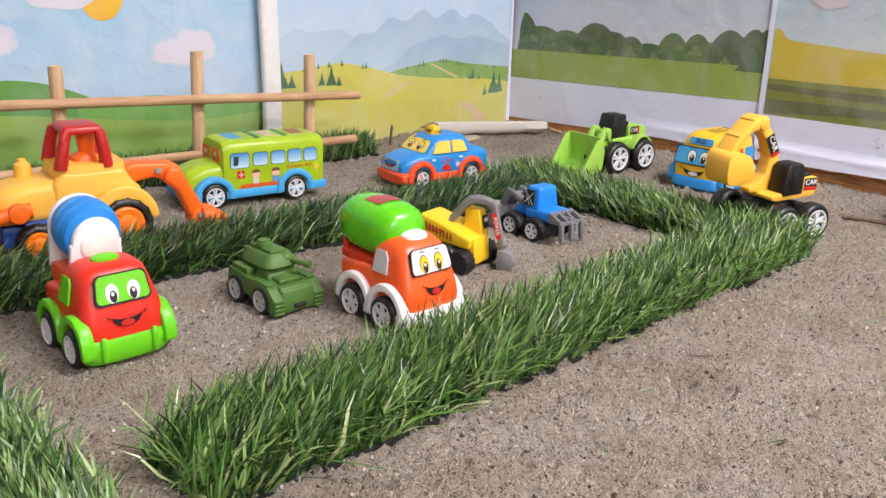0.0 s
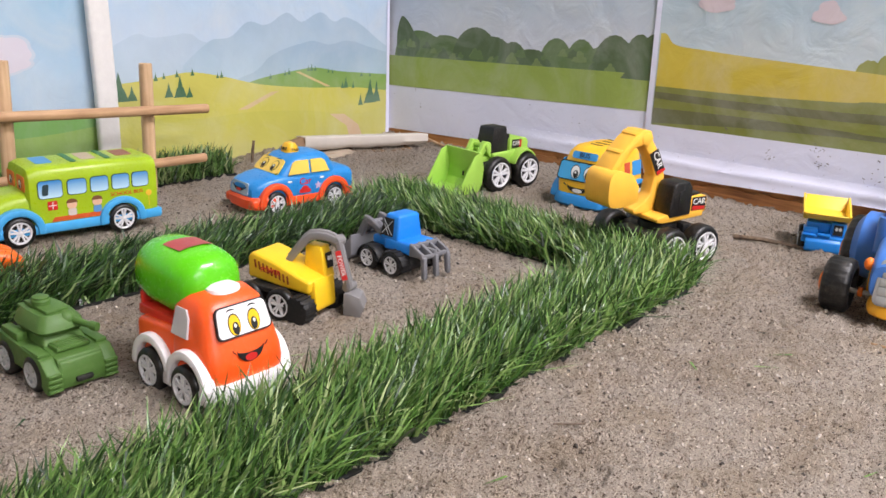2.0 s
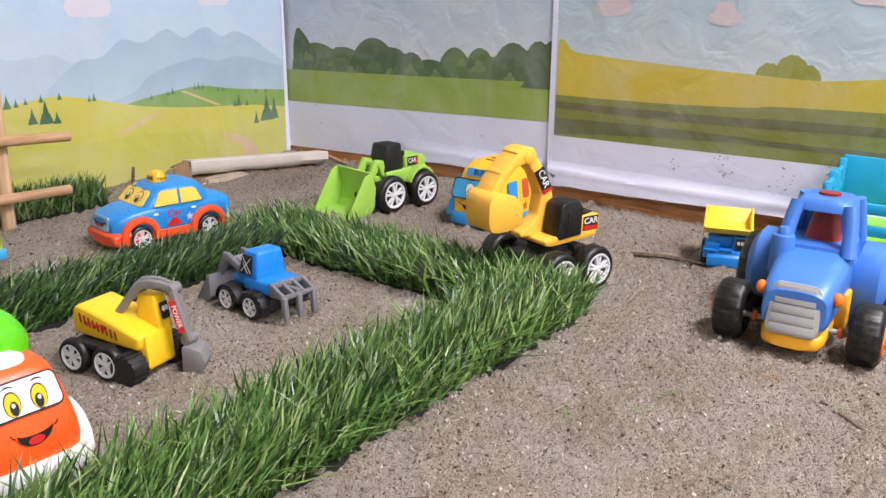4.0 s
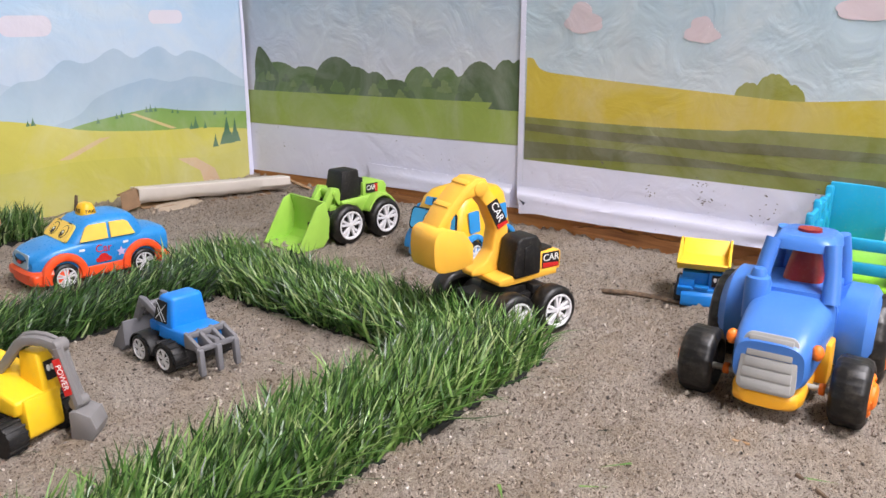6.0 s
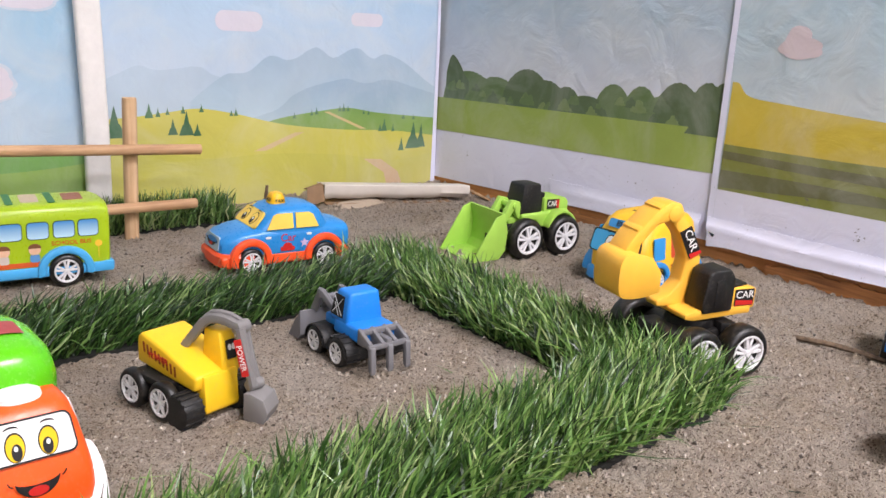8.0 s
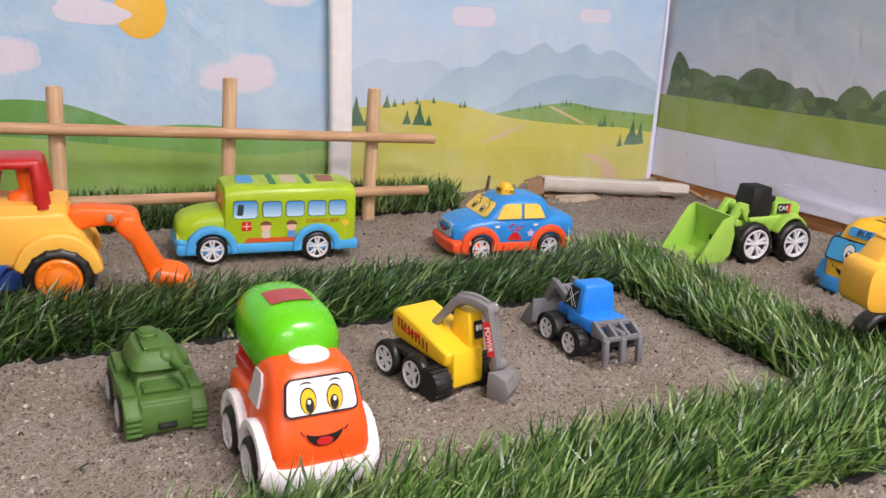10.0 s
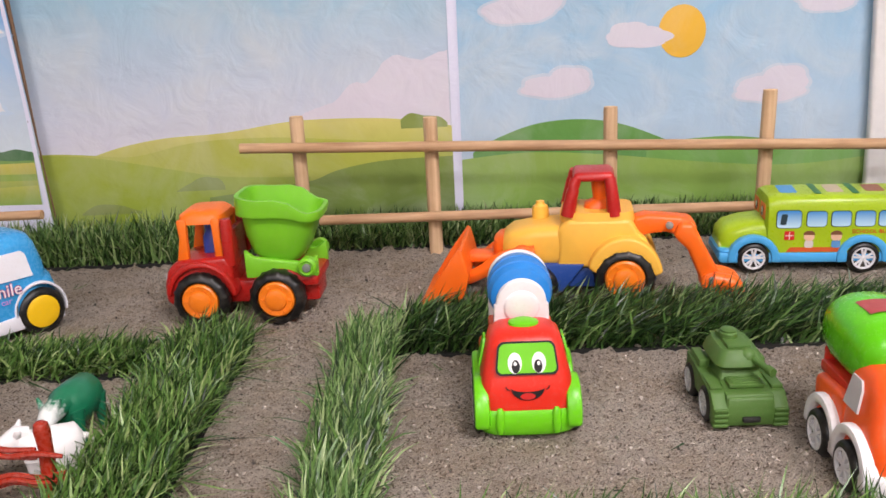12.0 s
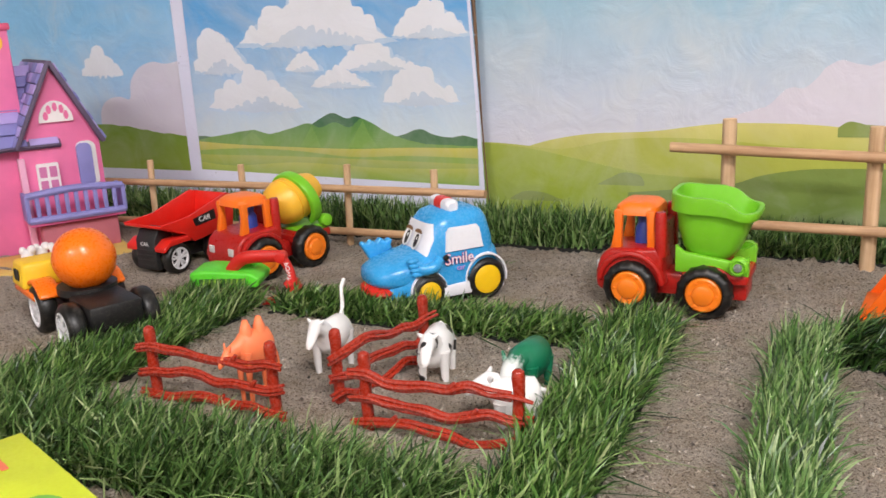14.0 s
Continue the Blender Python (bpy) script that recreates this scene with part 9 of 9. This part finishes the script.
def worn_snout(base, bare, centre, reach):
    """Coloured plastic whose colour is rubbed off round the head."""
    m, nt, p = base_material("worn_plastic")
    tc = nt.nodes.new("ShaderNodeTexCoord")
    far = nt.nodes.new("ShaderNodeVectorMath")
    far.operation = "DISTANCE"
    nt.links.new(tc.outputs["Object"], far.inputs[0])
    far.inputs[1].default_value = centre
    patch = noise_node(nt, 260.0, 3.0, 0.6)
    add = nt.nodes.new("ShaderNodeMath")
    add.operation = "MULTIPLY_ADD"
    nt.links.new(patch.outputs["Fac"], add.inputs[0])
    add.inputs[1].default_value = 0.022
    nt.links.new(far.outputs["Value"], add.inputs[2])
    r = ramp_node(nt, add.outputs[0], [(reach + 0.006, rgb(*bare)), (reach + 0.012, rgb(*base))])
    nt.links.new(r.outputs["Color"], p.inputs["Base Color"])
    p.inputs["Roughness"].default_value = 0.35
    return m


WHITE_PL = plastic(238, 236, 234, 0.4, 0.06)
animal("toy_camel", pose(-0.318, 0.404, 0, 0, 0, 250) @ Matrix.Scale(1.043, 4) @ Matrix.Diagonal((0.95, 1.1, 1.55, 1)), plastic(248, 132, 84, 0.4), "orange plastic toy camel with two humps", 0.042, 0.034, (0.021, 0.024, 0.0036), [(-0.015, 0, 0.024), (-0.019, 0, 0.018), (-0.020, 0, 0.012), (-0.020, 0, 0.009)], 0.75, 0.27, True)
animal("toy_horse", pose(-0.2953, 0.4692, 0, 0, 0, 275) @ Matrix.Scale(1.043, 4), WHITE_PL, "white plastic toy horse with raised tail", 0.050, 0.044, (0.0225, 0.0395, 0.0060), [(-0.017, 0, 0.032), (-0.021, 0, 0.044), (-0.021, 0, 0.054), (-0.026, 0, 0.061)], 0.45, 0.30, False, 0.4, 1.5)
animal("toy_cow", pose(-0.213, 0.4798, 0, 0, 0, 283) @ Matrix.Scale(1.043, 4) @ Matrix.Scale(1.14, 4), spotted((238, 236, 234), (40, 40, 42), 96.0, 0.66), "white plastic toy cow with black patches", 0.046, 0.037, (0.0205, 0.0305, 0.0056), [(-0.016, 0, 0.029), (-0.021, 0, 0.024), (-0.022, 0, 0.014), (-0.022, 0, 0.010)], 0.3, 0.34, False, 0.25, 1.5)
animal("toy_pig", pose(-0.1354, 0.4316, 0, 0, 0, 206) @ Matrix.Diagonal((0.90, 0.85, 0.95, 1)), WHITE_PL, "white plastic toy pig behind the red fence", 0.052, 0.033, (0.0185, 0.0285, 0.0086), [(-0.019, 0, 0.022), (-0.0225, 0, 0.021), (-0.0235, 0.001, 0.019), (-0.0235, 0, 0.017)], 0.2, 0.52, False, 0.45, 0.45)
animal("toy_rhino", pose(-0.143, 0.481, 0, 0, 0, 262) @ Matrix.Scale(1.043, 4) @ Matrix.Scale(1.15, 4), worn_snout((22, 112, 78), (222, 226, 222), (-0.148, 0.445, 0.020), 0.019), "dark green plastic toy rhino", 0.044, 0.034, (0.021, 0.021, 0.0062), [(-0.016, 0, 0.024), (-0.020, 0, 0.020), (-0.021, 0, 0.014), (-0.021, 0, 0.011)], 0.25, 0.38, False, 0.9, 1.2)


# ---- red rustic toy fences ----
def rustic_fence(m, length, seed):
    mat = plastic(160, 48, 31, 0.20, 0.08)
    rnd = random.Random(seed)
    root = thing("rustic_fence", m, "short reddish-brown plastic fence with rough log rails", "toy fence", "red toy fences of the pen", scale=(1.046, 1.046, 1.046))
    for x in (0.010, length - 0.010):
        part("post", loft([(-0.003, x, 0, 0.0038, 0.0034, 3), (0.010, x + 0.0004, 0, 0.0034, 0.0032, 3), (0.024, x - 0.0003, 0, 0.0036, 0.0032, 3), (0.038, x + 0.0003, 0, 0.0033, 0.0031, 3), (0.047, x, 0, 0.0039, 0.0035, 2.6), (0.0505, x, 0, 0.0034, 0.0030, 2.4), (0.0518, x, 0, 0.0018, 0.0016, 2)], "z", 16), mat, root)
    for z in (0.0055, 0.0205, 0.0355):
        n = 9
        mid = [(length * i / n, -0.0036, z + rnd.uniform(-0.0018, 0.0018) + 0.0022 * math.sin(i * 0.9 + seed + z * 90)) for i in range(n + 1)]
        strands = []
        for k, (dy, dz) in enumerate(((0.0004, 0.0021), (-0.0012, 0.0), (0.0002, -0.0022))):
            a, b = (0, n + 1) if k == 1 else ((1, n + 1) if rnd.random() < 0.4 else (0, n)) if rnd.random() < 0.6 else (0, n + 1)
            pts = [(p[0], p[1] + dy + rnd.uniform(-0.0003, 0.0003), p[2] + dz + rnd.uniform(-0.0005, 0.0005)) for p in mid[a:b]]
            strands.append(tube(pts, [0.0012] + [rnd.uniform(0.0012, 0.0018) for _ in pts[1:-1]] + [0.0011], 8, 4))
        i = rnd.randint(2, n - 2)
        p = mid[i]
        strands.append(tube([p, (p[0] + 0.0035, p[1] - 0.0006, p[2] + 0.0032), (p[0] + 0.0052, p[1] - 0.0006, p[2] + 0.0056)], [0.0022, 0.0018, 0.0012], 8, 3))
        part("rail", join(*strands), mat, root)
    return root


rustic_fence(pose(-0.402, 0.3835, 0, 0, 0, 1), 0.118, 3)
rustic_fence(pose(-0.2303, 0.389, 0, 0, 0, 2), 0.118, 5)
rustic_fence(pose(-0.2628, 0.4093, 0, 0, 0, 73), 0.104, 8)


# ---- bright box at the edge of the pen ----
def picture_box():
    root = thing("picture_box", pose(-0.351, 0.242, 0.000, 0, 0, -21), "yellow-green printed cardboard box lying on the sand", "box", scale=(1.048, 1.048, 1.048))
    part("carton", box(0.0, 0.150, -0.110, 0.0, -0.004, 0.0450, 0.001), plastic(206, 220, 44, 0.35), root)
    top = 0.0451
    part("pink_print", plate(rounded(0, 0, 0.040, 0.022, 0.008), (0.045, -0.060, top), (1, 0, 0), (0, 1, 0), 0.0004), plastic(226, 150, 196, 0.35), root, smooth=0)
    part("white_print", plate(oval(0, 0, 0.034, 0.022), (0.108, -0.040, top), (1, 0, 0), (0, 1, 0), 0.0004), plastic(230, 232, 226, 0.35), root, smooth=0)
    part("green_print", plate(oval(0, 0, 0.022, 0.012), (0.096, -0.022, top + 0.0004), (1, 0, 0), (0, 1, 0), 0.0004), plastic(110, 180, 70, 0.35), root, smooth=0)
    for k in range(3):
        part("print_bar", plate(rounded(0, 0, 0.030 - 0.004 * k, 0.0035, 0.001), (0.022, -0.020 - 0.008 * k, top), (1, 0, 0), (0, 1, 0), 0.0003), plastic(232, 120, 90, 0.35), root, smooth=0)
    return root


picture_box()


# ---- folded card and loose sticks
CARD = paint("grey_card", 214, 206, 196, 0.75, 0.08, 40)
BROWN_CARD = paint("brown_card", 150, 120, 90, 0.8, 0.2, 60)


def bent_sheet(name, stations, profile, mat, parent, label="", thick=0.0014):
    """A bent sheet along x: profile(x) gives its cross-section of (y, z)."""
    bm = bmesh.new()
    rows = [[bm.verts.new((x, y, z)) for y, z in profile(x)] for x in stations]
    for r0, r1 in zip(rows, rows[1:]):
        for j in range(len(r0) - 1):
            bm.faces.new((r0[j], r0[j + 1], r1[j + 1], r1[j]))
    bmesh.ops.recalc_face_normals(bm, faces=bm.faces)
    bmesh.ops.solidify(bm, geom=list(bm.faces), thickness=thick)
    return part(name, bm, mat, parent, label)


def folded_card():
    card = thing("folded_card", pose(0.8057, 0.8849, 0.003, 0, 0, -13), "long folded piece of pale grey cardboard lying on the sand", "cardboard", scale=(1.018, 1.018, 1.018))
    wavy = lambda x, q: noise.noise((x * 30, q, 0.4))

    def front(x):
        drop = 0.042 * x
        low = 0.0105 - 0.6 * drop + 0.0020 * wavy(x, 1.0) + 0.0012 * noise.noise((x * 110, 2.0, 0.0))
        return [(-0.0120 + 0.0015 * wavy(x, 4.0), low), (-0.0165, low + 0.003), (-0.0192, 0.020 - drop + 0.0006 * wavy(x, 5.0)), (-0.0188, 0.0288 - drop), (-0.0176, 0.0298 - drop), (-0.0060, 0.0290 - drop + 0.001 * wavy(x, 6.0)), (0.0090, 0.0272 - drop)]

    bent_sheet("front_flap", [0.199 * i / 50 for i in range(51)], front, CARD, card)

    def under(x):
        z = 0.0078 - 0.03 * x + 0.0014 * wavy(x, 9.0)
        return [(-0.0150 + 0.003 * wavy(x, 7.0), z - 0.002), (-0.0060, z), (0.0120, z + 0.001)]

    bent_sheet("under_flap", [0.004 + 0.17 * i / 30 for i in range(31)], under, BROWN_CARD, card, "brown underside layer")
    bent_sheet("back_flap", [0.010 + 0.185 * i / 10 for i in range(11)], lambda x: [(0.0090, 0.0268 - 0.042 * x), (0.0130, 0.015 - 0.03 * x), (0.0135, 0.0)], BROWN_CARD, card, "brown back layer")
    bent_sheet("end_tab", [-0.020 + 0.003 * i for i in range(8)], lambda x: [(-0.0175 - 0.12 * x, 0.009 + 0.30 * x), (-0.0170 - 0.10 * x, 0.020 + 0.22 * x), (-0.0130, 0.0285 + 0.20 * x), (-0.0020, 0.0285 + 0.30 * x)], BROWN_CARD, card, "brown bent end tab")
    part("shard", moved(plate([(0.0, 0.0), (0.035, -0.002), (0.070, 0.005), (0.062, 0.012), (0.046, 0.016), (0.012, 0.012)], (0, 0, 0), (1, 0, 0), (0, 1, 0), 0.0022, 0.0005), Matrix.Translation((0.010, -0.0205, -0.0022)) @ Matrix.Rotation(radians(30), 4, "X") @ Matrix.Rotation(radians(-2), 4, "Y")), paint("worn_card", 178, 162, 142, 0.8, 0.15, 50), card, "torn pale piece under the fold")
    return card


folded_card()
TWIG = wood("twig", rgb(124, 104, 84), rgb(74, 60, 48), "X", 40.0)
LIGHT_TWIG = wood("light_twig", rgb(190, 156, 116), rgb(140, 106, 70), "X", 40.0)
for pts, r, mat, label in (
        ([(0.8932, 0.3136, 0.003), (0.8997, 0.2891, 0.0045), (0.9051, 0.2665, 0.004), (0.9084, 0.2439, 0.003)], 0.0022, TWIG, "dark dry twig lying on the sand"),
        ([(0.985, 0.846, 0.0205), (1.007, 0.851, 0.0185), (1.013, 0.845, 0.0160), (1.029, 0.812, 0.0040)], 0.0019, LIGHT_TWIG, "bent light wood stick by the cardboard"),
        ([(0.7405, 0.9023, -0.004), (0.7415, 0.9023, 0.014), (0.7436, 0.9024, 0.030)], 0.0020, TWIG, "short upright twig stuck in the sand"),
        ([(0.6782, 0.0832, 0.0022), (0.6643, 0.0653, 0.0022), (0.6463, 0.0451, 0.0022), (0.6282, 0.0270, 0.0022)], 0.0014, TWIG, "dark crooked twig on the open sand"),
        ([(0.6961, 0.1252, 0.0018), (0.6963, 0.1200, 0.0018), (0.6966, 0.1148, 0.0018)], 0.0009, LIGHT_TWIG, "short piece of tan straw on the sand"),
        ([(0.4255, 0.2268, 0.002), (0.4332, 0.2176, 0.0025), (0.4418, 0.2115, 0.002)], 0.0005, TWIG, "thin twig lying on the open sand")):
    tagged(part("twig", tube(pts, [r, r * 1.1, r * 0.9], 7, 4), mat, None), label, "twig")

# loose grass clippings and pebbles on the sand
rnd = random.Random(77)
bm = bmesh.new()
for _ in range(80):
    x, y, a, ln = rnd.uniform(-0.3, 0.95), rnd.uniform(0.05, 0.80), rnd.uniform(0, 6.28), rnd.uniform(0.006, 0.022)
    dx, dy = math.cos(a) * ln, math.sin(a) * ln
    z = sand_height(x, y) + 0.0012
    vs = [bm.verts.new((x - dy * 0.05, y + dx * 0.05, z)), bm.verts.new((x + dy * 0.05, y - dx * 0.05, z)), bm.verts.new((x + dx, y + dy, z + 0.0012))]
    bm.faces.new(vs)
tagged(part("grass_clippings", bm, GRASS, None, smooth=0), "loose green plastic grass clippings on the sand", "grass clippings", kind="stuff")
verts, faces = [], []
shape = [(1, 0, -0.3), (-0.5, 0.87, -0.3), (-0.5, -0.87, -0.3), (0, 0, 0.8), (0.3, 0.5, 0.5), (-0.6, 0.1, 0.5), (0.4, -0.5, 0.45)]
tri = [(0, 1, 4), (1, 5, 4), (1, 2, 5), (2, 6, 5), (2, 0, 6), (0, 4, 6), (4, 5, 3), (5, 6, 3), (6, 4, 3)]
for k in range(38000):
    x, y = rnd.uniform(-0.75, 1.04), rnd.uniform(0.02, 0.92)
    r = 0.00045 + 0.0019 * rnd.random() ** 5
    if k > 24000:
        x, y, r = rnd.uniform(-0.20, 0.98), rnd.uniform(0.03, 0.80), 0.0006 + 0.0016 * rnd.random() ** 2.5
    a = rnd.uniform(0, 6.28)
    c, s = math.cos(a) * r, math.sin(a) * r
    z = sand_height(x, y) - r * 0.30
    b = len(verts)
    verts += [(x + c * p - s * q, y + s * p + c * q, z + r * w) for p, q, w in shape]
    faces += [(b + i, b + j, b + k) for i, j, k in tri]
me = bpy.data.meshes.new("sand_grains")
me.from_pydata(verts, [], faces)
gm, nt, p = base_material("grain")
geo = nt.nodes.new("ShaderNodeNewGeometry")
r = ramp_node(nt, geo.outputs["Random Per Island"], [(0.0, rgb(52, 44, 37)), (0.20, rgb(88, 78, 68)), (0.27, rgb(146, 135, 123)), (0.9985, rgb(188, 177, 164)), (1.0, rgb(226, 224, 218))])
nt.links.new(r.outputs["Color"], p.inputs["Base Color"])
p.inputs["Roughness"].default_value = 0.7
me.materials.append(gm)
tagged(new("sand_grains", me), "loose coarse sand grains and tiny lumps", "sand grains", kind="stuff")
